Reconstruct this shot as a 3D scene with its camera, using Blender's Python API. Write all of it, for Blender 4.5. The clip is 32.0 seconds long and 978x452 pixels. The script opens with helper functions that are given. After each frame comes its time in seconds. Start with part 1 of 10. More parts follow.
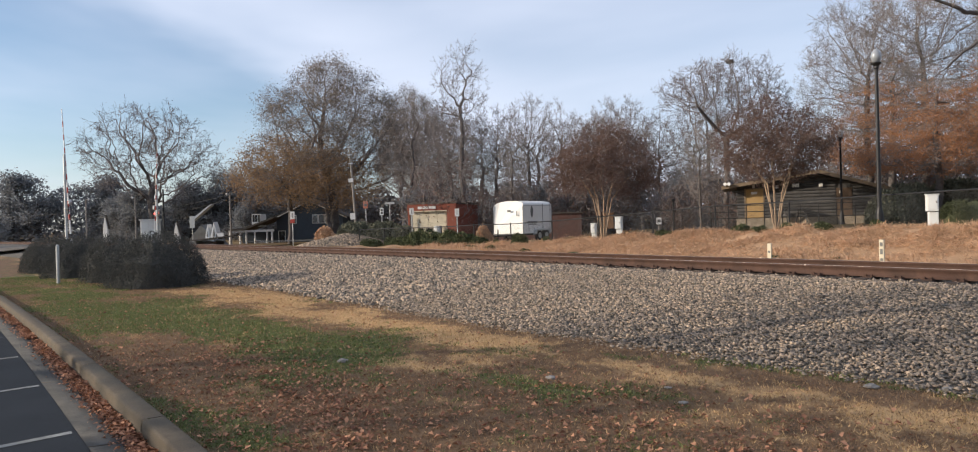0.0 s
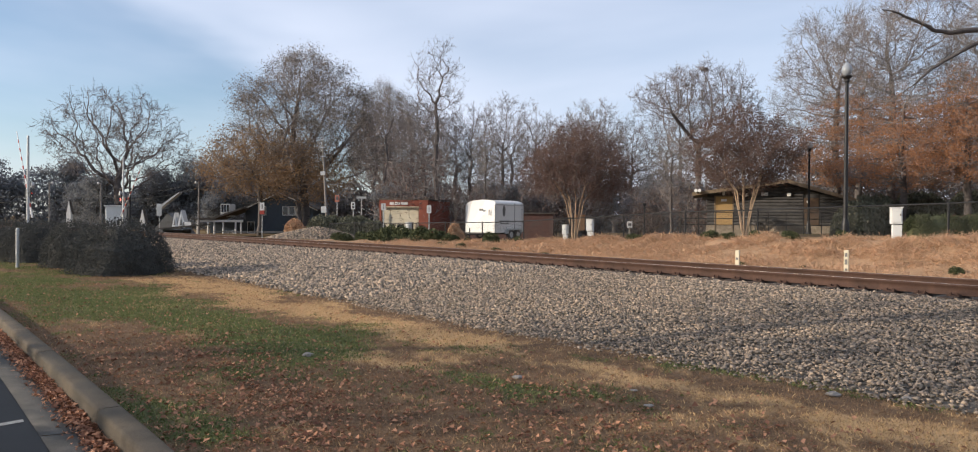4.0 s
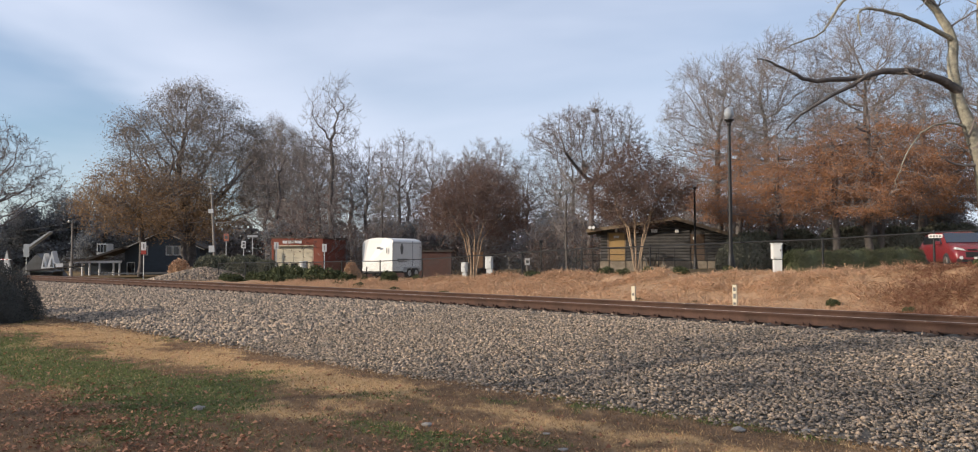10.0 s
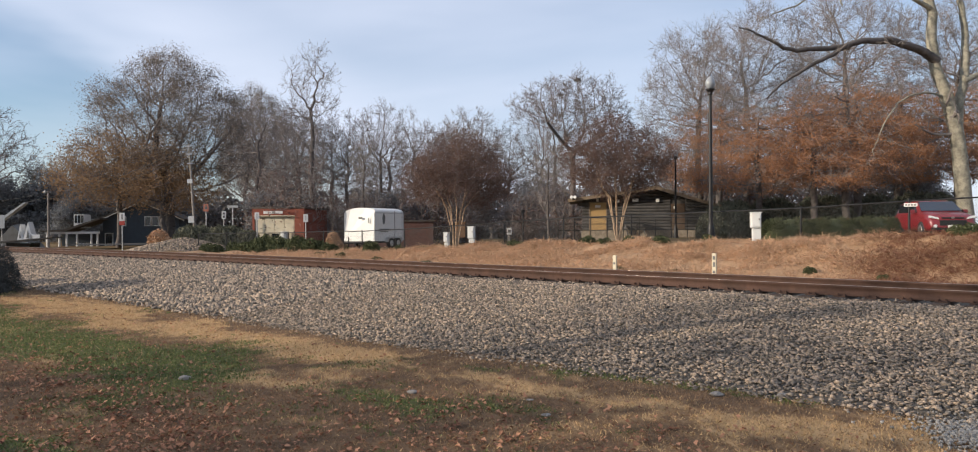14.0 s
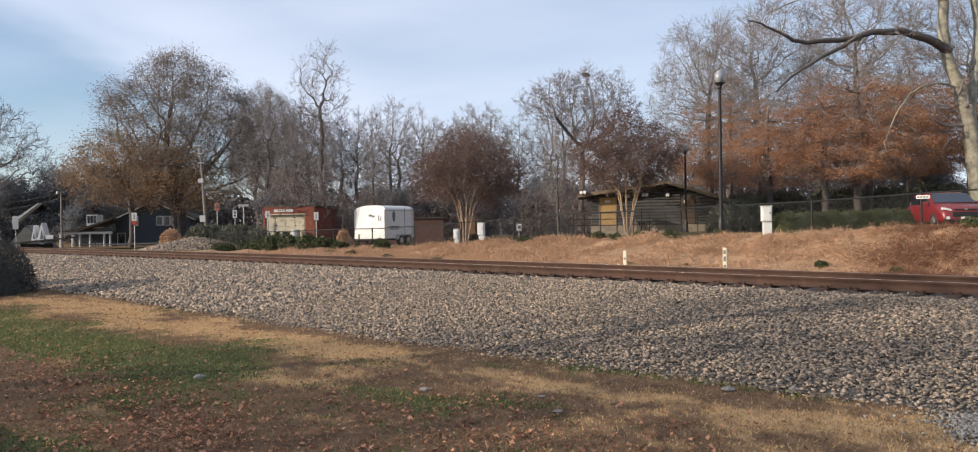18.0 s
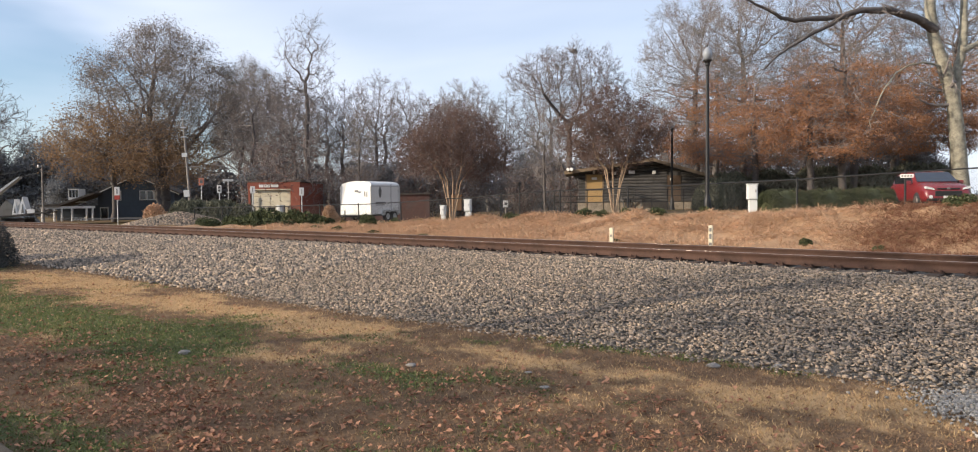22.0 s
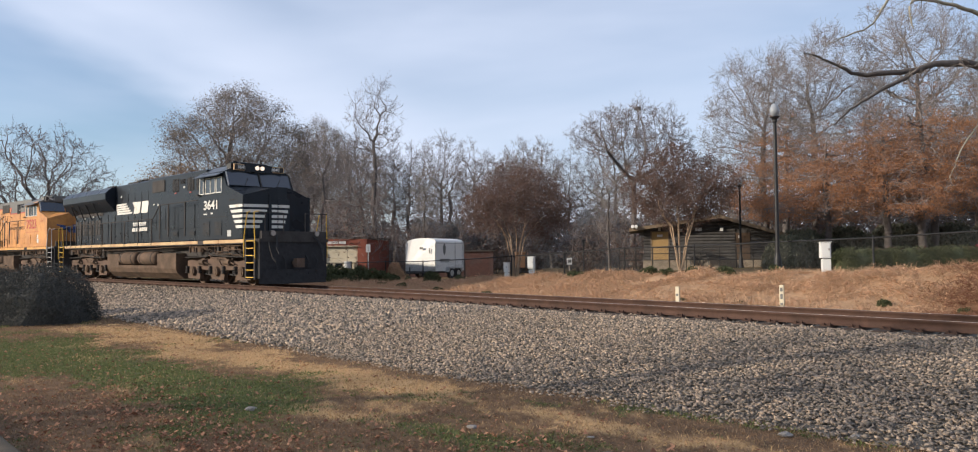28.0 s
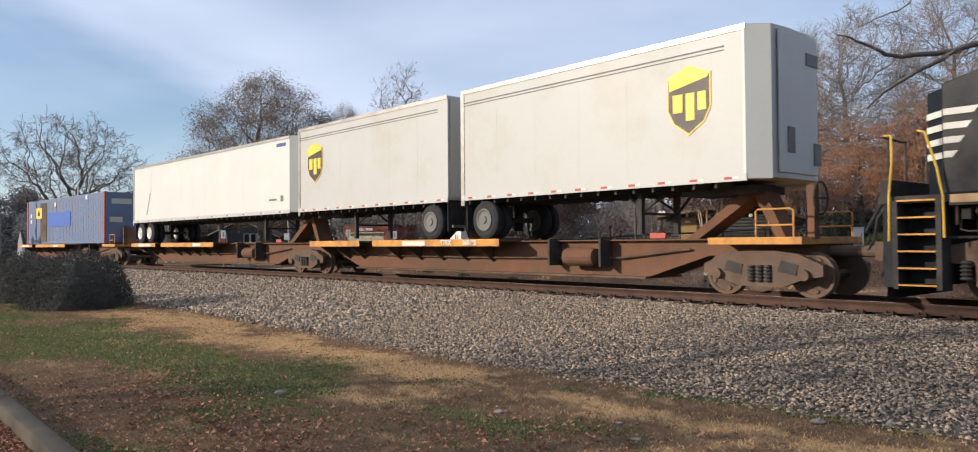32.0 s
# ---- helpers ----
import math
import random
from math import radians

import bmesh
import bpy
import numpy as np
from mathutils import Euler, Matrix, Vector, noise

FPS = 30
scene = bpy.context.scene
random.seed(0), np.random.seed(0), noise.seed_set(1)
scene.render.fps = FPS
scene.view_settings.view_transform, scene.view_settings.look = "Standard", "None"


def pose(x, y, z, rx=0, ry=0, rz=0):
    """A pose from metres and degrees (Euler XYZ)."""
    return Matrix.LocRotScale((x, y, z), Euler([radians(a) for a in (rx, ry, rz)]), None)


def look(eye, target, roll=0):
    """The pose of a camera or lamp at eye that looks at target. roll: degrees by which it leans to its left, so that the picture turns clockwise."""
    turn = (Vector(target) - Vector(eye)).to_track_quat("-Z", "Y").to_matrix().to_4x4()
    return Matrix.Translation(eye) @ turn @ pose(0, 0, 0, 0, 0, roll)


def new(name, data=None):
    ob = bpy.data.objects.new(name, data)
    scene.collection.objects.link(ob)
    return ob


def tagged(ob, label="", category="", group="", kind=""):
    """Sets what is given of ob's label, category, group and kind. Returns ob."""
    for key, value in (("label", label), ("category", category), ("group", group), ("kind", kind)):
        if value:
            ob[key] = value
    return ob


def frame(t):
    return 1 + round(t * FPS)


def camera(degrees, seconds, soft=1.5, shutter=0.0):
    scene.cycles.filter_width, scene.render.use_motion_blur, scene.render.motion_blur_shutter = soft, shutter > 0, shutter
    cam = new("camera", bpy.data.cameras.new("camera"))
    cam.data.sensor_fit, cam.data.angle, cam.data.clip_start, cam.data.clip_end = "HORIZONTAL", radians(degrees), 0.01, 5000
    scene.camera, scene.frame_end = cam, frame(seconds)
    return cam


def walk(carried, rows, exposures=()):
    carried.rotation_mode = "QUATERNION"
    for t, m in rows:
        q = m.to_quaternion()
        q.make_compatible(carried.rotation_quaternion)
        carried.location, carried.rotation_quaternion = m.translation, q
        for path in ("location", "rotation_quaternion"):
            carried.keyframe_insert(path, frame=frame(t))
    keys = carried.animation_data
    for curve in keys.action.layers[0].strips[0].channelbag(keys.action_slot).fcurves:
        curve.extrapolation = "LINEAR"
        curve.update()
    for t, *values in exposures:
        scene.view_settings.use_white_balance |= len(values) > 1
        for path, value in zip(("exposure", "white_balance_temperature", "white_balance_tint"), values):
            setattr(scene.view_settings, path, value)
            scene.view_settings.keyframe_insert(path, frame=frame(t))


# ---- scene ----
cam = camera(66.37, 32.0, soft=1.1, shutter=0.04)
PATH = [
    (0.0, 0.111, -0.127, 1.616, 1.51, -0.43, 1.53),
    (0.5, 0.119, -0.154, 1.611, 1.34, -0.18, 0.08),
    (1.0, 0.122, -0.133, 1.611, 0.46, 0.01, 0.38),
    (1.5, 0.116, -0.121, 1.613, 1.67, 0.19, -0.33),
    (2.0, 0.105, -0.125, 1.605, 0.86, 0.02, -0.15),
    (2.5, 0.110, -0.103, 1.602, 0.59, -0.80, -0.10),
    (3.0, 0.109, -0.088, 1.608, -0.56, -0.82, 0.06),
    (3.5, 0.109, -0.075, 1.604, -0.64, -0.75, -0.44),
    (5.5, 0.116, -0.106, 1.609, -0.78, -0.01, -0.23),
    (6.0, 0.115, -0.111, 1.608, -1.05, -0.02, -0.14),
    (6.5, 0.110, -0.130, 1.610, -1.07, -0.05, -0.29),
    (7.0, 0.119, -0.129, 1.616, -1.64, 0.99, -0.05),
    (7.5, 0.115, -0.098, 1.619, -2.11, 0.65, -0.37),
    (8.0, 0.108, -0.097, 1.625, -5.08, 1.29, -0.87),
    (8.5, 0.050, -0.030, 1.634, -5.67, 0.82, -0.09),
    (9.0, -0.020, 0.026, 1.640, -8.76, 0.29, 1.15),
    (9.5, -0.059, 0.097, 1.660, -9.49, 1.22, 1.20),
    (10.0, -0.003, 0.090, 1.643, -8.59, 2.31, 0.11),
    (10.5, -0.005, -0.004, 1.649, -10.03, 1.06, 0.28),
    (11.0, -0.016, 0.054, 1.645, -10.02, 0.48, -0.27),
    (11.5, -0.014, 0.039, 1.651, -9.46, 1.21, 0.14),
    (12.0, -0.018, 0.041, 1.652, -9.66, 1.43, 1.00),
    (12.5, -0.039, 0.043, 1.654, -9.59, 1.05, -0.06),
    (13.0, -0.027, 0.034, 1.649, -9.72, 0.91, 0.95),
    (13.5, -0.041, 0.038, 1.654, -9.12, 0.97, 0.49),
    (14.0, -0.031, 0.041, 1.645, -9.99, -0.02, 0.29),
    (14.5, -0.033, 0.052, 1.649, -9.62, -0.42, 0.12),
    (16.5, -0.047, 0.022, 1.658, -10.24, 0.57, 0.99),
    (17.0, -0.047, 0.008, 1.655, -10.32, 0.51, 1.36),
    (17.5, -0.040, 0.016, 1.658, -8.94, 0.25, 0.97),
    (18.0, -0.043, 0.009, 1.661, -9.25, -0.32, 0.87),
    (18.5, -0.030, 0.007, 1.663, -9.08, -0.16, 0.67),
    (19.0, -0.042, 0.015, 1.660, -9.52, -0.24, 0.66),
    (19.5, -0.045, 0.012, 1.658, -9.24, -0.49, 0.79),
    (20.0, -0.047, 0.034, 1.659, -10.44, -0.55, 0.50),
    (20.5, -0.046, 0.053, 1.654, -10.24, -1.13, 0.22),
    (21.0, -0.045, 0.061, 1.657, -9.90, -1.70, 0.62),
    (21.5, -0.042, 0.045, 1.655, -10.06, -1.75, 0.61),
    (22.0, -0.047, 0.050, 1.658, -10.29, -2.13, 0.55),
    (22.5, -0.048, 0.040, 1.661, -9.99, -1.55, 0.94),
    (23.0, -0.034, 0.059, 1.662, -10.15, -1.20, 0.94),
    (23.5, -0.048, 0.051, 1.657, -10.62, -0.49, 0.85),
    (24.0, -0.048, 0.040, 1.659, -10.09, 0.43, 0.44),
    (24.5, -0.051, 0.040, 1.665, -9.82, 0.35, 0.16),
    (25.0, -0.064, -0.006, 1.673, -8.95, 0.67, -0.29),
    (25.5, -0.068, 0.016, 1.671, -8.05, -0.10, -0.05),
    (27.5, -0.033, 0.021, 1.697, -5.62, 1.42, 0.38),
    (28.0, -0.027, 0.016, 1.699, -5.39, 2.23, 0.38),
    (28.5, -0.011, 0.099, 1.715, -5.58, 2.80, 0.30),
    (29.0, -0.054, 0.059, 1.691, -5.40, 3.04, -0.52),
    (29.5, -0.049, 0.050, 1.699, -6.23, 3.11, -1.51),
    (29.9, -0.037, 0.043, 1.693, -4.33, 2.85, -0.69),
    (30.0, -0.030, 0.062, 1.689, -3.90, 2.98, -0.74),
    (30.5, -0.062, 0.036, 1.690, -3.27, 2.05, -0.53),
    (31.0, -0.050, 0.055, 1.684, -2.58, 1.11, -0.52),
    (31.5, -0.035, 0.050, 1.691, -2.79, 0.96, -0.05),
    (32.0, -0.035, 0.067, 1.677, -3.41, 1.23, 0.46),
]
walk(cam, [(t, pose(x, y, z, 90 + pitch, roll, yaw)) for t, x, y, z, yaw, pitch, roll in PATH],
     exposures=((0.0, 0.26, 6400, 10), (6.0, 0.26, 6400, 10), (9.0, 0.2, 6400, 10), (12.0, 0.19, 6400, 10), (17.0, 0.25, 6400, 10), (19.0, 0.3, 6400, 10), (22.0, 0.44, 6450, 10), (23.5, 0.38, 6450, 10), (25.0, 0.29, 6400, 10), (28.0, 0.22, 6300, 10), (29.0, 0.12, 6200, 10), (30.0, 0.22, 6250, 10), (32.0, 0.18, 6200, 10)))

# ---- world and sun ----
SUN_AZ, SUN_EL = radians(-99), radians(18)    # azimuth from +y towards +x
world = bpy.data.worlds.new("world")
scene.world = world
world.use_nodes = True
wn, wl = world.node_tree.nodes, world.node_tree.links
wn.clear()
w_out = wn.new("ShaderNodeOutputWorld")
w_bg = wn.new("ShaderNodeBackground")
w_sky = wn.new("ShaderNodeTexSky")
w_sky.sky_type, w_sky.sun_disc = "NISHITA", False
w_sky.sun_elevation, w_sky.sun_rotation = SUN_EL, SUN_AZ
w_sky.air_density, w_sky.dust_density, w_sky.ozone_density = 1.0, 0.5, 3.0
w_bg.inputs["Strength"].default_value = 0.121
w_tc = wn.new("ShaderNodeTexCoord")
w_map = wn.new("ShaderNodeMapping")
w_map.inputs["Rotation"].default_value = (radians(20), radians(-34), radians(15))
w_map.inputs["Scale"].default_value = (0.8, 1.3, 3.4)
w_noise = wn.new("ShaderNodeTexNoise")
w_noise.inputs["Scale"].default_value, w_noise.inputs["Detail"].default_value = 1.1, 5.0
w_noise.inputs["Roughness"].default_value = 0.55
w_noise.inputs["Distortion"].default_value = 0.25
w_ramp = wn.new("ShaderNodeValToRGB")
w_ramp.color_ramp.elements[0].position, w_ramp.color_ramp.elements[1].position = 0.3, 0.68
w_mix = wn.new("ShaderNodeMixRGB")
w_mix.inputs[2].default_value = (5.95, 6.4, 7.55, 1)
wl.new(w_tc.outputs["Generated"], w_map.inputs["Vector"])
wl.new(w_map.outputs["Vector"], w_noise.inputs["Vector"])
wl.new(w_noise.outputs["Fac"], w_ramp.inputs["Fac"])
# a long bright edge of high cloud, thin veil to one side of it and clearer blue to the other
w_dot = wn.new("ShaderNodeVectorMath")
w_dot.operation = "DOT_PRODUCT"
w_dot.inputs[1].default_value = (0.438, -0.059, 0.897)
wl.new(w_tc.outputs["Generated"], w_dot.inputs[0])
w_fray = wn.new("ShaderNodeMath")
w_fray.operation, w_fray.inputs[1].default_value = "MULTIPLY_ADD", 0.16
wl.new(w_noise.outputs["Fac"], w_fray.inputs[0])
wl.new(w_dot.outputs["Value"], w_fray.inputs[2])
w_span = wn.new("ShaderNodeMapRange")
w_span.inputs["From Min"].default_value, w_span.inputs["From Max"].default_value = -0.22, 0.58
wl.new(w_fray.outputs[0], w_span.inputs["Value"])
w_edge = wn.new("ShaderNodeValToRGB")
w_edge.color_ramp.interpolation = "EASE"
for i, (p, v) in enumerate(((0.0, 0.3), (0.32, 0.32), (0.38, 0.8), (0.43, 0.9), (0.55, 0.62), (0.8, 0.55))):
    e = w_edge.color_ramp.elements[i] if i < 2 else w_edge.color_ramp.elements.new(p)
    e.position, e.color = p, (v, v, v, 1)
wl.new(w_span.outputs["Result"], w_edge.inputs["Fac"])
w_sum = wn.new("ShaderNodeMath")
w_sum.operation, w_sum.use_clamp, w_sum.inputs[1].default_value = "MULTIPLY_ADD", True, 0.6
w_less = wn.new("ShaderNodeMath")
w_less.operation, w_less.inputs[1].default_value = "SUBTRACT", 0.3
wl.new(w_edge.outputs["Color"], w_less.inputs[0])
wl.new(w_ramp.outputs["Color"], w_sum.inputs[0])
wl.new(w_less.outputs[0], w_sum.inputs[2])
wl.new(w_sum.outputs[0], w_mix.inputs["Fac"])
wl.new(w_sky.outputs["Color"], w_mix.inputs[1])
wl.new(w_mix.outputs["Color"], w_bg.inputs["Color"])
wl.new(w_bg.outputs["Background"], w_out.inputs["Surface"])

sun_data = bpy.data.lights.new("sun", "SUN")
sun_data.energy, sun_data.angle, sun_data.color = 5.0, radians(0.8), (1.0, 0.85, 0.67)
sun = new("sun", sun_data)
SUN_DIR = Vector((math.sin(SUN_AZ) * math.cos(SUN_EL), math.cos(SUN_AZ) * math.cos(SUN_EL), math.sin(SUN_EL)))
sun.matrix_world = look(SUN_DIR * 100, (0, 0, 0))

# ---- the line of the track: s along it, l to the side of the lawn ----
X0, Y0, HEAD, BEND, RAIL = -1.166, 24.646, -50.564, 0.00197, 0.589
TC, TS = math.cos(radians(HEAD)), math.sin(radians(HEAD))
NX, NY = TS, -TC
REACH = 45.0


def sway(s):
    if abs(s) <= REACH:
        return BEND * s * s / 2
    return BEND * REACH * REACH / 2 + BEND * REACH * (abs(s) - REACH)


def at(s, l, z=0.0):
    """A place by the track: s metres along, l metres aside, z up."""
    l += sway(s)
    return Vector((X0 + TC * s + NX * l, Y0 + TS * s + NY * l, z))


def sl_of(x, y):
    dx, dy = x - X0, y - Y0
    s = dx * TC + dy * TS
    return s, dx * NX + dy * NY - sway(s)


# ---- materials ----
def material(name, base, rough=0.8, metal=0.0, scale=8.0, dark=0.7, light=1.15, fine=90.0, bump=0.25, bump_scale=None,
             dirt=None, dirt_scale=1.2, dirt_amount=0.5, spec=0.4, random=0.0, coat=0.0, sss=0.0, island=0.0, hue=None):
    """A node material: a base colour varied at two scales, grain in the relief, and an optional second colour in stains."""
    m = bpy.data.materials.new(name)
    m.use_nodes = True
    n, k = m.node_tree.nodes, m.node_tree.links
    b = n["Principled BSDF"]
    b.inputs["Roughness"].default_value, b.inputs["Metallic"].default_value = rough, metal
    b.inputs["Specular IOR Level"].default_value = spec * (0.35 if rough >= 0.8 else 1.0)
    b.inputs["Coat Weight"].default_value = coat
    tc = n.new("ShaderNodeTexCoord")
    big = n.new("ShaderNodeTexNoise")
    big.inputs["Scale"].default_value, big.inputs["Detail"].default_value = scale, 6
    small = n.new("ShaderNodeTexNoise")
    small.inputs["Scale"].default_value, small.inputs["Detail"].default_value = fine, 3
    k.new(tc.outputs["Object"], big.inputs["Vector"])
    k.new(tc.outputs["Object"], small.inputs["Vector"])
    mean = n.new("ShaderNodeMath")
    mean.operation = "MULTIPLY_ADD"
    mean.inputs[1].default_value, mean.inputs[2].default_value = 0.45, 0.0
    k.new(small.outputs["Fac"], mean.inputs[0])
    add = n.new("ShaderNodeMath")
    add.operation = "MULTIPLY_ADD"
    add.inputs[1].default_value = 0.55
    k.new(big.outputs["Fac"], add.inputs[0])
    k.new(mean.outputs[0], add.inputs[2])
    ramp = n.new("ShaderNodeValToRGB")
    ramp.color_ramp.elements[0].position, ramp.color_ramp.elements[1].position = 0.3, 0.7
    ramp.color_ramp.elements[0].color = [min(1, c * dark) for c in base] + [1]
    ramp.color_ramp.elements[1].color = [min(1, c * light) for c in base] + [1]
    k.new(add.outputs[0], ramp.inputs["Fac"])
    col = ramp.outputs["Color"]
    if hue:
        mx = n.new("ShaderNodeMixRGB")
        src = n.new("ShaderNodeNewGeometry").outputs["Random Per Island"]
        k.new(src, mx.inputs["Fac"])
        k.new(col, mx.inputs[1])
        mx.inputs[2].default_value = (*hue, 1)
        col = mx.outputs["Color"]
    if dirt:
        st = n.new("ShaderNodeTexNoise")
        st.inputs["Scale"].default_value, st.inputs["Detail"].default_value = dirt_scale, 8
        st.inputs["Roughness"].default_value = 0.65
        k.new(tc.outputs["Object"], st.inputs["Vector"])
        sr = n.new("ShaderNodeValToRGB")
        sr.color_ramp.elements[0].position = 0.62 - 0.3 * dirt_amount
        sr.color_ramp.elements[1].position = 0.9 - 0.3 * dirt_amount
        k.new(st.outputs["Fac"], sr.inputs["Fac"])
        mx = n.new("ShaderNodeMixRGB")
        k.new(sr.outputs["Color"], mx.inputs["Fac"])
        k.new(col, mx.inputs[1])
        mx.inputs[2].default_value = (*dirt, 1)
        col = mx.outputs["Color"]
    if random or island:
        hs = n.new("ShaderNodeHueSaturation")
        src = n.new("ShaderNodeObjectInfo").outputs["Random"] if random else n.new("ShaderNodeNewGeometry").outputs["Random Per Island"]
        mr = n.new("ShaderNodeMapRange")
        w = random or island
        mr.inputs["To Min"].default_value, mr.inputs["To Max"].default_value = 1 - w, 1 + w
        k.new(src, mr.inputs["Value"])
        k.new(mr.outputs["Result"], hs.inputs["Value"])
        k.new(col, hs.inputs["Color"])
        col = hs.outputs["Color"]
    k.new(col, b.inputs["Base Color"])
    if bump:
        bm_ = n.new("ShaderNodeTexNoise")
        bm_.inputs["Scale"].default_value, bm_.inputs["Detail"].default_value = bump_scale or fine, 5
        k.new(tc.outputs["Object"], bm_.inputs["Vector"])
        bp = n.new("ShaderNodeBump")
        bp.inputs["Strength"].default_value, bp.inputs["Distance"].default_value = bump, 0.02
        k.new(bm_.outputs["Fac"], bp.inputs["Height"])
        k.new(bp.outputs["Normal"], b.inputs["Normal"])
    rr = n.new("ShaderNodeMapRange")
    rr.inputs["To Min"].default_value, rr.inputs["To Max"].default_value = max(0.02, rough - 0.12), min(1, rough + 0.12)
    k.new(big.outputs["Fac"], rr.inputs["Value"])
    k.new(rr.outputs["Result"], b.inputs["Roughness"])
    return m


def glass_mat(name, tint, rough=0.08):
    m = bpy.data.materials.new(name)
    m.use_nodes = True
    b = m.node_tree.nodes["Principled BSDF"]
    b.inputs["Base Color"].default_value = (*tint, 1)
    b.inputs["Roughness"].default_value = rough
    b.inputs["Specular IOR Level"].default_value = 0.8
    return m


m_glass = glass_mat("dark_window_glass", (0.012, 0.015, 0.02))
m_glass_blue = glass_mat("tinted_windscreen", (0.02, 0.03, 0.05))


def lamp_mat(name, colour, power):
    m = bpy.data.materials.new(name)
    m.use_nodes = True
    b = m.node_tree.nodes["Principled BSDF"]
    b.inputs["Base Color"].default_value = (*colour, 1)
    b.inputs["Emission Color"].default_value = (*colour, 1)
    b.inputs["Emission Strength"].default_value = power
    return m


m_headlight = lamp_mat("lit_headlight", (1.0, 0.8, 0.62), 0.7)
m_red_lamp = lamp_mat("lit_red_lamp", (1.0, 0.08, 0.05), 3.0)

# ---- mesh helpers ----
def data_of(name, bm, mat, smooth=False):
    me = bpy.data.meshes.new(name)
    bmesh.ops.recalc_face_normals(bm, faces=bm.faces)
    bm.to_mesh(me)
    bm.free()
    for one in (mat if isinstance(mat, (list, tuple)) else [mat]):
        me.materials.append(one)
    if smooth:
        me.shade_smooth()
    return me


def part(name, bm, mat, parent=None, label="", smooth=False, m=None):
    """One mesh object under a thing or under a part of it."""
    ob = new(name, bm if isinstance(bm, bpy.types.Mesh) else data_of(name, bm, mat, smooth))
    if parent is not None:
        ob.parent = parent
    if m is not None:
        ob.matrix_local = m
    if label:
        ob["label"] = label
    return ob


def thing(name, m=None, label="", category="", group="", kind=""):
    ob = new(name)
    ob.empty_display_size = 0.2
    if m is not None:
        ob.matrix_world = m
    return tagged(ob, label, category, group, kind)


def B(*boxes, bevel=0.0):
    """A bmesh of boxes (x0, x1, y0, y1, z0, z1)."""
    bm = bmesh.new()
    for b in boxes:
        box(bm, *b)
    if bevel:
        bmesh.ops.bevel(bm, geom=bm.edges[:], offset=bevel, segments=2, affect="EDGES", profile=0.5)
    return bm


def box(bm, x0, x1, y0, y1, z0, z1):
    v = [bm.verts.new((x, y, z)) for x in (x0, x1) for y in (y0, y1) for z in (z0, z1)]
    for f in ((0, 1, 3, 2), (4, 6, 7, 5), (0, 4, 5, 1), (2, 3, 7, 6), (0, 2, 6, 4), (1, 5, 7, 3)):
        bm.faces.new([v[i] for i in f])


def rod(bm, a, b, r, r2=None, sides=8, caps=True):
    """A round bar from a to b."""
    a, b = Vector(a), Vector(b)
    r2 = r if r2 is None else r2
    d = (b - a).normalized()
    u = d.orthogonal().normalized()
    w = d.cross(u)
    ring = []
    for p, q in ((a, r), (b, r2)):
        ring.append([bm.verts.new(p + q * (math.cos(2 * math.pi * i / sides) * u + math.sin(2 * math.pi * i / sides) * w)) for i in range(sides)])
    for i in range(sides):
        j = (i + 1) % sides
        bm.faces.new((ring[0][i], ring[0][j], ring[1][j], ring[1][i]))
    if caps:
        bm.faces.new(ring[0][::-1])
        bm.faces.new(ring[1])


def pipe(bm, pts, r, sides=6):
    """A bent bar through pts, with mitred joints."""
    pts = [Vector(p) for p in pts]
    rings = []
    u = None
    for i, p in enumerate(pts):
        d = (pts[min(i + 1, len(pts) - 1)] - pts[max(i - 1, 0)]).normalized()
        u = (u - u.dot(d) * d).normalized() if u is not None and (u - u.dot(d) * d).length > 1e-4 else d.orthogonal().normalized()
        w = d.cross(u)
        rings.append([bm.verts.new(p + r * (math.cos(2 * math.pi * k / sides) * u + math.sin(2 * math.pi * k / sides) * w)) for k in range(sides)])
    for a, b in zip(rings, rings[1:]):
        for k in range(sides):
            j = (k + 1) % sides
            bm.faces.new((a[k], a[j], b[j], b[k]))
    bm.faces.new(rings[0][::-1])
    bm.faces.new(rings[-1])


def prism(bm, outline, a, b, axis="y"):
    """An outline of (p, q) pairs pulled from a to b along the axis: y gives (x, z), x gives (y, z), z gives (x, y)."""
    def put(p, q, w):
        return {"y": (p, w, q), "x": (w, p, q), "z": (p, q, w)}[axis]
    lo = [bm.verts.new(put(p, q, a)) for p, q in outline]
    hi = [bm.verts.new(put(p, q, b)) for p, q in outline]
    n = len(outline)
    for i in range(n):
        j = (i + 1) % n
        bm.faces.new((lo[i], lo[j], hi[j], hi[i]))
    bm.faces.new(lo[::-1])
    bm.faces.new(hi)


def P(outline, a, b, axis="y", bevel=0.0):
    bm = bmesh.new()
    prism(bm, outline, a, b, axis)
    if bevel:
        bmesh.ops.bevel(bm, geom=bm.edges[:], offset=bevel, segments=2, affect="EDGES", profile=0.5)
    return bm


def R(*rods, sides=8):
    """A bmesh of bars (a, b, r) or (a, b, r, r2)."""
    bm = bmesh.new()
    for r in rods:
        rod(bm, *r, sides=sides)
    return bm


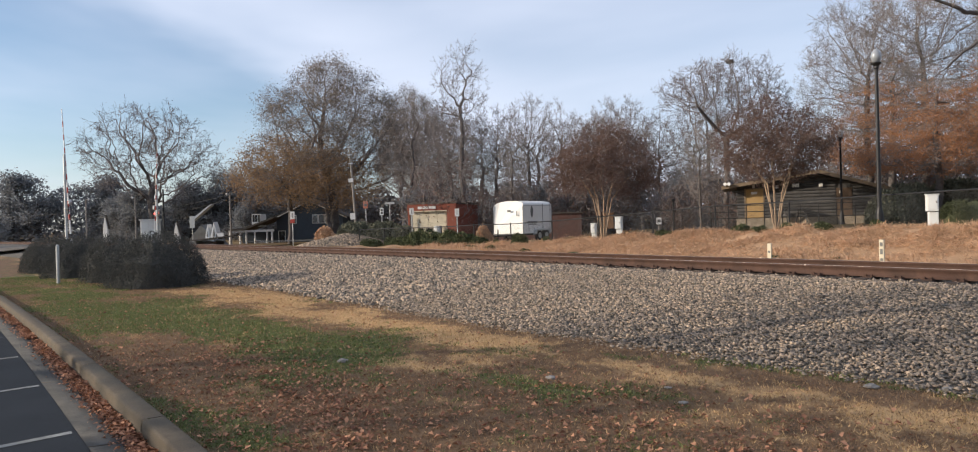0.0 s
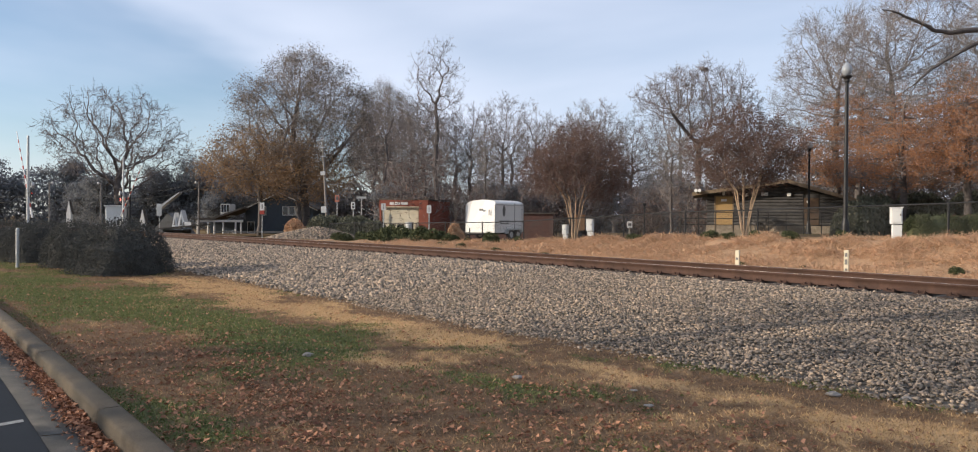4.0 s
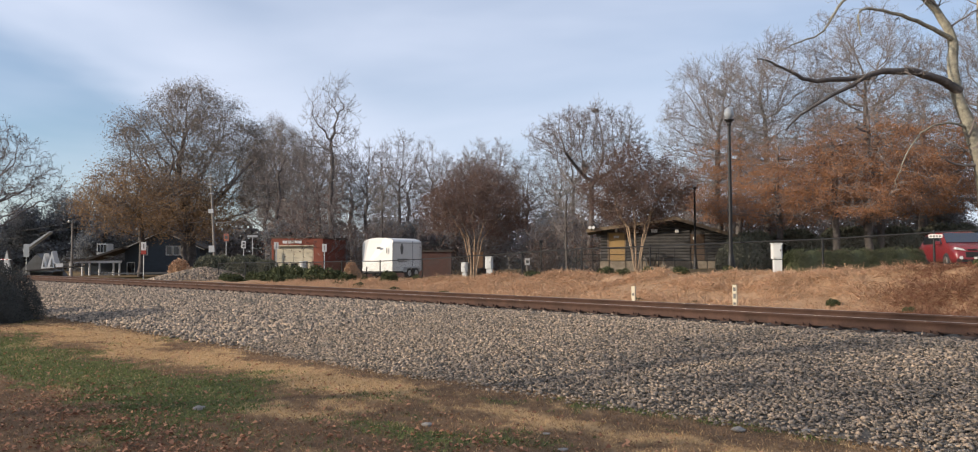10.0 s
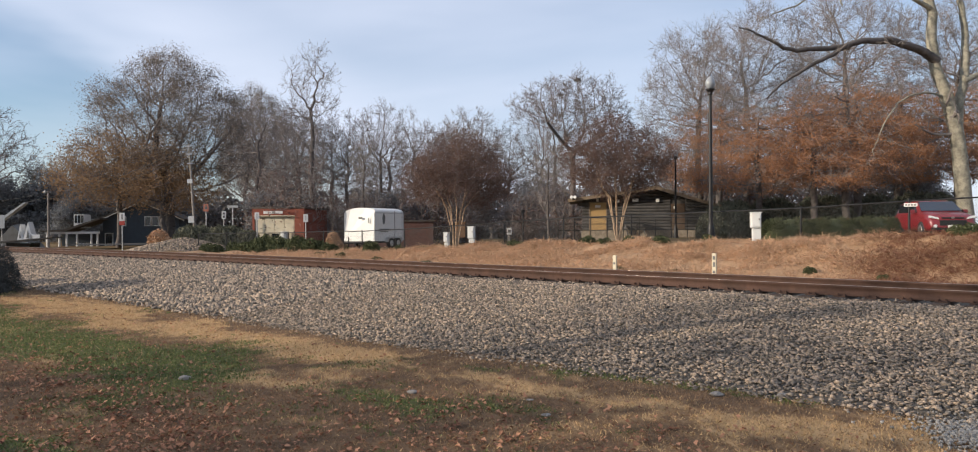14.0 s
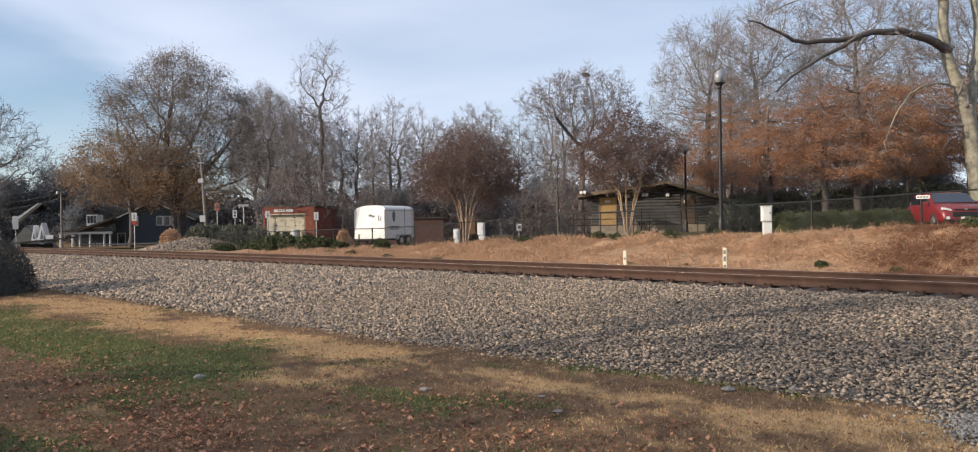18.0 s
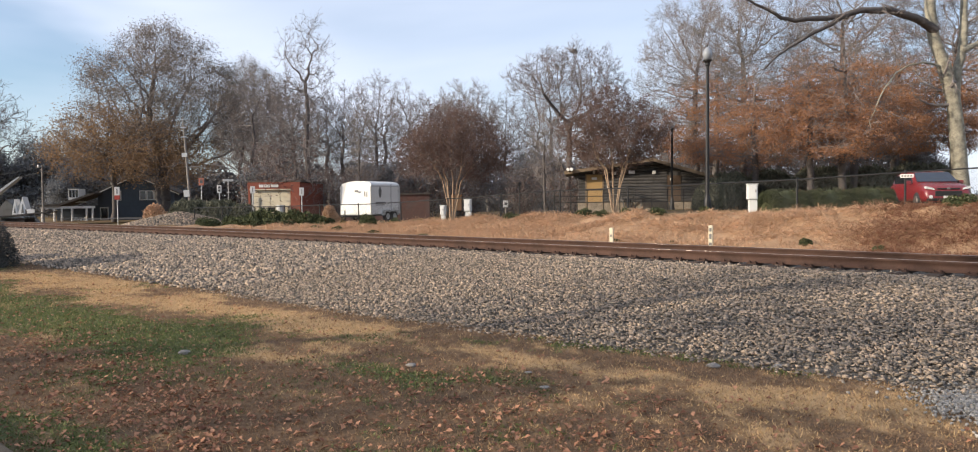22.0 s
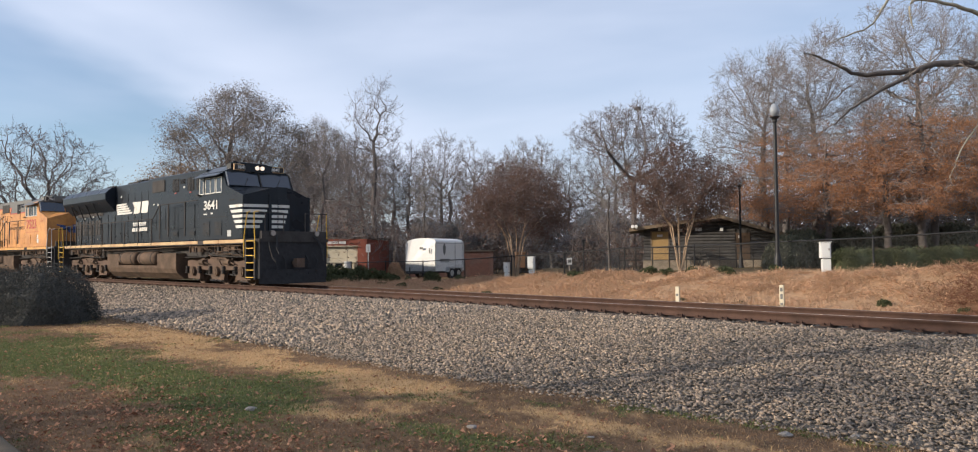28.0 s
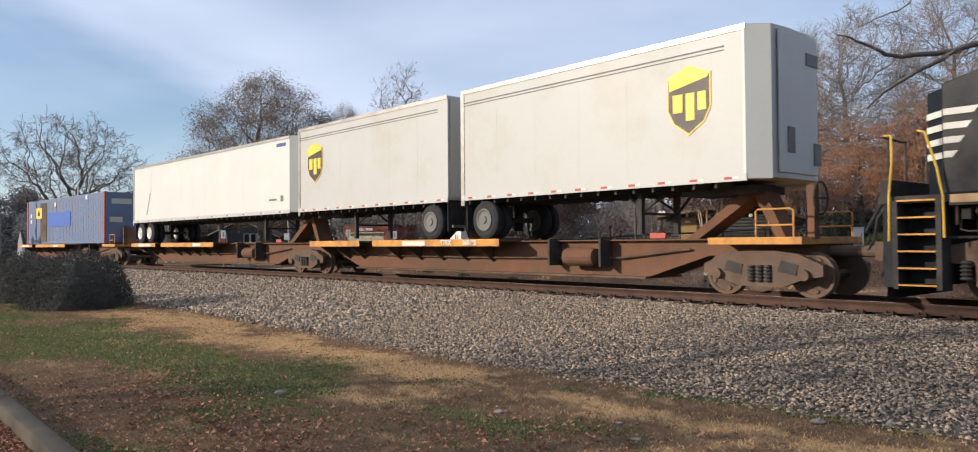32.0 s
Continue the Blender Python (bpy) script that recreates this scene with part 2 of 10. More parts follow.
def spin(bm, profile, centre, axis="y", sides=20):
    """A turned body: profile of (radius, along)."""
    c = Vector(centre)
    rings = []
    for rad, al in profile:
        ring = []
        for i in range(sides):
            a = 2 * math.pi * i / sides
            p, q = rad * math.cos(a), rad * math.sin(a)
            ring.append(bm.verts.new(c + Vector({"y": (p, al, q), "x": (al, p, q), "z": (p, q, al)}[axis])))
        rings.append(ring)
    for a, b in zip(rings, rings[1:]):
        for i in range(sides):
            j = (i + 1) % sides
            bm.faces.new((a[i], a[j], b[j], b[i]))
    bm.faces.new(rings[0][::-1])
    bm.faces.new(rings[-1])


def soup(name, verts, faces, mat, smooth=False):
    """A mesh from number arrays: verts n x 3, faces m x 3 or m x 4."""
    me = bpy.data.meshes.new(name)
    verts, faces = np.asarray(verts, np.float32), np.asarray(faces, np.int32)
    k = faces.shape[1]
    me.vertices.add(len(verts))
    me.vertices.foreach_set("co", verts.ravel())
    me.loops.add(faces.size)
    me.loops.foreach_set("vertex_index", faces.ravel())
    me.polygons.add(len(faces))
    me.polygons.foreach_set("loop_start", np.arange(0, faces.size, k, dtype=np.int32))
    me.update(calc_edges=True)
    me.validate()
    for one in (mat if isinstance(mat, (list, tuple)) else [mat]):
        me.materials.append(one)
    if smooth:
        me.shade_smooth()
    return me


def lettering(name, words, size, mat, parent, m, extrude=0.004, align="CENTER", stretch=1.0, bold=0.0):
    """Words as a flat mesh; they lie in the x-z plane of m."""
    cu = bpy.data.curves.new(name, "FONT")
    cu.body, cu.size, cu.extrude, cu.align_x, cu.align_y = words, size, extrude, align, "CENTER"
    cu.offset = bold
    tmp = bpy.data.objects.new(name, cu)
    scene.collection.objects.link(tmp)
    me = bpy.data.meshes.new_from_object(tmp.evaluated_get(bpy.context.evaluated_depsgraph_get()))
    bpy.data.objects.remove(tmp)
    me.transform(Matrix.Diagonal((stretch, 1, 1, 1)))
    me.transform(Matrix.Rotation(radians(90), 4, "X"))
    me.materials.clear()
    me.materials.append(mat)
    ob = new(name, me)
    ob.parent = parent
    ob.matrix_local = m
    return ob

# ---- ground, ballast, track, kerb ----
m_lawn = material("lawn_soil", (0.135, 0.085, 0.05), 0.95, scale=3.5, dark=0.45, light=1.6, fine=38, bump=0.9)


def grow_on(m):
    """Mix green and dry turf into the soil by the lawn's own cover map."""
    n, k = m.node_tree.nodes, m.node_tree.links
    b = n["Principled BSDF"]
    soil = b.inputs["Base Color"].links[0].from_socket
    a = n.new("ShaderNodeAttribute")
    a.attribute_name = "cover"
    sep = n.new("ShaderNodeSeparateColor")
    k.new(a.outputs["Color"], sep.inputs[0])
    for chan, colour in (("Green", (0.08, 0.09, 0.036)), ("Red", (0.47, 0.31, 0.16))):
        mx = n.new("ShaderNodeMixRGB")
        k.new(sep.outputs[chan], mx.inputs["Fac"])
        k.new(soil, mx.inputs[1])
        mx.inputs[2].default_value = (*colour, 1)
        soil = mx.outputs["Color"]
    k.new(soil, b.inputs["Base Color"])


grow_on(m_lawn)
m_straw_soil = material("straw_soil", (0.34, 0.215, 0.125), 0.95, scale=1.2, dark=0.6, light=1.3, fine=45, bump=0.7)
m_park = material("park_lawn", (0.2, 0.13, 0.07), 0.95, scale=0.5, dark=0.6, light=1.3, fine=30, bump=0.5, dirt=(0.07, 0.085, 0.025), dirt_scale=0.2, dirt_amount=0.5)
m_bed = material("ballast_fines", (0.14, 0.125, 0.107), 0.95, scale=6, dark=0.5, light=1.3, fine=60, bump=1.0)
m_stone = material("ballast_stone", (0.235, 0.211, 0.182), 0.85, scale=14, dark=0.75, light=1.2, fine=160, bump=0.3, island=0.6, hue=(0.31, 0.235, 0.17))
m_asphalt = material("asphalt", (0.085, 0.083, 0.08), 0.9, scale=1.4, dark=0.75, light=1.2, fine=220, bump=0.5, dirt=(0.085, 0.083, 0.08), dirt_scale=0.8, dirt_amount=0.3)
m_gutter = material("gutter_concrete", (0.1, 0.095, 0.088), 0.9, scale=4, dark=0.6, light=1.25, fine=90, bump=0.5, dirt=(0.05, 0.05, 0.05), dirt_scale=3.0, dirt_amount=0.75)
m_concrete = material("concrete", (0.115, 0.094, 0.07), 0.9, scale=5, dark=0.55, light=1.3, fine=120, bump=0.4, dirt=(0.09, 0.08, 0.065), dirt_scale=2.0, dirt_amount=0.6)
m_paint_white = material("road_paint", (0.3, 0.3, 0.29), 0.8, scale=6, dark=0.6, light=1.1, fine=150, bump=0.3, dirt=(0.09, 0.09, 0.085), dirt_scale=5, dirt_amount=0.75)
m_rail = material("rusty_rail", (0.08, 0.047, 0.036), 0.8, 0.15, scale=5, dark=0.7, light=1.25, fine=90, bump=0.3, dirt=(0.04, 0.027, 0.022), dirt_scale=2, dirt_amount=0.5)
m_rail_top = material("worn_rail_head", (0.36, 0.31, 0.28), 0.38, 0.9, scale=10, fine=60, bump=0.05)
m_tie = material("tie_wood", (0.075, 0.055, 0.043), 0.92, scale=9, dark=0.6, light=1.3, fine=70, bump=0.7, random=0.3)
m_lawn_stone = material("grey_lawn_stone", (0.26, 0.24, 0.22), 0.9, scale=14, dark=0.6, light=1.3, fine=120, bump=0.5)
m_pale_gravel = material("pale_gravel", (0.33, 0.31, 0.28), 0.9, scale=12, dark=0.7, light=1.2, fine=150, bump=0.4, island=0.35)


def bell(s, l, s0, l0, ws, wl_):
    return math.exp(-((s - s0) / ws) ** 2 - ((l - l0) / wl_) ** 2)


def cover(s, l):
    """How much green grass and how much pale dry grass grows at a place of the lawn."""
    n1 = noise.noise((s * 0.5, l * 0.8, 1.7)) + 0.6 * noise.noise((s * 1.7, l * 2.3, 4.2)) + 0.45 * noise.noise((s * 5, l * 6, 9.1)) + 0.45 * noise.noise((s * 9, l * 13, 6.1))
    n2 = noise.noise((s * 0.6, l * 1.0, 7.7)) + 0.6 * noise.noise((s * 2.1, l * 2.9, 2.2)) + 0.45 * noise.noise((s * 6, l * 7, 3.1)) + 0.45 * noise.noise((s * 8, l * 14, 1.1))
    green = 1.1 * bell(s, l, 3.2, 11.3, 6.8, 1.45) + 1.15 * bell(s, l, 8.2, 10.4, 2.4, 0.75) + 1.05 * bell(s, l, 11.2, 10.35, 1.9, 0.6) + 0.75 * bell(s, l, 14.0, 9.8, 1.1, 0.45) + 0.6 * bell(s, l, 15.5, 9.25, 0.7, 0.35) + 0.9 * bell(s, l, 16.2, 7.4, 1.4, 0.32) + 0.3 * bell(s, l, 14.6, 12.5, 1.2, 0.35) + 0.4 * bell(s, l, 17.5, 11.3, 1.6, 0.5) + 0.7 * bell(s, l, -9, 11.5, 6, 2)
    dry = 1.05 * bell(s, l, 4.2, 8.8, 4.0, 1.1) + 0.9 * bell(s, l, 9.8, 8.7, 2.2, 0.7) + 0.8 * bell(s, l, 13.6, 8.4, 2.2, 0.5) + 0.75 * bell(s, l, 16.7, 8.3, 1.5, 0.45) + 0.45 * bell(s, l, 12.6, 10.1, 1.0, 0.3) + 0.5 * bell(s, l, -6, 9.8, 4, 0.6) + 0.25 * bell(s, l, 20, 9.4, 3, 0.9)
    n2 *= 1.0 if l < 9.6 else 0.7
    g_, d_ = green * 1.1 + 0.85 * n1 - 0.12, dry * 1.1 + 0.95 * n2 - 0.12 - 0.35 * max(0, n1)
    return min(1, max(0, (g_ - 0.22) / 0.5)), min(1, max(0, (d_ - 0.2) / 0.5))


def lerp(x, table):
    for (a, p), (b, q) in zip(table, table[1:]):
        if x <= b:
            return p + (q - p) * max(0.0, (x - a) / (b - a))
    return table[-1][1]


PLATEAU = ((-400, -0.3), (-60, -0.4), (-42, -0.2), (-26, 0.15), (-16, 0.22), (-12, 0.3), (-9.3, 0.34), (-6, 0.45), (-3, 0.6), (0, 0.72), (4, 0.88), (9, 1.02), (11, 1.06), (14, 1.18), (16.5, 1.28), (25, 1.45), (400, 1.5))
LAWN_EDGE = ((-400, 8.3), (-30, 7.6), (0, 7.2), (6.5, 7.35), (9.5, 7.6), (12, 7.5), (13.5, 7.35), (15.6, 7.3), (17.1, 7.0), (18.4, 7.1), (20, 6.9), (400, 6.8))


def height(s, l):
    """The ground's height."""
    edge = lerp(s, LAWN_EDGE)
    top = lerp(s, PLATEAU)
    bump = 0.05 * noise.noise((s * 0.6, l * 0.6, 0)) + 0.1 * noise.noise((s * 0.13, l * 0.13, 5))
    if l > 13.05:
        return -0.1
    if l > edge:
        return 0.25 * bump * min(1, max(0, 13.05 - l) / 0.6)
    if l > -2.9:
        return min(0.0, 0) - 0.06
    if l > -4.0:
        return 0.3 + 0.5 * bump
    if l > -8.2:
        k = (-4.0 - l) / 4.2
        k = k * k * (3 - 2 * k)
        crest = lerp(s, ((-12, 0.03), (8, 0.04), (11, 0.03), (15, 0.1), (400, 0.1))) * math.exp(-((l + 7.6) / 0.8) ** 2)
        tuft = 0.22 * noise.noise((s * 0.9, l * 1.1, 12)) * k + 0.12 * noise.noise((s * 2.4, l * 2.4, 15)) * k
        return 0.3 + (top - 0.3) * k + bump * 0.8 + crest + tuft
    return top + bump * 0.6 + 0.02 * max(0, min(25, -8.2 - l)) * lerp(s, ((-12, 0.2), (0, 0.6), (8, -0.3), (400, -0.3)))


def steps(parts_):
    out = []
    for a, b, d in parts_:
        n = max(1, round((b - a) / d))
        out += [a + (b - a) * i / n for i in range(n)]
    return out + [parts_[-1][1]]


def ground():
    ss = steps([(-3000, -400, 400), (-400, -120, 40), (-120, -40, 5), (-40, -8, 0.8), (-8, 22, 0.12), (22, 40, 0.9), (40, 120, 8), (120, 400, 70), (400, 3000, 500)])
    ls = steps([(-3000, -400, 500), (-400, -100, 50), (-100, -30, 6), (-30, -9, 1.2), (-9, -2.9, 0.35), (-2.9, 7, 1.65), (7, 13.2, 0.11), (13.2, 60, 8), (60, 400, 60), (400, 3000, 600)])
    vs, fs, mi = [], [], []
    for s in ss:
        for l in ls:
            vs.append(at(s, l, height(s, l)))
    n = len(ls)
    for i in range(len(ss) - 1):
        for j in range(n - 1):
            fs.append((i * n + j, (i + 1) * n + j, (i + 1) * n + j + 1, i * n + j + 1))
            lm, sm = (ls[j] + ls[j + 1]) / 2, (ss[i] + ss[i + 1]) / 2
            mi.append(1 if -8.8 < lm < -2 and sm > -22 else (0 if lm > 0 else 2))
    me = soup("ground", vs, fs, [m_lawn, m_straw_soil, m_park], True)
    me.polygons.foreach_set("material_index", mi)
    paint = me.color_attributes.new("cover", "FLOAT_COLOR", "POINT")
    vals = []
    for s in ss:
        for l in ls:
            g, d = cover(s, l) if 6.5 < l < 13.5 and -40 < s < 40 else (0.3, 0.3)
            vals += (d, g, 0.0, 1.0)
    paint.data.foreach_set("color", vals)
    tagged(new("ground", me), "patchy autumn lawn and straw-covered railway bank", "ground", kind="structure")


def strip(name, sa, sb, ds, outline, mat, closed=True, smooth=False):
    """A profile of (l, z) pulled along the line of the track."""
    ss = steps([(sa, sb, ds)])
    vs = [at(s, l, z) for s in ss for l, z in outline]
    n = len(outline)
    fs = []
    for i in range(len(ss) - 1):
        for j in range(n if closed else n - 1):
            k = (j + 1) % n
            fs.append((i * n + j, (i + 1) * n + j, (i + 1) * n + k, i * n + k))
    me = soup(name, vs, fs, mat, smooth)
    return me


BED = ((7.75, -0.1), (7.2, 0.0), (5.0, 0.19), (2.6, 0.35), (1.9, 0.385), (1.35, 0.36), (-1.35, 0.36), (-1.9, 0.385), (-2.7, 0.3), (-3.4, 0.1), (-3.6, -0.2))


def bed_height(l):
    for (a, p), (b, q) in zip(BED, BED[1:]):
        if b <= l <= a:
            return q + (p - q) * (l - b) / (a - b)
    return -0.1


def track():
    bed = tagged(new("ballast_bed", strip("ballast_bed", -800, 200, 2.5, BED, m_bed, closed=False)), "sloping bed of grey crushed stone under the track", "railway bed", kind="structure")
    line = thing("railway_track", None, "single railway track with rusty rails on wooden ties", "railway track", kind="structure")
    for c in (0.7535, -0.7535):
        z0 = RAIL - 0.176
        prof = [(c - 0.075, z0), (c + 0.075, z0), (c + 0.075, z0 + 0.012), (c + 0.011, z0 + 0.035), (c + 0.01, z0 + 0.125), (c + 0.037, z0 + 0.14),
                (c + 0.037, z0 + 0.168), (c + 0.03, RAIL - 0.002), (c - 0.03, RAIL - 0.002), (c - 0.037, z0 + 0.168), (c - 0.037, z0 + 0.14), (c - 0.01, z0 + 0.125), (c - 0.011, z0 + 0.035), (c - 0.075, z0 + 0.012)]
        rail = part("rail", strip("rail", -800, 200, 1.25, prof, m_rail), None, line)
        part("running_surface", strip("running_surface", -800, 200, 1.25, [(c - 0.026, RAIL - 0.001), (c + 0.026, RAIL - 0.001), (c + 0.022, RAIL + 0.001), (c - 0.022, RAIL + 0.001)], m_rail_top), None, rail, "bright worn rail head")
    return line


ground()
line = track()


def turf():
    """Grass blades on the lawn, in three colours."""
    rng = np.random.default_rng(11)
    lots = {"green": [], "dry": [], "brown": []}
    n = 460000
    u = rng.uniform(0, 1, n)
    ss_ = 22 - 34 * u ** 1.45
    ll = rng.uniform(7.0, 13.05, n)
    for s, l, r in zip(ss_.tolist(), ll.tolist(), rng.uniform(0, 1, n).tolist()):
        if l < lerp(s, LAWN_EDGE) - 0.25 * r:
            continue
        g, d = cover(s, l)
        kind = "green" if r < g * 0.85 else ("dry" if r < g * 0.85 + d * 0.7 else ("dry" if r > 0.965 else ("brown" if r > 0.25 else None)))
        if kind:
            lots[kind].append((*at(s, l, height(s, l) - 0.005),))
    for kind, mat, tall, label in (("green", m_blade_green, 0.026, "short green grass and clover"), ("dry", m_blade_dry, 0.03, "dry straw-coloured grass"), ("brown", m_blade_brown, 0.024, "dead brown grass")):
        base = np.array(lots[kind])
        k = len(base)
        up = np.stack([rng.normal(0, 0.9, k), rng.normal(0, 0.9, k), np.ones(k)], 1)
        up = unit(up) * tall * rng.uniform(0.5, 1.7, (k, 1))
        side = unit(np.cross(up, rng.normal(size=(k, 3)))) * (0.008 if kind == "green" else 0.0045)
        v = np.stack([base - side, base + side, base + up * 0.6 + side * 0.8, base + up + side * 0.1, ], 1)
        f = np.arange(k)[:, None] * 4 + np.arange(4)[None]
        tagged(new("grass", soup("grass", v.reshape(-1, 3), f, mat)), label + " of the lawn", "grass", kind="stuff")


def ballast():
    """Crushed stones on the slope and the shoulder."""
    rng = np.random.default_rng(12)
    def lay(n, sa, sb, la, lb, size):
        s, l = rng.uniform(sa, sb, n), rng.uniform(la, lb, n)
        pts, keep = [], []
        for a, b, r in zip(s.tolist(), l.tolist(), rng.uniform(0, 1, n).tolist()):
            e = lerp(a, LAWN_EDGE) + 0.14 * noise.noise((a * 1.3, 2.2, 0))
            if b > e - 0.3 and r < 0.5 + (b - e) * 1.2:
                continue
            if abs(abs(b) - 0.75) < 0.13:
                continue
            pts.append((*at(a, b, max(bed_height(b), -0.01) + 0.004 + 0.026 * (r * 7 % 1)),))
        return np.array(pts), size
    cube = np.array([(1.3, 0, 0), (-0.65, 1.15, 0), (-0.65, -1.15, 0), (0, 0, 1.2), (0, 0, -1.2)], float)
    face = np.array([(0, 1, 3), (1, 2, 3), (2, 0, 3), (1, 0, 4), (2, 1, 4), (0, 2, 4)])
    vs, fs, o = [], [], 0
    for n, sa, sb, la, lb, size in ((100000, 7, 19.5, 1.05, 7.8, 0.0195), (12000, 19.5, 23, 1.05, 8.0, 0.022), (46000, -8, 7, 1.05, 8.0, 0.033), (40000, -32, -8, 1.05, 8.0, 0.034), (4000, -32, 23, -3.2, -1.2, 0.034), (5000, -32, 23, -1.2, 1.2, 0.03)):
        p, size = lay(n, sa, sb, la, lb, size)
        k = len(p)
        q = unit(rng.normal(size=(k, 4)))
        w, x, y, z = q.T
        rot = np.stack([np.stack([1 - 2 * (y * y + z * z), 2 * (x * y - z * w), 2 * (x * z + y * w)], -1), np.stack([2 * (x * y + z * w), 1 - 2 * (x * x + z * z), 2 * (y * z - x * w)], -1), np.stack([2 * (x * z - y * w), 2 * (y * z + x * w), 1 - 2 * (x * x + y * y)], -1)], -2)
        shape = cube[None] * rng.uniform(0.7, 1.3, (k, 5, 1)) * rng.uniform(0.4, 1.45, (k, 1, 3))
        v = np.einsum("nij,nkj->nki", rot, shape) * (size * rng.uniform(0.55, 1.45, (k, 1, 1)))
        v[:, :, 2] *= 0.6 if size < 0.02 else 0.9
        v = v + p[:, None]
        vs.append(v.reshape(-1, 3))
        fs.append((face[None] + (np.arange(k) * 5)[:, None, None]).reshape(-1, 3) + o)
        o += k * 5
    tagged(new("ballast_stones", soup("ballast_stones", np.concatenate(vs), np.concatenate(fs), m_stone)), "loose grey and tan crushed stones of the railway bed", "gravel", kind="stuff")


def straw():
    """Long dead grass combed over the bank."""
    rng = np.random.default_rng(13)
    n = 150000
    s = rng.uniform(-13, 26, n)
    l = rng.uniform(-9.2, -3.3, n)
    base = np.array([(*at(a, b, height(a, b)),) for a, b in zip(s.tolist(), l.tolist())])
    dens = np.array([noise.noise((a * 0.7, b * 0.9, 3.3)) + 0.5 * noise.noise((a * 2.2, b * 2.2, 8.3)) for a, b in zip(s.tolist(), l.tolist())])
    keep = dens > rng.uniform(-0.75, 0.15, n)
    base = base[keep]
    k = len(base)
    lump = np.clip(dens[keep] + 0.4, 0.15, 1.0)[:, None]
    up = np.stack([NX * 0.5 + rng.normal(0, 0.6, k), NY * 0.5 + rng.normal(0, 0.6, k), rng.uniform(0.05, 0.6, k)], 1)
    up = unit(up) * rng.uniform(0.15, 0.45, (k, 1)) * (0.4 + lump * 0.9)
    side = unit(np.cross(up, rng.normal(size=(k, 3)))) * 0.0055
    droop = np.array([0, 0, -1.0]) * np.linalg.norm(up, axis=1, keepdims=True) * 0.35
    v = np.stack([base - side, base + side, base + up * 0.6 + side * 0.8, base + up * 0.6 - side * 0.8, base + up + droop + side * 0.2, base + up + droop - side * 0.2], 1)
    sk = s[keep]
    far_end = sk + rng.normal(0, 0.5, k) > 14.6
    for part_, mat, label in ((~far_end, m_straw, "long tawny dead grass on the railway bank"), (far_end, m_vine, "tangled rust-brown dead vines on the bank")):
        vv = v[part_]
        j = len(vv)
        f = np.concatenate([np.arange(j)[:, None] * 6 + np.array([0, 1, 2, 3]), np.arange(j)[:, None] * 6 + np.array([3, 2, 4, 5])])
        tagged(new("dry_grass", soup("dry_grass", vv.reshape(-1, 3), f, mat)), label, "grass", kind="stuff")


def fallen_leaves():
    rng = np.random.default_rng(14)
    pts = []
    for i in range(60000):
        s, l = 20 - 20 * rng.uniform() ** 1.3, rng.uniform(8.2, 12.95)
        w = 0.07 + 0.6 * bell(s, l, 11.4, 11.8, 2.2, 0.9) + 0.9 * bell(s, l, 14.3, 11.7, 1.0, 0.6) + 0.5 * bell(s, l, 16.2, 10.2, 2.0, 0.8) + 0.4 * bell(s, l, 15.2, 12.4, 1.5, 0.8)
        w *= 0.55 + 0.9 * max(0, noise.noise((s * 2.3, l * 2.9, 5.5)) + 0.35)
        if rng.uniform() < w and l > lerp(s, LAWN_EDGE) + 0.2:
            pts.append((*at(s, l, height(s, l) + 0.015),))
    for i in range(13000):
        s = 20 - 26 * rng.uniform() ** 1.3
        l = 13.17 + abs(rng.normal(0, 0.085))
        if noise.noise((s * 1.4, 0, 2)) > -0.35 + 0.5 * (l - 13.2):
            pts.append((*at(s, l, -0.015 + 0.035 * rng.uniform()),))
    c = np.array(pts)
    k = len(c)
    a = rng.uniform(0, 2 * np.pi, k)
    ax = np.stack([np.cos(a), np.sin(a), rng.normal(0, 0.3, k)], 1)
    bx = np.stack([-np.sin(a), np.cos(a), rng.normal(0, 0.3, k)], 1)
    size = 0.009 + 0.022 * rng.uniform(0, 1, (k, 1)) ** 1.6
    lift = np.array([0, 0, 1.0]) * size * rng.uniform(0.2, 0.7, (k, 1))
    v = np.stack([c - ax * size, c - bx * size * 0.7 + lift, c + ax * size, c + bx * size * 0.7 + lift], 1)
    f = np.concatenate([np.arange(k)[:, None] * 4 + np.array([0, 1, 2]), np.arange(k)[:, None] * 4 + np.array([0, 2, 3])])
    tagged(new("fallen_leaves", soup("fallen_leaves", v.reshape(-1, 3), f, m_fallen)), "red-brown fallen leaves on lawn and gutter", "leaves", kind="stuff")


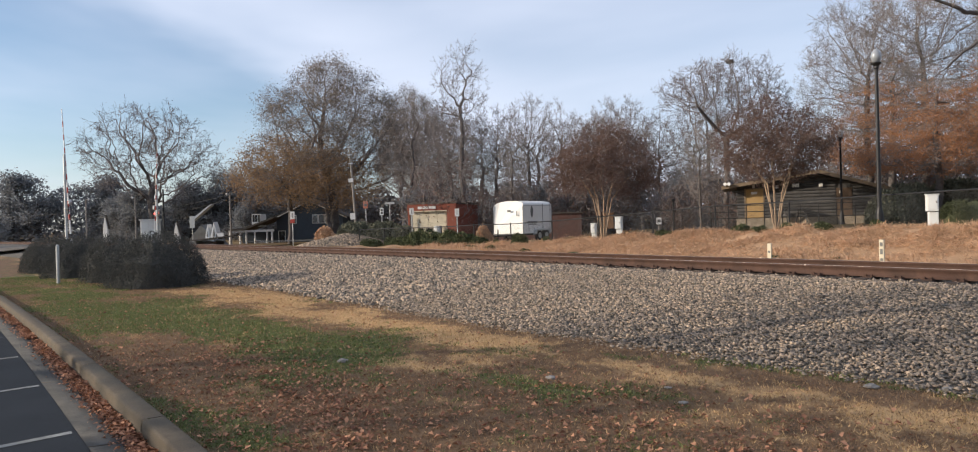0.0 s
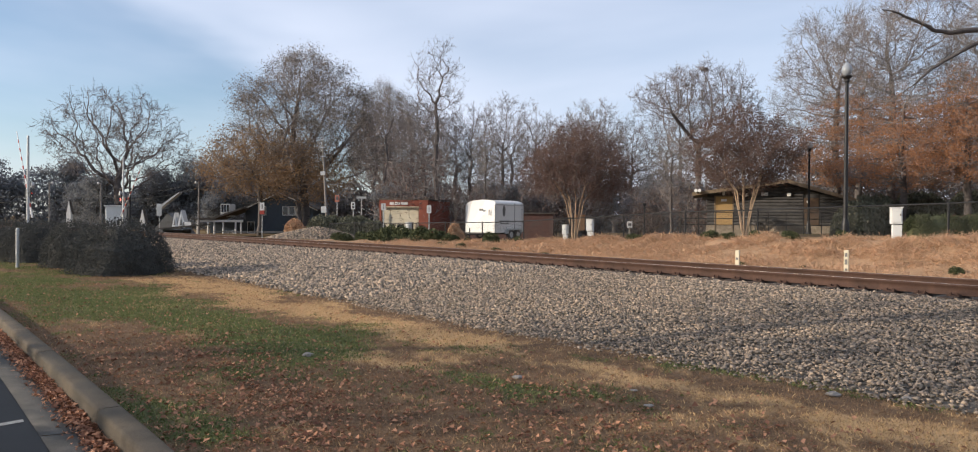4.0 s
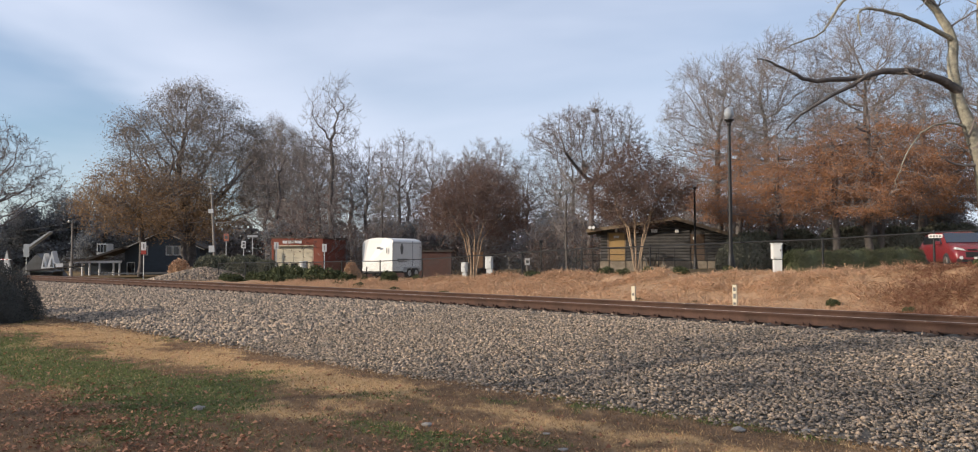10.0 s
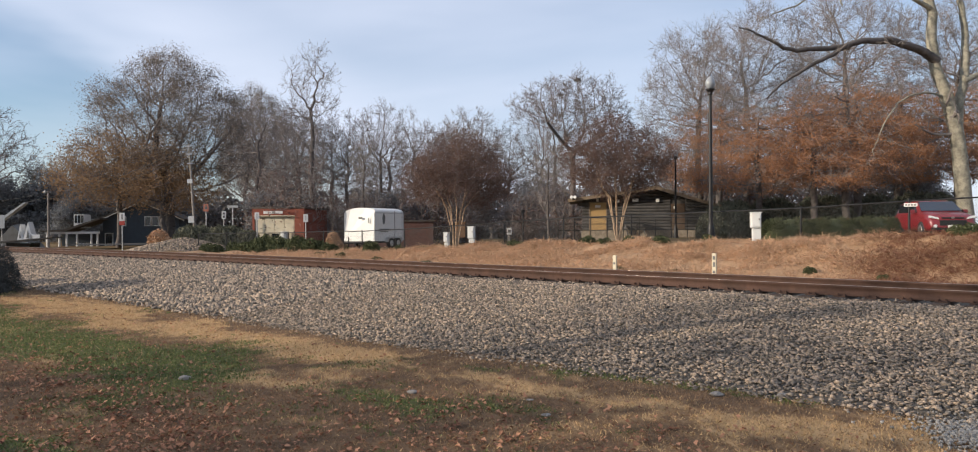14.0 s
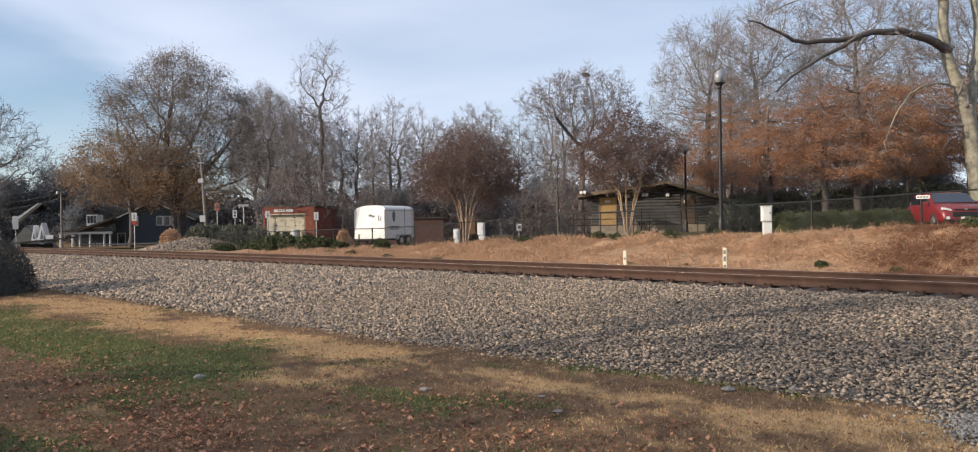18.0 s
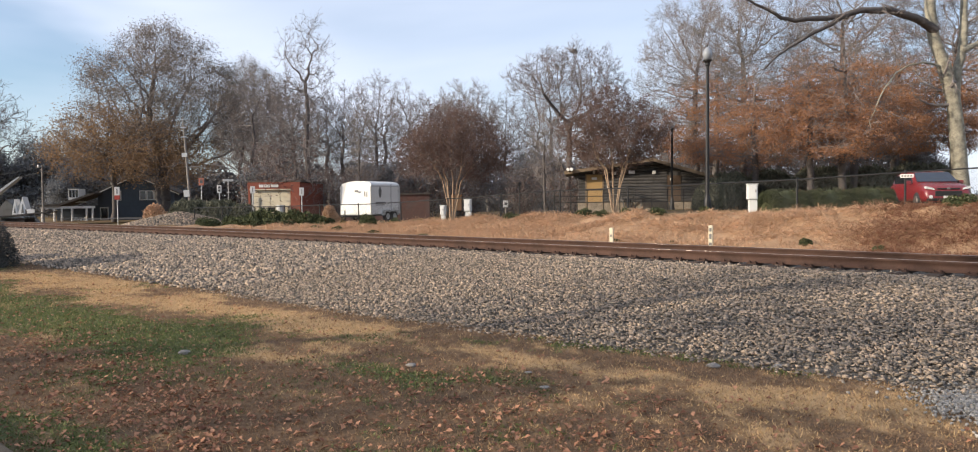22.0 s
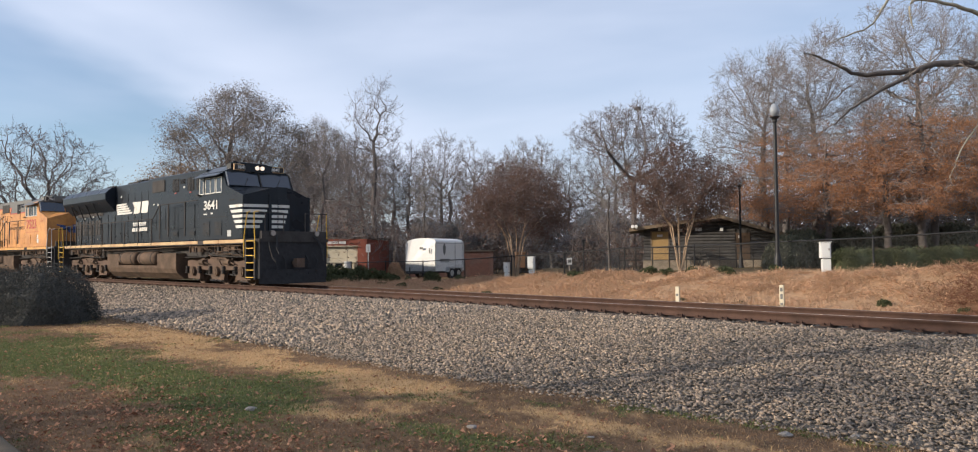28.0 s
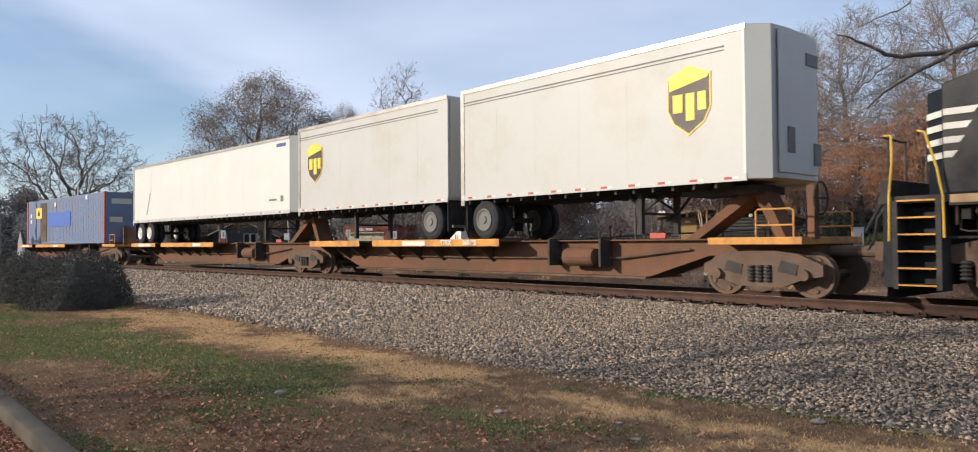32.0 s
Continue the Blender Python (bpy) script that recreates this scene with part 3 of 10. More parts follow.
def lot():
    """Car park: asphalt, gutter, kerb pieces and bay lines."""
    tagged(new("parking_lot", strip("parking_lot", -60, 60, 2, [(13.53, -0.3), (13.53, -0.012), (70, 0.02), (70, -0.3)], m_asphalt)), "worn grey asphalt car park", "asphalt", kind="structure")
    g = thing("gutter", None, "stained concrete gutter along the kerb", "gutter", kind="structure")
    kb = thing("curb", None, "weathered concrete kerb between lawn and car park", "kerb", kind="structure")
    for i in range(24):
        a = -26 + 3.05 * i
        part("gutter_slab", strip("gutter_slab", a, a + 3.03, 1, [(13.15, -0.28), (13.15, -0.035), (13.53, -0.006), (13.53, -0.28)], m_gutter), None, g)
        part("curb_stone", strip("curb_stone", a, a + 3.035, 1, [(13.16, -0.28), (13.155, 0.1), (13.145, 0.122), (13.125, 0.13), (12.995, 0.13), (12.98, 0.122), (12.97, 0.1), (12.965, -0.28)], m_concrete, smooth=False), None, kb)
    for i in range(7):
        a = 15.43 - 2.35 * i
        ln = strip("bay_line", 0, 0.1, 0.1, [(0, 0), (1, 0)], m_paint_white, closed=False)
        c0, c1 = at(a, 13.57, 0.0), at(a + 0.6, 18.0, 0.0)
        d = (at(a + 1, 13.5) - at(a, 13.5)).normalized() * 0.045
        z = -0.007
        me = soup("bay_line", [c0 - d + Vector((0, 0, z)), c0 + d + Vector((0, 0, z)), c1 + d + Vector((0, 0, z + 0.002)), c1 - d + Vector((0, 0, z + 0.002))], [(0, 1, 2, 3)], m_paint_white)
        tagged(new("bay_line", me), "worn white parking bay line on asphalt", "road marking", kind="structure")


def ties():
    rng = random.Random(4)
    me = data_of("tie", B((-0.11, 0.11, -1.3, 1.3, -0.16, 0.0), bevel=0.012), m_tie)
    plate = data_of("tie_plate", B((-0.09, 0.09, -0.18, 0.18, 0, 0.016), (-0.07, -0.04, -0.13, -0.09, 0.016, 0.05), (0.04, 0.07, -0.13, -0.09, 0.016, 0.05)), m_rail)
    for i in range(112):
        s = -32 + 0.5 * i
        p, q = at(s, 0), at(s + 0.2, 0)
        rz = math.degrees(math.atan2(q.y - p.y, q.x - p.x)) + rng.uniform(-1, 1)
        t = part("tie", me, None, line, m=pose(p.x, p.y, RAIL - 0.186 + rng.uniform(-0.004, 0.004), 0, 0, rz))
        pp = at(s, 0.7535)
        part("tie_plate", plate, None, t, m=pose(0, -0.7535, 0.0))


def stones_on_lawn():
    for s, l, r, tint in ((11.95, 10.62, 0.06, 0), (14.35, 9.45, 0.045, 0), (15.9, 9.3, 0.045, 0), (15.45, 8.95, 0.035, 1), (16.7, 7.6, 0.06, 1), (17.2, 7.2, 0.05, 0)):
        bm = bmesh.new()
        bmesh.ops.create_icosphere(bm, subdivisions=2, radius=r)
        for v in bm.verts:
            v.co *= 0.8 + 0.5 * noise.noise(v.co * 14 + Vector((s, l, 0)))
            v.co.z *= 0.55
            v.co.x *= 1.35
        ob = part("stone", bm, m_lawn_stone, None)
        ob.matrix_world = Matrix.Translation(at(s, l, height(s, l) + r * 0.3))
        tagged(ob, "pale loose stone lying in the grass", "stone", "stones on the lawn")

# ---- trees ----
m_bark = material("grey_bark", (0.105, 0.093, 0.087), 0.95, scale=5, dark=0.6, light=1.4, fine=60, bump=0.8)
m_bark_pale = material("lichen_bark", (0.3, 0.28, 0.22), 0.95, scale=4, dark=0.5, light=1.35, fine=40, bump=0.9, dirt=(0.13, 0.12, 0.1), dirt_scale=5, dirt_amount=0.5)
m_bark_tan = material("smooth_tan_bark", (0.4, 0.29, 0.2), 0.85, scale=5, dark=0.65, light=1.2, fine=30, bump=0.3)
m_twig = material("twigs", (0.18, 0.157, 0.15), 0.95, scale=3, dark=0.7, light=1.3, fine=20, bump=0)
m_twig_pale = material("pale_twigs", (0.215, 0.19, 0.175), 0.95, scale=3, dark=0.7, light=1.3, fine=20, bump=0)


def leaf_mat(name, a, b, through_=0.25):
    m = material(name, a, 0.8, scale=0.6, dark=0.75, light=1.25, fine=12, bump=0, island=0.35, hue=b)
    n, k = m.node_tree.nodes, m.node_tree.links
    p = n["Principled BSDF"]
    t = n.new("ShaderNodeBsdfTranslucent")
    mix = n.new("ShaderNodeMixShader")
    mix.inputs["Fac"].default_value = through_
    k.new(p.inputs["Base Color"].links[0].from_socket, t.inputs["Color"])
    k.new(p.outputs[0], mix.inputs[1])
    k.new(t.outputs[0], mix.inputs[2])
    k.new(mix.outputs[0], n["Material Output"].inputs["Surface"])
    return m


m_leaf_rust = leaf_mat("rust_leaves", (0.44, 0.21, 0.095), (0.28, 0.155, 0.1), 0.35)
m_leaf_grey = leaf_mat("grey_brown_leaves", (0.195, 0.172, 0.16), (0.25, 0.205, 0.165), 0.3)
m_leaf_brown = leaf_mat("brown_leaves", (0.17, 0.115, 0.09), (0.13, 0.08, 0.068), 0.3)
m_leaf_tan = leaf_mat("tan_leaves", (0.36, 0.22, 0.115), (0.24, 0.17, 0.11), 0.35)
# evergreens paled to blue-grey: the haze of distance is put into the colour
m_leaf_hazed = leaf_mat("evergreen_leaves", (0.2, 0.215, 0.235), (0.2, 0.205, 0.21), 0.45)
m_leaf_shrub = leaf_mat("shrub_leaves", (0.06, 0.066, 0.066), (0.075, 0.072, 0.064), 0.15)
# lighter copy of the shrub leaves: brightness of farther shrubs put into the colour
m_leaf_shrub_lifted = leaf_mat("lifted_shrub_leaves", (0.105, 0.115, 0.085), (0.13, 0.125, 0.09), 0.2)
m_leaf_green = leaf_mat("hedge_leaves", (0.06, 0.075, 0.035), (0.085, 0.09, 0.045), 0.15)
m_leaf_maroon = leaf_mat("maroon_leaves", (0.12, 0.045, 0.035), (0.09, 0.03, 0.03), 0.15)


def unit(v):
    return v / np.maximum(np.linalg.norm(v, axis=-1, keepdims=True), 1e-9)


def limbs(rng, start, way, length, radius, nodes, wander, lift):
    """Bent branches: n starts and ways give n x nodes points and radii."""
    n = len(start)
    pts, rad = [start], [radius]
    d = unit(way)
    for i in range(1, nodes):
        d = unit(d + wander * rng.normal(size=(n, 3)) + lift * np.array([0, 0, 1.0]))
        pts.append(pts[-1] + d * (length / (nodes - 1))[:, None])
        rad.append(radius * (1 - 0.72 * i / (nodes - 1)))
    return np.stack(pts, 1), np.stack(rad, 1)


def tubes(pts, rad, sides):
    """Verts and faces of n tubes."""
    n, k, _ = pts.shape
    d = unit(np.gradient(pts, axis=1))
    ref = np.where(np.abs(d[..., 2:3]) < 0.9, np.array([0, 0, 1.0]), np.array([1.0, 0, 0]))
    u = unit(np.cross(d, ref))
    w = np.cross(d, u)
    a = 2 * np.pi * np.arange(sides) / sides
    v = pts[:, :, None] + rad[:, :, None, None] * (np.cos(a)[None, None, :, None] * u[:, :, None] + np.sin(a)[None, None, :, None] * w[:, :, None])
    base = (np.arange(n)[:, None, None] * k + np.arange(k - 1)[None, :, None]) * sides
    i = np.arange(sides)[None, None, :]
    j = (i + 1) % sides
    f = np.stack([base + i, base + j, base + sides + j, base + sides + i], -1)
    return v.reshape(-1, 3), f.reshape(-1, 4)


def ribbons(rng, pts, rad):
    """The finest twigs: one slim four-sided blade each, from first to last node."""
    a, b = pts[:, 0], pts[:, -1]
    u = unit(np.cross(b - a, rng.normal(size=a.shape)))
    r = rad[:, :1] * 1.15
    v = np.stack([a - u * r, a + u * r, b + u * r * 0.6, b - u * r * 0.6], 1)
    return v.reshape(-1, 3), np.arange(len(a))[:, None] * 4 + np.arange(4)[None]


def gather(lot):
    vs, fs, o = [], [], 0
    for v, f in lot:
        vs.append(v)
        fs.append(f + o)
        o += len(v)
    return np.concatenate(vs), np.concatenate(fs)


def blades(rng, centre, size, stretch=1.0):
    """A small leaf, a bent quad, at each centre."""
    n = len(centre)
    a = unit(rng.normal(size=(n, 3)))
    b = unit(np.cross(a, rng.normal(size=(n, 3))))
    s = size * rng.uniform(0.6, 1.4, size=(n, 1))
    a, b = a * s * stretch, b * s
    v = np.stack([centre - a, centre + b * 0.5, centre + a, centre - b * 0.5], 1)
    f = np.arange(n)[:, None] * 4 + np.arange(4)[None]
    return v.reshape(-1, 3), f


def sprout(rng, pts, rad, count, low, high, angle, spread, ratio, shrink):
    """Starts, ways, lengths and radii of children on branches."""
    n, k, _ = pts.shape
    own = np.repeat(np.arange(n), count)
    t = rng.uniform(low, high, size=len(own)) * (k - 1)
    i = np.minimum(t.astype(int), k - 2)
    f = (t - i)[:, None]
    start = pts[own, i] * (1 - f) + pts[own, i + 1] * f
    d = unit(pts[own, i + 1] - pts[own, i])
    side = unit(np.cross(d, rng.normal(size=d.shape)))
    ang = np.radians(angle + spread * rng.normal(size=len(own)))[:, None]
    way = np.cos(ang) * d + np.sin(ang) * side
    total = np.linalg.norm(np.diff(pts, axis=1), axis=2).sum(1)[own]
    length = total * ratio * rng.uniform(0.6, 1.15, size=len(own)) * (1.25 - 0.6 * t / (k - 1))
    r = (rad[own, i] * (1 - f[:, 0]) + rad[own, i + 1] * f[:, 0]) * shrink
    return start, way, length, r


def tree_meshes(name, seed, high, girth, fork, boughs, twigs, angle, ratio, leaves, leaf_size, leaf, wander=0.2):
    """Trunk, branches and leaves of a dense evergreen that stands on the origin."""
    rng = np.random.default_rng(seed)
    way = np.array([[0.1 * rng.normal(), 0.1 * rng.normal(), 1.0]])
    p, r = limbs(rng, np.array([[0, 0, -0.15]]), way, np.array([high * 0.8]), np.array([girth]), 9, wander * 0.55, 0.05)
    r[:, 0] *= 1.35
    wood, ends = [tubes(p, r, 9)], []
    for lv, c in enumerate((boughs,) + tuple(twigs)):
        s_, w_, l_, r_ = sprout(rng, p, r, c, fork if lv == 0 else 0.25, 1.0, angle - 3 * lv, 12, ratio if lv == 0 else 0.55, 0.65)
        p, r = limbs(rng, s_, w_, l_, np.maximum(r_, 0.009), (7, 6, 4)[lv], wander * (1 + 0.3 * lv), 0.06 if lv < 2 else 0.024)
        r = np.maximum(r, 0.007)
        (ends if lv else wood).append(tubes(p, r, (6, 4, 3)[lv]))
    tips = p.reshape(-1, 3)
    spot = tips[rng.integers(0, len(tips), leaves)] + rng.normal(size=(leaves, 3)) * leaf_size * 3.2
    return (soup(name + "_trunk", *gather(wood), m_bark, True), soup(name + "_crown", *gather(ends), m_twig, False),
            soup(name + "_leaves", *blades(rng, spot, leaf_size), leaf))


def crown_cloud(rng, blobs, n, power=2.0):
    """Points in a crown made of ellipsoids (x, y, z, rx, ry, rz), denser towards their skins."""
    vol = np.array([b[3] * b[4] * b[5] for b in blobs])
    own = rng.choice(len(blobs), n, p=vol / vol.sum())
    b = np.array(blobs, float)[own]
    d = unit(rng.normal(size=(n, 3)))
    return b[:, :3] + d * b[:, 3:] * rng.uniform(0, 1, (n, 1)) ** (1 / power)


def branching(rng, cloud, base, links, step, reach, kill, lift=0.05, wobble=0.2, rounds=120):
    """Branches that grow from the base nodes towards the points of a crown until each point is reached."""
    p, parent = np.array(base, float), list(links)
    kids = np.zeros(len(p), int)
    gap = np.linalg.norm(cloud[:, None] - p[None], axis=2)
    near, far = gap.argmin(1), gap.min(1)
    for _ in range(rounds):
        act = far < reach
        if not act.any():
            act = far <= far.min() + step
        total = np.zeros((len(p), 3))
        np.add.at(total, near[act], unit(cloud[act] - p[near[act]]))
        who = np.unique(near[act])
        who = who[kids[who] < 4]
        if len(who) == 0:
            break
        way = unit(unit(total[who]) + wobble * rng.normal(size=(len(who), 3)) + np.array([0, 0, lift]))
        fresh = p[who] + way * step
        kids[who] += 1
        o = len(p)
        p = np.concatenate([p, fresh])
        kids = np.concatenate([kids, np.zeros(len(who), int)])
        parent += who.tolist()
        gap = np.linalg.norm(cloud[:, None] - fresh[None], axis=2)
        j, g = gap.argmin(1), gap.min(1)
        closer = g < far
        near, far = np.where(closer, j + o, near), np.where(closer, g, far)
        keep = far > kill
        cloud, near, far = cloud[keep], near[keep], far[keep]
        if len(cloud) == 0:
            break
    return p, np.array(parent)


def grown_tree(name, seed, blobs, points=1300, base=None, links=None, step=0.45, girth=0.3, tip=0.016, lift=0.05, wobble=0.2, kill=0.8, reach=5.0,
               twigs=3, twig_long=0.9, twig_wide=0.011, subs=3, leaves=0, leaf_size=0.06, leaf_high=99.0, leaf_flat=1.0, leaf=None, leaf_spread=0.35, patchy=0.0, bark=None, twig=None, droop=0.0):
    """Trunk, branch and leaf meshes of a tree on the origin, its limbs grown into the crown."""
    rng = np.random.default_rng(seed)
    if links is None:
        base = np.array(base, float)
        dense = [base[0]]
        for a, b in zip(base, base[1:]):
            k = max(1, round(np.linalg.norm(b - a) / step))
            dense += [a + (b - a) * i / k + rng.normal(0, 0.03, 3) for i in range(1, k + 1)]
        base, links = np.array(dense), list(range(-1, len(dense) - 1))
    p, parent = branching(rng, crown_cloud(rng, blobs, points), base, links, step, reach, kill, lift, wobble)
    load = np.zeros(len(p))
    r = np.zeros(len(p))
    for i in range(len(p) - 1, -1, -1):
        r[i] = max(tip, load[i] ** (1 / 2.3))
        if parent[i] >= 0:
            load[parent[i]] += r[i] ** 2.3
    r = tip + (r - tip) * (girth - tip) / max(1e-6, r.max() - tip)
    kid = np.nonzero(parent >= 0)[0]
    a, b = p[parent[kid]], p[kid]
    b = b + (b - a) * 0.06
    ra = np.minimum(r[parent[kid]], r[kid] * 1.35)
    rb = r[kid].copy()
    low = a[:, 2] < 0.6
    ra[low] *= 1.3
    pts, rad = np.stack([a, b], 1), np.stack([ra, rb], 1)
    thick = rb > girth * 0.3
    wood = [tubes(pts[thick], rad[thick], 9)]
    mid = ~thick & (rb > tip * 2.2)
    ends = [tubes(pts[mid], rad[mid], 5), tubes(pts[~thick & ~mid], rad[~thick & ~mid], 3)]
    fine = rb < tip * 2.6
    s = np.repeat(b[fine], twigs, 0)
    d = np.repeat(unit(b[fine] - a[fine]), twigs, 0)
    n = len(s)
    w = unit(0.7 * d + 0.62 * rng.normal(size=(n, 3)) + np.array([0, 0, lift * 2 - droop]))
    ln = twig_long * rng.uniform(0.45, 1.2, n)
    tp, tr = limbs(rng, s, w, ln, np.full(n, twig_wide), 3, 0.3, lift - droop)
    ends += [ribbons(rng, tp[:, :2], tr), ribbons(rng, tp[:, 1:], tr * 0.9)]
    if subs:
        s2, w2, l2, _ = sprout(rng, tp, tr, subs, 0.2, 1.0, 42, 14, 0.55, 1.0)
        sp, sr = limbs(rng, s2, w2, l2, np.full(len(s2), twig_wide * 0.8), 2, 0.2, 0.0)
        ends.append(ribbons(rng, sp, sr))
        tips = np.concatenate([tp[:, 1:].reshape(-1, 3), sp[:, -1]])
    else:
        tips = tp[:, 1:].reshape(-1, 3)
    trunk = soup(name + "_trunk", *gather(wood), bark or m_bark, True)
    crown = soup(name + "_crown", *gather(ends), twig or m_twig, False)
    foliage = None
    if leaves:
        keep = rng.uniform(0, 1, len(tips)) < np.clip((leaf_high - tips[:, 2]) / (leaf_high * 0.35), 0.04, 1)
        tips = tips[keep]
        if patchy:
            thin = np.array([noise.noise((x * 0.55, y * 0.55, z * 1.5 + seed)) for x, y, z in tips.tolist()])
            tips = tips[thin + rng.normal(0, 0.08, len(tips)) > patchy - 0.3]
        spot = tips[rng.integers(0, len(tips), leaves)] + rng.normal(size=(leaves, 3)) * leaf_spread * np.array([1, 1, leaf_flat])
        foliage = soup(name + "_leaves", *blades(rng, spot, leaf_size), leaf)
    return trunk, crown, foliage


def forked(seed, fork, arms, out, rise):
    """Base nodes of a trunk that parts at one height into spreading arms."""
    rng = np.random.default_rng(seed)
    pts, links = [], []
    for k in range(13):
        pts.append((0.1 * math.sin(k * 0.5), 0.05 * math.cos(k), -0.2 + (fork + 0.2) * k / 12))
        links.append(k - 1)
    for i in range(arms):
        a = 2 * math.pi * (i + rng.uniform(-0.25, 0.25)) / arms
        o, q, up = 12 - i % 3, out * rng.uniform(0.75, 1.15), rise * rng.uniform(0.8, 1.25)
        for k in range(1, 8):
            u = k / 7
            z0 = pts[12 - i % 3][2]
            pts.append((q * u ** 0.9 * math.cos(a), q * u ** 0.9 * math.sin(a), z0 + up * u ** 1.15))
            links.append(o)
            o = len(pts) - 1
    return np.array(pts, float), links


def clustered_stems(seed, n, up, spread):
    """Base nodes of a tree with several stems that fan out from one root."""
    rng = np.random.default_rng(seed)
    pts, links = [(0, 0, -0.15)], [-1]
    for i in range(n):
        a = 2 * math.pi * (i + rng.uniform(-0.3, 0.3)) / n
        o = 0
        for k in range(1, 9):
            h = up * k / 8
            q = 0.1 + spread * (k / 8) ** 1.3 * rng.uniform(0.92, 1.08)
            pts.append((q * math.cos(a), q * math.sin(a), h))
            links.append(o)
            o = len(pts) - 1
    return np.array(pts, float), links


def plant(meshes, x, y, z, turn=0, size=1.0, label="", leaf_label="", wide=1.0, group="", name="tree"):
    z = ground_z(x, y)
    t = thing(name, Matrix.Translation((x, y, z)) @ Matrix.Rotation(radians(turn), 4, "Z") @ Matrix.Diagonal((size * wide, size * wide, size, 1)), label, "tree", group)
    part("trunk", meshes[0], None, t)
    tagged(part("branchwork", meshes[1], None, t), kind="stuff")
    if meshes[2]:
        tagged(part("foliage", meshes[2], None, t, leaf_label), kind="stuff")
    return t


def ground_z(x, y):
    return height(*sl_of(x, y))


m_blade_green = leaf_mat("green_grass", (0.115, 0.15, 0.05), (0.17, 0.175, 0.075), 0.2)
m_blade_dry = leaf_mat("dry_grass_blade", (0.58, 0.41, 0.22), (0.44, 0.29, 0.15), 0.2)
m_blade_brown = leaf_mat("dead_grass_blade", (0.32, 0.2, 0.12), (0.19, 0.125, 0.075), 0.2)
m_straw = leaf_mat("tawny_straw", (0.57, 0.39, 0.25), (0.42, 0.25, 0.15), 0.2)
m_vine = leaf_mat("rust_dead_vine", (0.27, 0.14, 0.085), (0.19, 0.095, 0.06), 0.2)
m_fallen = leaf_mat("fallen_leaf", (0.22, 0.1, 0.065), (0.4, 0.21, 0.125), 0.15)


def clump(name, seed, leaves, size, leaf, squash=1.0, rough=0.25, core=0.8, lobes=9, boxy=2.0):
    """Foliage of a shrub about one metre in radius that stands on the origin: a dark core and leaves over lobes."""
    rng = np.random.default_rng(seed)
    d = unit(rng.normal(size=(leaves, 3)))
    d[:, 2] = np.abs(d[:, 2]) * 1.0 - 0.12
    d = unit(d)
    hub = unit(rng.normal(size=(lobes, 3)))
    near = (d @ hub.T).max(1)
    rad = 1 - rough + rough * 1.6 * np.clip(near - 0.55, 0, 1) + rng.normal(0, 0.035, leaves)
    rad *= 1 - 0.3 * rng.uniform(0, 1, leaves) ** 3
    p = np.sign(d) * np.abs(d) ** (2 / boxy)
    p = p / np.maximum(np.linalg.norm(p, axis=1, keepdims=True), 1e-6) ** 0.35
    c = p * rad[:, None]
    c[:, 2] = np.maximum(c[:, 2], -0.05) * squash
    fol = soup(name + "_leaves", *blades(rng, c, size), leaf)
    bm = bmesh.new()
    bmesh.ops.create_icosphere(bm, subdivisions=3, radius=core)
    for v in bm.verts:
        v.co *= 0.85 + 0.25 * noise.noise(v.co * 2 + Vector((seed, 0, 0)))
        v.co.z = max(v.co.z, -0.1) * squash
    return data_of(name + "_core", bm, leaf), fol


def shrub(meshes, x, y, z, rx, ry, h, turn=0, label="", group="", name="shrub", category="shrub"):
    z = ground_z(x, y) if z < 5 else z
    t = thing(name, Matrix.Translation((x, y, z)) @ Matrix.Rotation(radians(turn), 4, "Z") @ Matrix.Diagonal((rx, ry, h, 1)), label, category, group)
    part("inner_growth", meshes[0], None, t)
    part("foliage", meshes[1], None, t)
    return t


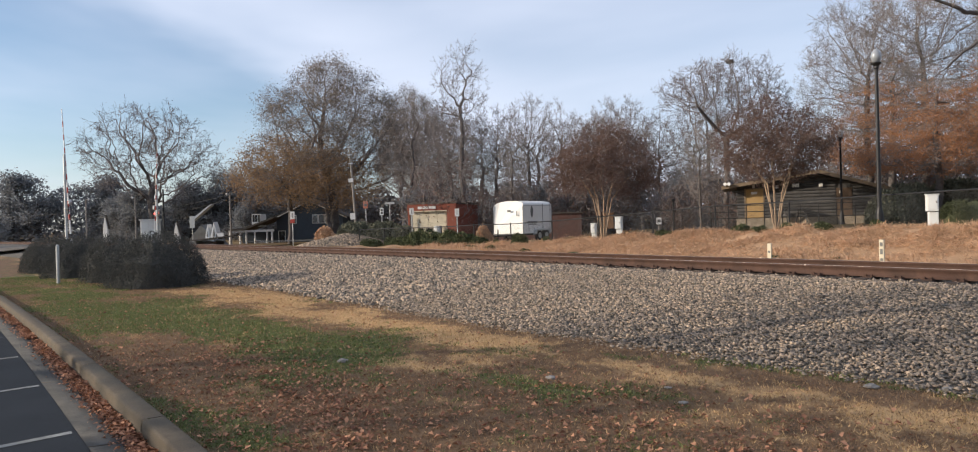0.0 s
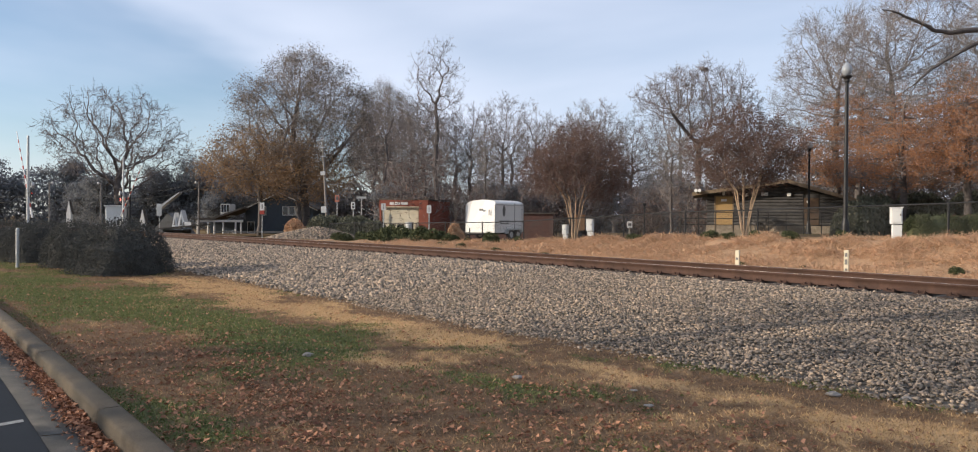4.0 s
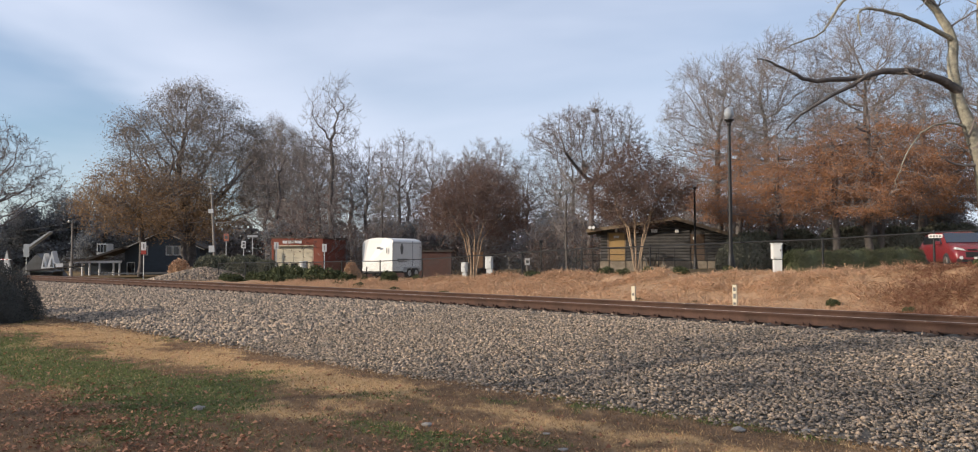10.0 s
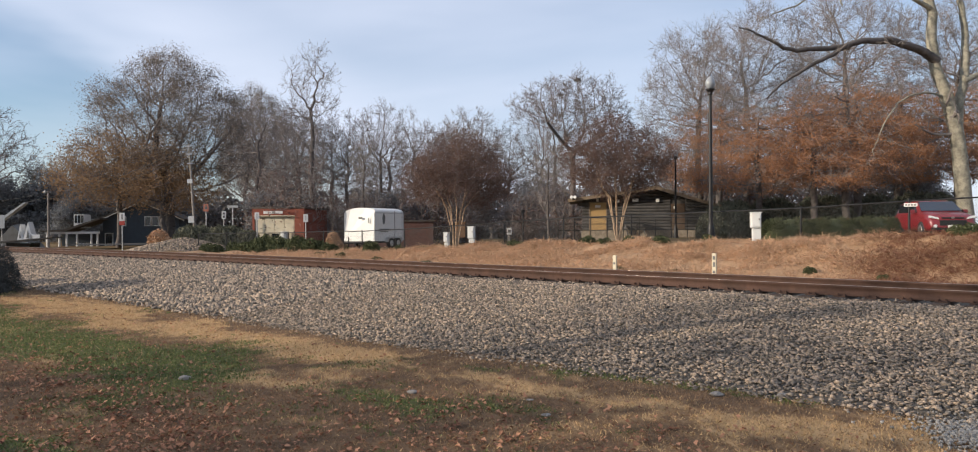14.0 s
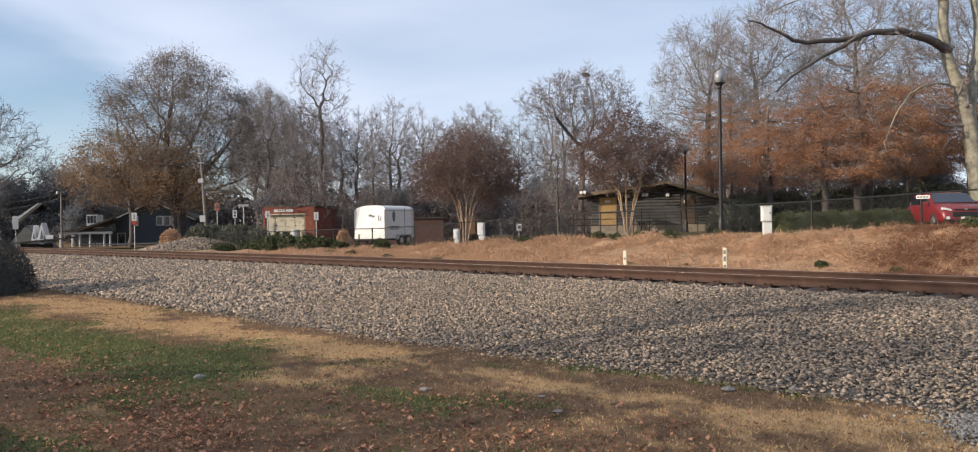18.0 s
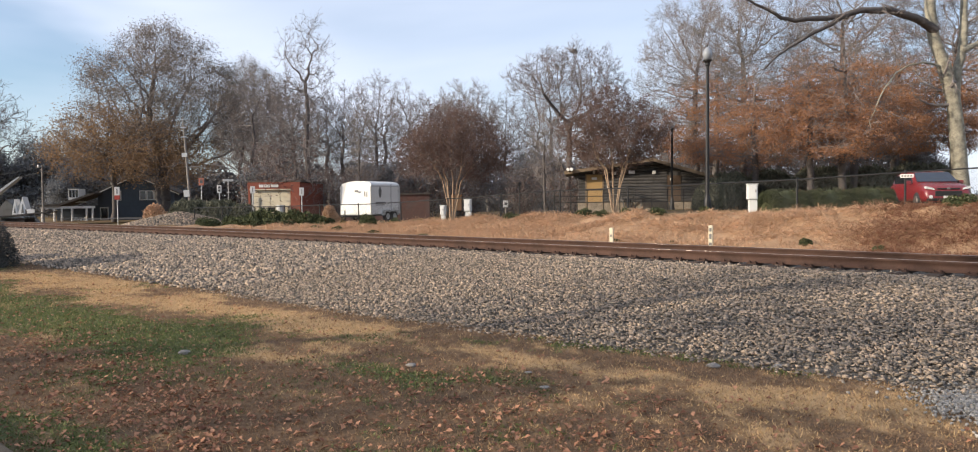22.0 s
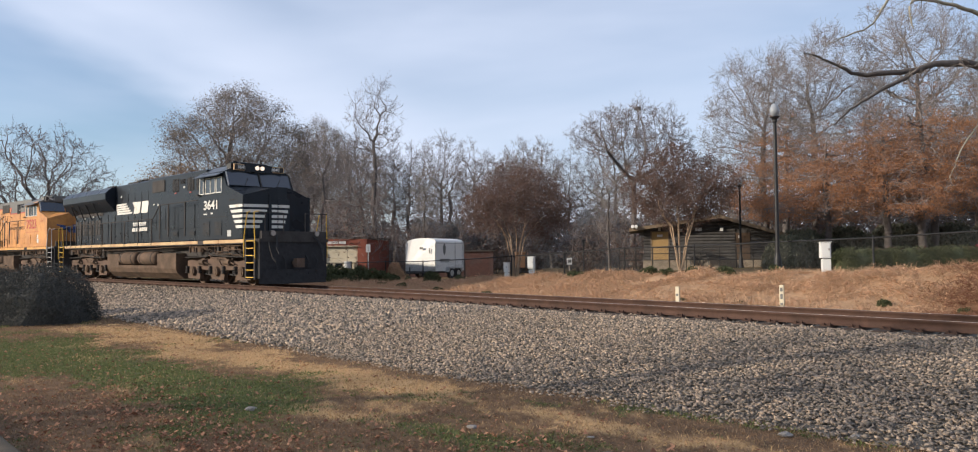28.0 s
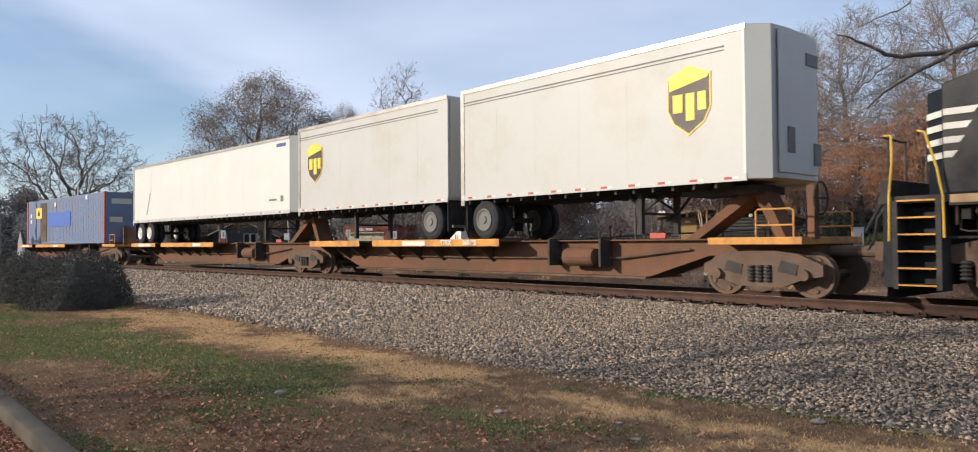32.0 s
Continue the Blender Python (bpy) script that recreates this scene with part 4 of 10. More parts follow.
def trees():
    # a few forms, each grown once
    bare_a = grown_tree("bare_a", 1, [(0, 0, 10.5, 4.6, 4.4, 5.3), (1.2, -0.6, 6.5, 3.6, 3.4, 2.6)], 900, [(0, 0, -0.2), (0.15, 0.1, 3.2), (-0.2, 0.2, 6.5), (0.1, 0, 9.0)], girth=0.24, lift=0.12, wobble=0.24, twigs=4, twig_long=1.0, subs=4)
    bare_b = grown_tree("bare_b", 2, [(0.8, 0.3, 12.2, 3.4, 3.2, 4.4), (-1.6, 0.4, 8.6, 3.0, 3.0, 3.6), (1.8, -0.8, 7.2, 2.4, 2.4, 2.6)], 700, [(0, 0, -0.2), (0.3, 0, 2.8), (-0.15, 0.1, 5.6), (0.5, 0.1, 8.5), (0.2, 0.2, 11.0)], girth=0.24, lift=0.1, wobble=0.42, kill=0.9, twigs=3, twig_long=1.0, subs=4)
    bare_c = grown_tree("bare_c", 3, [(0, 0, 9.0, 2.9, 2.8, 4.9), (0.3, 0, 5.5, 2.2, 2.2, 2.5)], 620, [(0, 0, -0.2), (0.1, 0.1, 3.0), (0, 0.1, 7.0), (0.1, 0, 10.0)], girth=0.16, lift=0.2, wobble=0.2, twigs=4, twig_long=0.8, subs=4, twig=m_twig_pale)
    broad = grown_tree("broad", 4, [(0, 0, 9.4, 7.2, 7.0, 5.6), (-4.2, 0, 8.2, 3.4, 3.6, 3.0), (4.4, 0.3, 8.0, 3.4, 3.6, 2.8)], 1050, [(0, 0, -0.2), (0.1, 0, 2.6), (-0.1, 0.1, 4.6)], girth=0.42, lift=0.02, wobble=0.26, kill=0.95, twigs=4, twig_long=1.1, twig_wide=0.016, subs=3)
    nest_tree = grown_tree("upswept", 14, [(0, 0, 11.2, 5.2, 4.8, 2.5), (-3.7, 0, 10.3, 2.5, 2.6, 1.6), (3.7, 0, 10.4, 2.5, 2.6, 1.6)], 1100, *forked(14, 7.5, 6, 3.2, 1.9), step=0.4, girth=0.23, tip=0.013, lift=0.12, wobble=0.14, kill=0.62, twigs=5, twig_long=0.75, twig_wide=0.01, subs=4)
    pecan = grown_tree("pecan", 5, [(0, 0, 10.0, 5.9, 5.6, 5.8), (-3.0, 0.4, 6.2, 4.2, 4.2, 3.4), (3.4, 0, 8.4, 3.9, 3.8, 4.2), (0.4, 0.2, 13.4, 3.6, 3.4, 2.8), (-3.2, -0.4, 11.4, 3.0, 3.0, 2.8)], 1300, [(0, 0, -0.2), (0.1, 0, 2.6), (-0.1, 0.1, 5.0)], girth=0.42, lift=0.08, wobble=0.2, kill=0.8, twigs=3, twig_long=0.8, twig_wide=0.013, subs=3, leaves=100000, leaf_size=0.05, leaf=m_leaf_grey, leaf_spread=0.34, patchy=0.22)
    stems, links = clustered_stems(6, 7, 2.1, 0.36)
    myrtle = grown_tree("myrtle", 6, [(0, 0, 3.8, 2.7, 2.6, 1.6), (-1.2, 0.2, 3.1, 1.6, 1.8, 1.1), (1.3, 0, 3.2, 1.6, 1.8, 1.2), (0.3, 0, 5.1, 1.6, 1.6, 1.0)], 1500, stems, links, step=0.24, girth=0.062, tip=0.007, lift=0.1, wobble=0.16, kill=0.42, reach=2.5, twigs=4, twig_long=0.42, twig_wide=0.0055, subs=3, leaves=44000, leaf_size=0.035, leaf=m_leaf_brown, leaf_spread=0.12, bark=m_bark_tan)
    rusty = grown_tree("rusty", 7, [(0, 0, 5.4, 4.8, 4.6, 2.4), (-1.4, 0, 4.5, 4.2, 4.0, 1.3), (0.6, 0, 8.0, 3.2, 3.2, 2.3), (0.3, 0, 10.0, 1.7, 1.7, 1.6)], 1200, [(0, 0, -0.2), (0.1, 0, 3.0), (0, 0.1, 6.0), (0.1, 0.1, 9.0)], step=0.36, girth=0.22, tip=0.012, lift=-0.05, wobble=0.16, kill=0.62, twigs=3, twig_long=0.7, twig_wide=0.008, subs=4, leaves=30000, leaf_size=0.046, leaf_high=9.8, leaf_flat=0.35, leaf=m_leaf_rust, leaf_spread=0.22, patchy=0.36, droop=0.12)
    tall = grown_tree("tall", 8, [(0, 0, 12.5, 5.6, 5.4, 6.2), (-2.4, 0, 8.4, 4.0, 4.0, 3.6), (2.6, 0, 9.0, 3.8, 3.8, 3.4)], 1150, [(0, 0, -0.2), (0.1, 0, 4.0), (-0.1, 0.1, 8.0), (0.1, 0, 11.5)], girth=0.28, lift=0.1, wobble=0.2, kill=0.9, twigs=6, twig_long=1.3, twig_wide=0.0085, subs=5, twig=m_twig_pale)
    oakleaf = grown_tree("low_leafy", 9, [(0, 0, 5.6, 3.9, 3.8, 2.6), (-1.6, 0, 4.5, 3.0, 3.0, 1.6), (1.8, 0, 4.6, 2.8, 2.8, 1.6)], 800, [(0, 0, -0.2), (0.1, 0, 2.0), (0, 0.1, 3.8)], girth=0.17, lift=0.02, kill=0.7, twigs=3, twig_long=0.7, subs=2, leaves=19000, leaf_size=0.06, leaf=m_leaf_tan, leaf_spread=0.34, patchy=0.12)
    evergreen = [tree_meshes("evergreen_%d" % i, 30 + i, 6, 0.14, 0.05, 22, (5, 4), 66, 0.42, 13000, 0.08, m_leaf_hazed) for i in range(2)]
    thicket = grown_tree("thicket", 33, [(0, 0, 2.6, 2.4, 2.2, 1.8), (0.4, 0, 1.3, 2.0, 2.0, 1.0)], 420, *clustered_stems(33, 6, 1.0, 0.7), step=0.34, girth=0.05, tip=0.012, lift=0.12, wobble=0.3, kill=0.6, reach=3.0, twigs=3, twig_long=0.7, twig_wide=0.009, subs=2, leaves=2600, leaf_size=0.05, leaf=m_leaf_brown)

    bare = "tall bare deciduous tree with fine grey twigs"
    back = "bare trees behind the track"
    plant(broad, -53.0, 110, 0, 20, 1.4, "large bare broad-crowned tree beyond the road", wide=1.0)
    plant(bare_a, -48.5, 130, 0, 80, 0.86, "bare deciduous tree in the distance", wide=0.8)
    plant(pecan, -18.6, 79, 0.4, 0, 1.2, "big tree with thinning tan autumn leaves", "sparse tan leaves", wide=1.12)
    plant(pecan, -12.5, 100, 0.4, 140, 1.22, "big tree with thinning tan autumn leaves", "sparse tan leaves", wide=0.75)
    plant(oakleaf, -18.4, 76.5, 0.4, 130, 1.15, "low spreading tree with tawny leaves", "tawny leaves", wide=1.25)
    plant(oakleaf, -22.9, 78.0, 0.4, 30, 1.4, "low spreading tree with tawny leaves", "tawny leaves", wide=1.1)
    for x, y, k, sz, tn, w in ((-9.0, 70, bare_b, 0.82, 0, 0.85), (-3.6, 62, bare_b, 1.0, 70, 0.82), (2.2, 72, bare_a, 0.86, 140, 0.8), (5.9, 78, bare_b, 0.84, 200, 0.8), (10.3, 75, bare_c, 0.98, 250, 0.9),
                               (-6.5, 84, bare_a, 0.98, 300, 0.9), (8.2, 64, bare_a, 0.6, 10, 0.9), (-1.0, 84, bare_a, 0.92, 40, 0.9), (13.5, 84, bare_a, 0.95, 90, 0.9), (-13, 92, bare_b, 1.0, 33, 0.9), (20, 80, bare_a, 0.85, 160, 1.0), (0.5, 58, bare_c, 0.62, 60, 0.9), (-3, 95, bare_a, 0.95, 15, 1.1), (4, 96, bare_b, 0.9, 55, 1.1), (11, 95, bare_a, 0.95, 100, 1.1), (17, 94, bare_b, 0.9, 150, 1.1), (-8.5, 96, bare_b, 1.0, 222, 1.0), (6.5, 70, bare_a, 0.7, 190, 1.0), (-5, 66, bare_a, 0.7, 250, 1.0), (13.5, 66, bare_a, 0.66, 20, 1.0), (24, 90, bare_b, 0.95, 260, 1.1)):
        plant(k, x, y, ground_z(x, y), tn, sz, bare, wide=w, group=back)
    myr = "crepe myrtle with many tan stems and brown leaves"
    plant(myrtle, 4.4, 34, ground_z(4.4, 34), 0, 0.9, myr, "dry brown leaves", wide=1.05, group="crepe myrtles")
    plant(myrtle, 13.6, 38, ground_z(13.6, 38), 75, 1.1, myr, "dry brown leaves", wide=1.15, group="crepe myrtles")
    plant(nest_tree, 17.0, 58, 1.2, 200, 0.97, "bare tree with upswept limbs and a dark nest", wide=1.0)
    plant(bare_c, 11.9, 46, 1.1, 60, 0.5, "slender bare tree with pale twigs", wide=1.0)
    rust = "tree with rust-orange autumn leaves in flat layers"
    for x, y, tn, sz, w in ((21.7, 38, 0, 0.74, 1.0), (24.0, 36.3, 100, 0.8, 1.0), (25.9, 36.3, 210, 0.9, 1.0), (29.2, 40, 30, 0.95, 1.0), (34.5, 43, 200, 1.05, 1.1), (24.0, 47, 270, 0.95, 1.0), (40.0, 44, 330, 1.1, 1.1)):
        plant(rusty, x, y, 1.3, tn, sz, rust, "rust-orange leaves", wide=w, group="rust-coloured trees")
    pale = "tall bare tree with a haze of pale twigs"
    for x, y, tn, sz, w in ((24.0, 50, 0, 0.8, 1.0), (30.0, 54, 120, 0.95, 1.0), (37.0, 52, 220, 1.05, 1.0), (45.0, 50, 300, 1.0, 1.0)):
        plant(tall, x, y, 1.3, tn, sz, pale, wide=w, group="tall bare trees at the park")
    rng = random.Random(21)
    dark = "evergreen tree at the wood's edge, paled with haze"
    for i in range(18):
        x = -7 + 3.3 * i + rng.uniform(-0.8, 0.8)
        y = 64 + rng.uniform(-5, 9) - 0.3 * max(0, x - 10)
        plant(evergreen[i % 2], x, y, ground_z(x, y), rng.uniform(0, 360), rng.uniform(0.65, 1.05), dark, "evergreen leaves in haze-paled blue-grey", wide=1.25, group="evergreens behind the track")
    for i in range(15):
        x = -4 + 3.2 * i + rng.uniform(-1, 1)
        y = 56 + rng.uniform(-3, 4) - 0.22 * max(0, x - 10)
        plant(thicket, x, y, ground_z(x, y), rng.uniform(0, 360), rng.uniform(0.8, 1.35), "tangled brown undergrowth at the wood's edge", "few brown leaves", wide=1.2, group="undergrowth")
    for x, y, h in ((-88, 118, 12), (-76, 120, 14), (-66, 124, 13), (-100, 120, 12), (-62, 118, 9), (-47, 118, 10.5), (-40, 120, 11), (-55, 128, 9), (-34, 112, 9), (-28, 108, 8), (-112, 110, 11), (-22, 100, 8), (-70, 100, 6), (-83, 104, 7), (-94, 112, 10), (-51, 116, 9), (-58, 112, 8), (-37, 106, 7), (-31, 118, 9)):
        plant(evergreen[int(abs(x)) % 2], x, y, 0, x * 7, h / (6.6 if x < -60 else 5.4), "evergreen tree beyond the road, paled with haze", "evergreen leaves in haze-paled blue-grey", wide=1.3, group="evergreens beyond the road")
    # out-of-view trees, added only to throw shade over lawn and ballast
    for x, y, sz, tn in ((-25, -3.6, 0.5, 20),):
        plant(oakleaf, x, y, 0, tn, sz * 2.0, "unseen broad tree added to shade the lawn", "thinning tan leaves", wide=1.0, group="car park trees")
    for x, y, k, sz, tn in ((-18.5, 6.2, bare_c, 0.95, 40), (-21.5, 2.6, bare_c, 0.9, 120)):
        plant(k, x, y, -0.1, tn, sz, "unseen slender bare tree added to shade the ballast", wide=1.0, group="car park trees")
    nest = clump("nest", 40, 900, 0.12, m_bark, 0.8, 0.2, 0.9, 5)
    shrub(nest, 17.4, 57.8, 13.2, 0.3, 0.3, 0.34, 0, "dark round leaf nest high in a tree", "", "nest", "nest")


def front_oak():
    """The lichen-covered tree by the car park, with its long low limb."""
    rng = np.random.default_rng(77)
    t = thing("tree", None, "large bare tree with lichen-pale trunk and a long arching limb", "tree")
    wood, fine = [], []
    def limb(pts, r0, r1, sides=9, kids=0, kid_len=2.0, sub=5):
        pts = np.array(pts, float)
        k = np.linspace(0, len(pts) - 1, 4 * len(pts))
        i = np.minimum(k.astype(int), len(pts) - 2)
        f = (k - i)[:, None]
        p0, p1, p2, p3 = pts[np.maximum(i - 1, 0)], pts[i], pts[i + 1], pts[np.minimum(i + 2, len(pts) - 1)]
        q = 0.5 * (2 * p1 + (p2 - p0) * f + (2 * p0 - 5 * p1 + 4 * p2 - p3) * f ** 2 + (3 * p1 - p0 - 3 * p2 + p3) * f ** 3)
        q = q + rng.normal(0, 0.02, q.shape)
        r = np.linspace(r0, r1, len(q))
        wood.append(tubes(q[None], r[None], sides))
        if kids:
            s_, w_, l_, rr = sprout(rng, q[None], r[None], kids, 0.25, 1.0, 55, 15, 0.3, 0.5)
            l_ = np.full(len(l_), kid_len) * rng.uniform(0.5, 1.3, len(l_))
            p, rad = limbs(rng, s_, w_, l_, np.maximum(rr * 0.6, 0.012), 7, 0.28, 0.0)
            fine.append(tubes(p, rad, 5))
            for cnt, ln, thin in ((sub, 0.5, 0.008), (4, 0.5, 0.006)):
                s_, w_, l2, rr = sprout(rng, p, rad, cnt, 0.2, 1.0, 48, 15, ln, 0.6)
                p, rad = limbs(rng, s_, w_, l2, np.maximum(rr, thin), 4, 0.25, 0.0)
                fine.append(tubes(p, np.maximum(rad, 0.005), 3))
    limb([(30.3, 33, 0.8), (30.16, 33, 2.5), (29.77, 33, 5.7), (29.17, 33.05, 7.96), (28.45, 33.1, 10.03), (28.3, 33.1, 12.5), (27.64, 33.15, 13.7), (26.67, 33.2, 15.4), (26.06, 33.2, 17.3)], 0.43, 0.1, 12, 10, 2.2)
    limb([(29.71, 33, 5.7), (29.92, 33.1, 7.56), (30.35, 33.15, 9.5), (30.4, 33.25, 11.6), (30.08, 33.3, 13.7), (30.31, 33.4, 16.0)], 0.27, 0.09, 10, 9, 2.2)
    limb([(29.6, 33, 7.1), (29.32, 32.9, 7.9), (29.0, 32.85, 8.4)], 0.16, 0.12, 9)
    limb([(30.1, 33, 8.8), (31.3, 33, 9.2), (33.5, 33, 8.9), (35.5, 33, 9.4)], 0.17, 0.05, 8, 8, 1.8)
    limb([(24.98, 32.8, 14.6), (22.46, 32.6, 14.1), (21.4, 32.4, 12.9), (20.66, 32.2, 12.1), (19.02, 32, 11.4), (18.17, 31.8, 11.0)], 0.08, 0.02, 7, 11, 1.2)
    limb([(27.64, 33.1, 13.7), (26.3, 32.9, 14.5), (24.98, 32.8, 14.6)], 0.13, 0.08, 8, 4, 1.6)
    limb([(28.25, 33, 12.4), (26.26, 32.75, 13.06), (24.04, 32.5, 13.5), (22.69, 32.25, 13.2), (22.64, 32, 11.94)], 0.12, 0.025, 8, 10, 1.3)
    limb([(29.1, 33, 7.9), (27.86, 32.8, 8.14), (26.3, 32.6, 7.7), (25.25, 32.4, 6.66), (24.56, 32.2, 5.58), (24.22, 32, 4.95)], 0.065, 0.012, 7, 10, 0.9)
    pale, wood[:] = list(wood), []
    limb([(28.55, 33, 9.75), (27.9, 32.9, 10.1), (27.19, 32.83, 10.34), (25.68, 32.65, 10.57), (24.22, 32.48, 10.49), (22.99, 32.3, 10.11), (22.19, 32.12, 9.66), (20.79, 31.95, 9.0), (19.42, 31.8, 8.18), (18.48, 31.6, 7.4)], 0.24, 0.035, 10, 15, 1.3)
    limb([(23.2, 32.35, 10.15), (21.43, 32.2, 9.94), (20.07, 32.1, 9.81), (18.93, 31.9, 10.13), (17.82, 31.75, 10.52), (17.12, 31.6, 10.63)], 0.14, 0.025, 8, 12, 1.2)
    part("arching_limb", soup("oak_limb", *gather(wood), m_bark, True), None, t, "dark arching limb")
    wood[:] = pale
    part("trunk", soup("oak_trunk", *gather(wood), m_bark_pale, True), None, t)
    tagged(part("branchwork", soup("oak_twigs", *gather(fine), m_twig_pale), None, t), kind="stuff")


def hedges_and_bushes():
    dark = [clump("bush_%d" % i, 50 + i, 34000, 0.0145, m_leaf_shrub, 1.0, 0.16, 0.91, 14, 2.35) for i in range(2)]
    lab = "dense dark green clipped bush on the lawn"
    for i, (x, y, rx, ry, h) in enumerate(((-9.95, 20.9, 1.45, 1.4, 1.6), (-12.4, 23.2, 1.05, 1.15, 1.5), (-15.2, 26.0, 1.2, 1.2, 1.5), (-18.4, 29.6, 1.3, 1.2, 1.45))):
        shrub(dark[i % 2], x, y, 0.0, rx, ry, h, 40 * i, lab, "bushes by the track", "bush", "bush")
    weed = clump("weed", 60, 1500, 0.07, m_leaf_green, 1.0, 0.5, 0.5, 9)
    rng = random.Random(8)
    for s, l, r, h in ((-6.2, -7.4, 0.5, 0.7), (-5.6, -5.2, 0.3, 0.3), (-16, -8, 0.7, 0.6), (-18, -8.5, 0.9, 0.8), (-14.5, -8.2, 0.7, 0.5), (-20.5, -8, 0.9, 0.7), (-17, -9, 1.0, 1.3), (-15.2, -8.8, 1.0, 1.25), (-13.4, -8.6, 1.0, 1.2), (-11.6, -8.4, 0.9, 1.0), (-10.2, -8.2, 0.6, 0.7), (-1.0, -8.3, 0.35, 0.35), (1.2, -8.5, 0.5, 0.4), (5.6, -8.0, 0.35, 0.35), (9.4, -8.3, 0.35, 0.45), (11.8, -8.2, 0.3, 0.35), (-5.0, -7.9, 0.45, 0.6), (-19.2, -8.8, 0.8, 0.8), (-8.0, -6.0, 0.4, 0.3), (-3.6, -8.0, 0.4, 0.35), (2.6, -8.4, 0.4, 0.3), (7.8, -8.1, 0.4, 0.35), (-12.6, -7.6, 0.5, 0.35), (4.8, -8.2, 0.45, 0.4), (6.4, -8.4, 0.4, 0.45), (10.2, -4.3, 0.16, 0.18), (13.6, -5.0, 0.2, 0.22), (15.4, -4.6, 0.18, 0.2), (8.4, -4.4, 0.2, 0.16), (0.5, -4.2, 0.3, 0.15), (-2.5, -4.5, 0.3, 0.25), (16.5, -8.2, 0.5, 0.5), (17.5, -8.4, 0.6, 0.55), (-8.5, -7.9, 0.3, 0.25), (-2.0, -8.0, 0.35, 0.2)):
        p = at(s, l)
        shrub(weed, p.x, p.y, height(s, l), r, r, h, rng.uniform(0, 360), "green weed growing on the bank", "weeds on the bank", "weed", "weed")
    tan = clump("dry_bush", 61, 5000, 0.05, m_straw, 1.0, 0.55, 0.4, 9)
    for x, y, r, h in ((-13.6, 55.5, 1.7, 1.9), (-11.9, 55.6, 1.2, 1.5), (-1.3, 40.4, 0.9, 1.4)):
        shrub(tan, x, y, ground_z(x, y), r, r * 0.8, h, 30, "tawny dry ornamental grass", "", "dry_shrub", "shrub")
    mid = clump("mid_shrub", 62, 7000, 0.045, m_leaf_shrub_lifted, 1.0, 0.3, 0.8, 12)
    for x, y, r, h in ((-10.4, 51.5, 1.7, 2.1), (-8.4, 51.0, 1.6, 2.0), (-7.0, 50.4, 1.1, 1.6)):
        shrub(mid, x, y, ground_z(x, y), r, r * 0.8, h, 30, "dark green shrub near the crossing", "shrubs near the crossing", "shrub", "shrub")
    green = clump("hedge", 63, 9000, 0.03, m_leaf_green, 1.0, 0.1, 0.92, 8, 4.5)
    for i in range(3):
        x = 16.9 + 1.95 * i
        shrub(green, x, 27.4, 1.15, 1.12, 0.6, 0.98, 0, "low clipped green hedge", "hedge sections", "hedge", "hedge")
    maroon = clump("maroon_hedge", 64, 7000, 0.04, m_leaf_maroon, 1.0, 0.15, 0.9, 8, 3.5)
    for x in (20.6, 22.9, 25.0):
        shrub(maroon, x, 31.5, 1.2, 1.3, 0.7, 1.0, 0, "low hedge with maroon leaves", "maroon hedges", "hedge", "hedge")
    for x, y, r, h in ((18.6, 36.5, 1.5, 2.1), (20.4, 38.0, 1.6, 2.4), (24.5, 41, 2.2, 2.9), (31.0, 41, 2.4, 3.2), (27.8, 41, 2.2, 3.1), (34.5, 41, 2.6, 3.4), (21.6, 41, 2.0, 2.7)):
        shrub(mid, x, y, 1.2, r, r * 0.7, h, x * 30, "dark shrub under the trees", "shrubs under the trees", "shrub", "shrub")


# colours of the far belts, with haze mixed in as paler, bluer tones
m_far_hazed_blue = leaf_mat("far_evergreens_hazed", (0.17, 0.18, 0.2), (0.165, 0.17, 0.18), 0.3)
m_far_hazed_brown = leaf_mat("far_bare_wood", (0.2, 0.185, 0.18), (0.16, 0.15, 0.15), 0.3)


def far_woods(name, seed, n, a, b, tops, mat, label):
    """A belt of distant trees between two places; tops gives its height along the way."""
    rng = np.random.default_rng(seed)
    u = rng.uniform(0, 1, n)
    top = np.array([lerp(v, tops) * (0.82 + 0.3 * noise.noise((v * 40, seed, 0)) + 0.12 * noise.noise((v * 130, seed, 4))) for v in u.tolist()])
    depth = rng.uniform(-4, 4, n)
    h = top * (1 - 0.02 * depth ** 2) * rng.uniform(0, 1, n)
    x = a[0] + (b[0] - a[0]) * u
    y = a[1] + (b[1] - a[1]) * u + depth
    z0 = np.array([ground_z(p, q) for p, q in zip(x.tolist(), y.tolist())])
    v, f = blades(rng, np.stack([x, y, z0 + h], 1), 0.34)
    tagged(new(name, soup(name, v, f, mat)), label, "woodland", kind="stuff")


trees()
far_woods("far_evergreen_wood", 91, 36000, (-150, 132), (-22, 132), ((0, 11), (0.62, 12.5), (0.68, 9), (0.76, 8), (0.8, 12), (0.9, 12), (0.95, 8), (1, 9)), m_far_hazed_blue, "distant wood beyond the road, paled blue with haze")
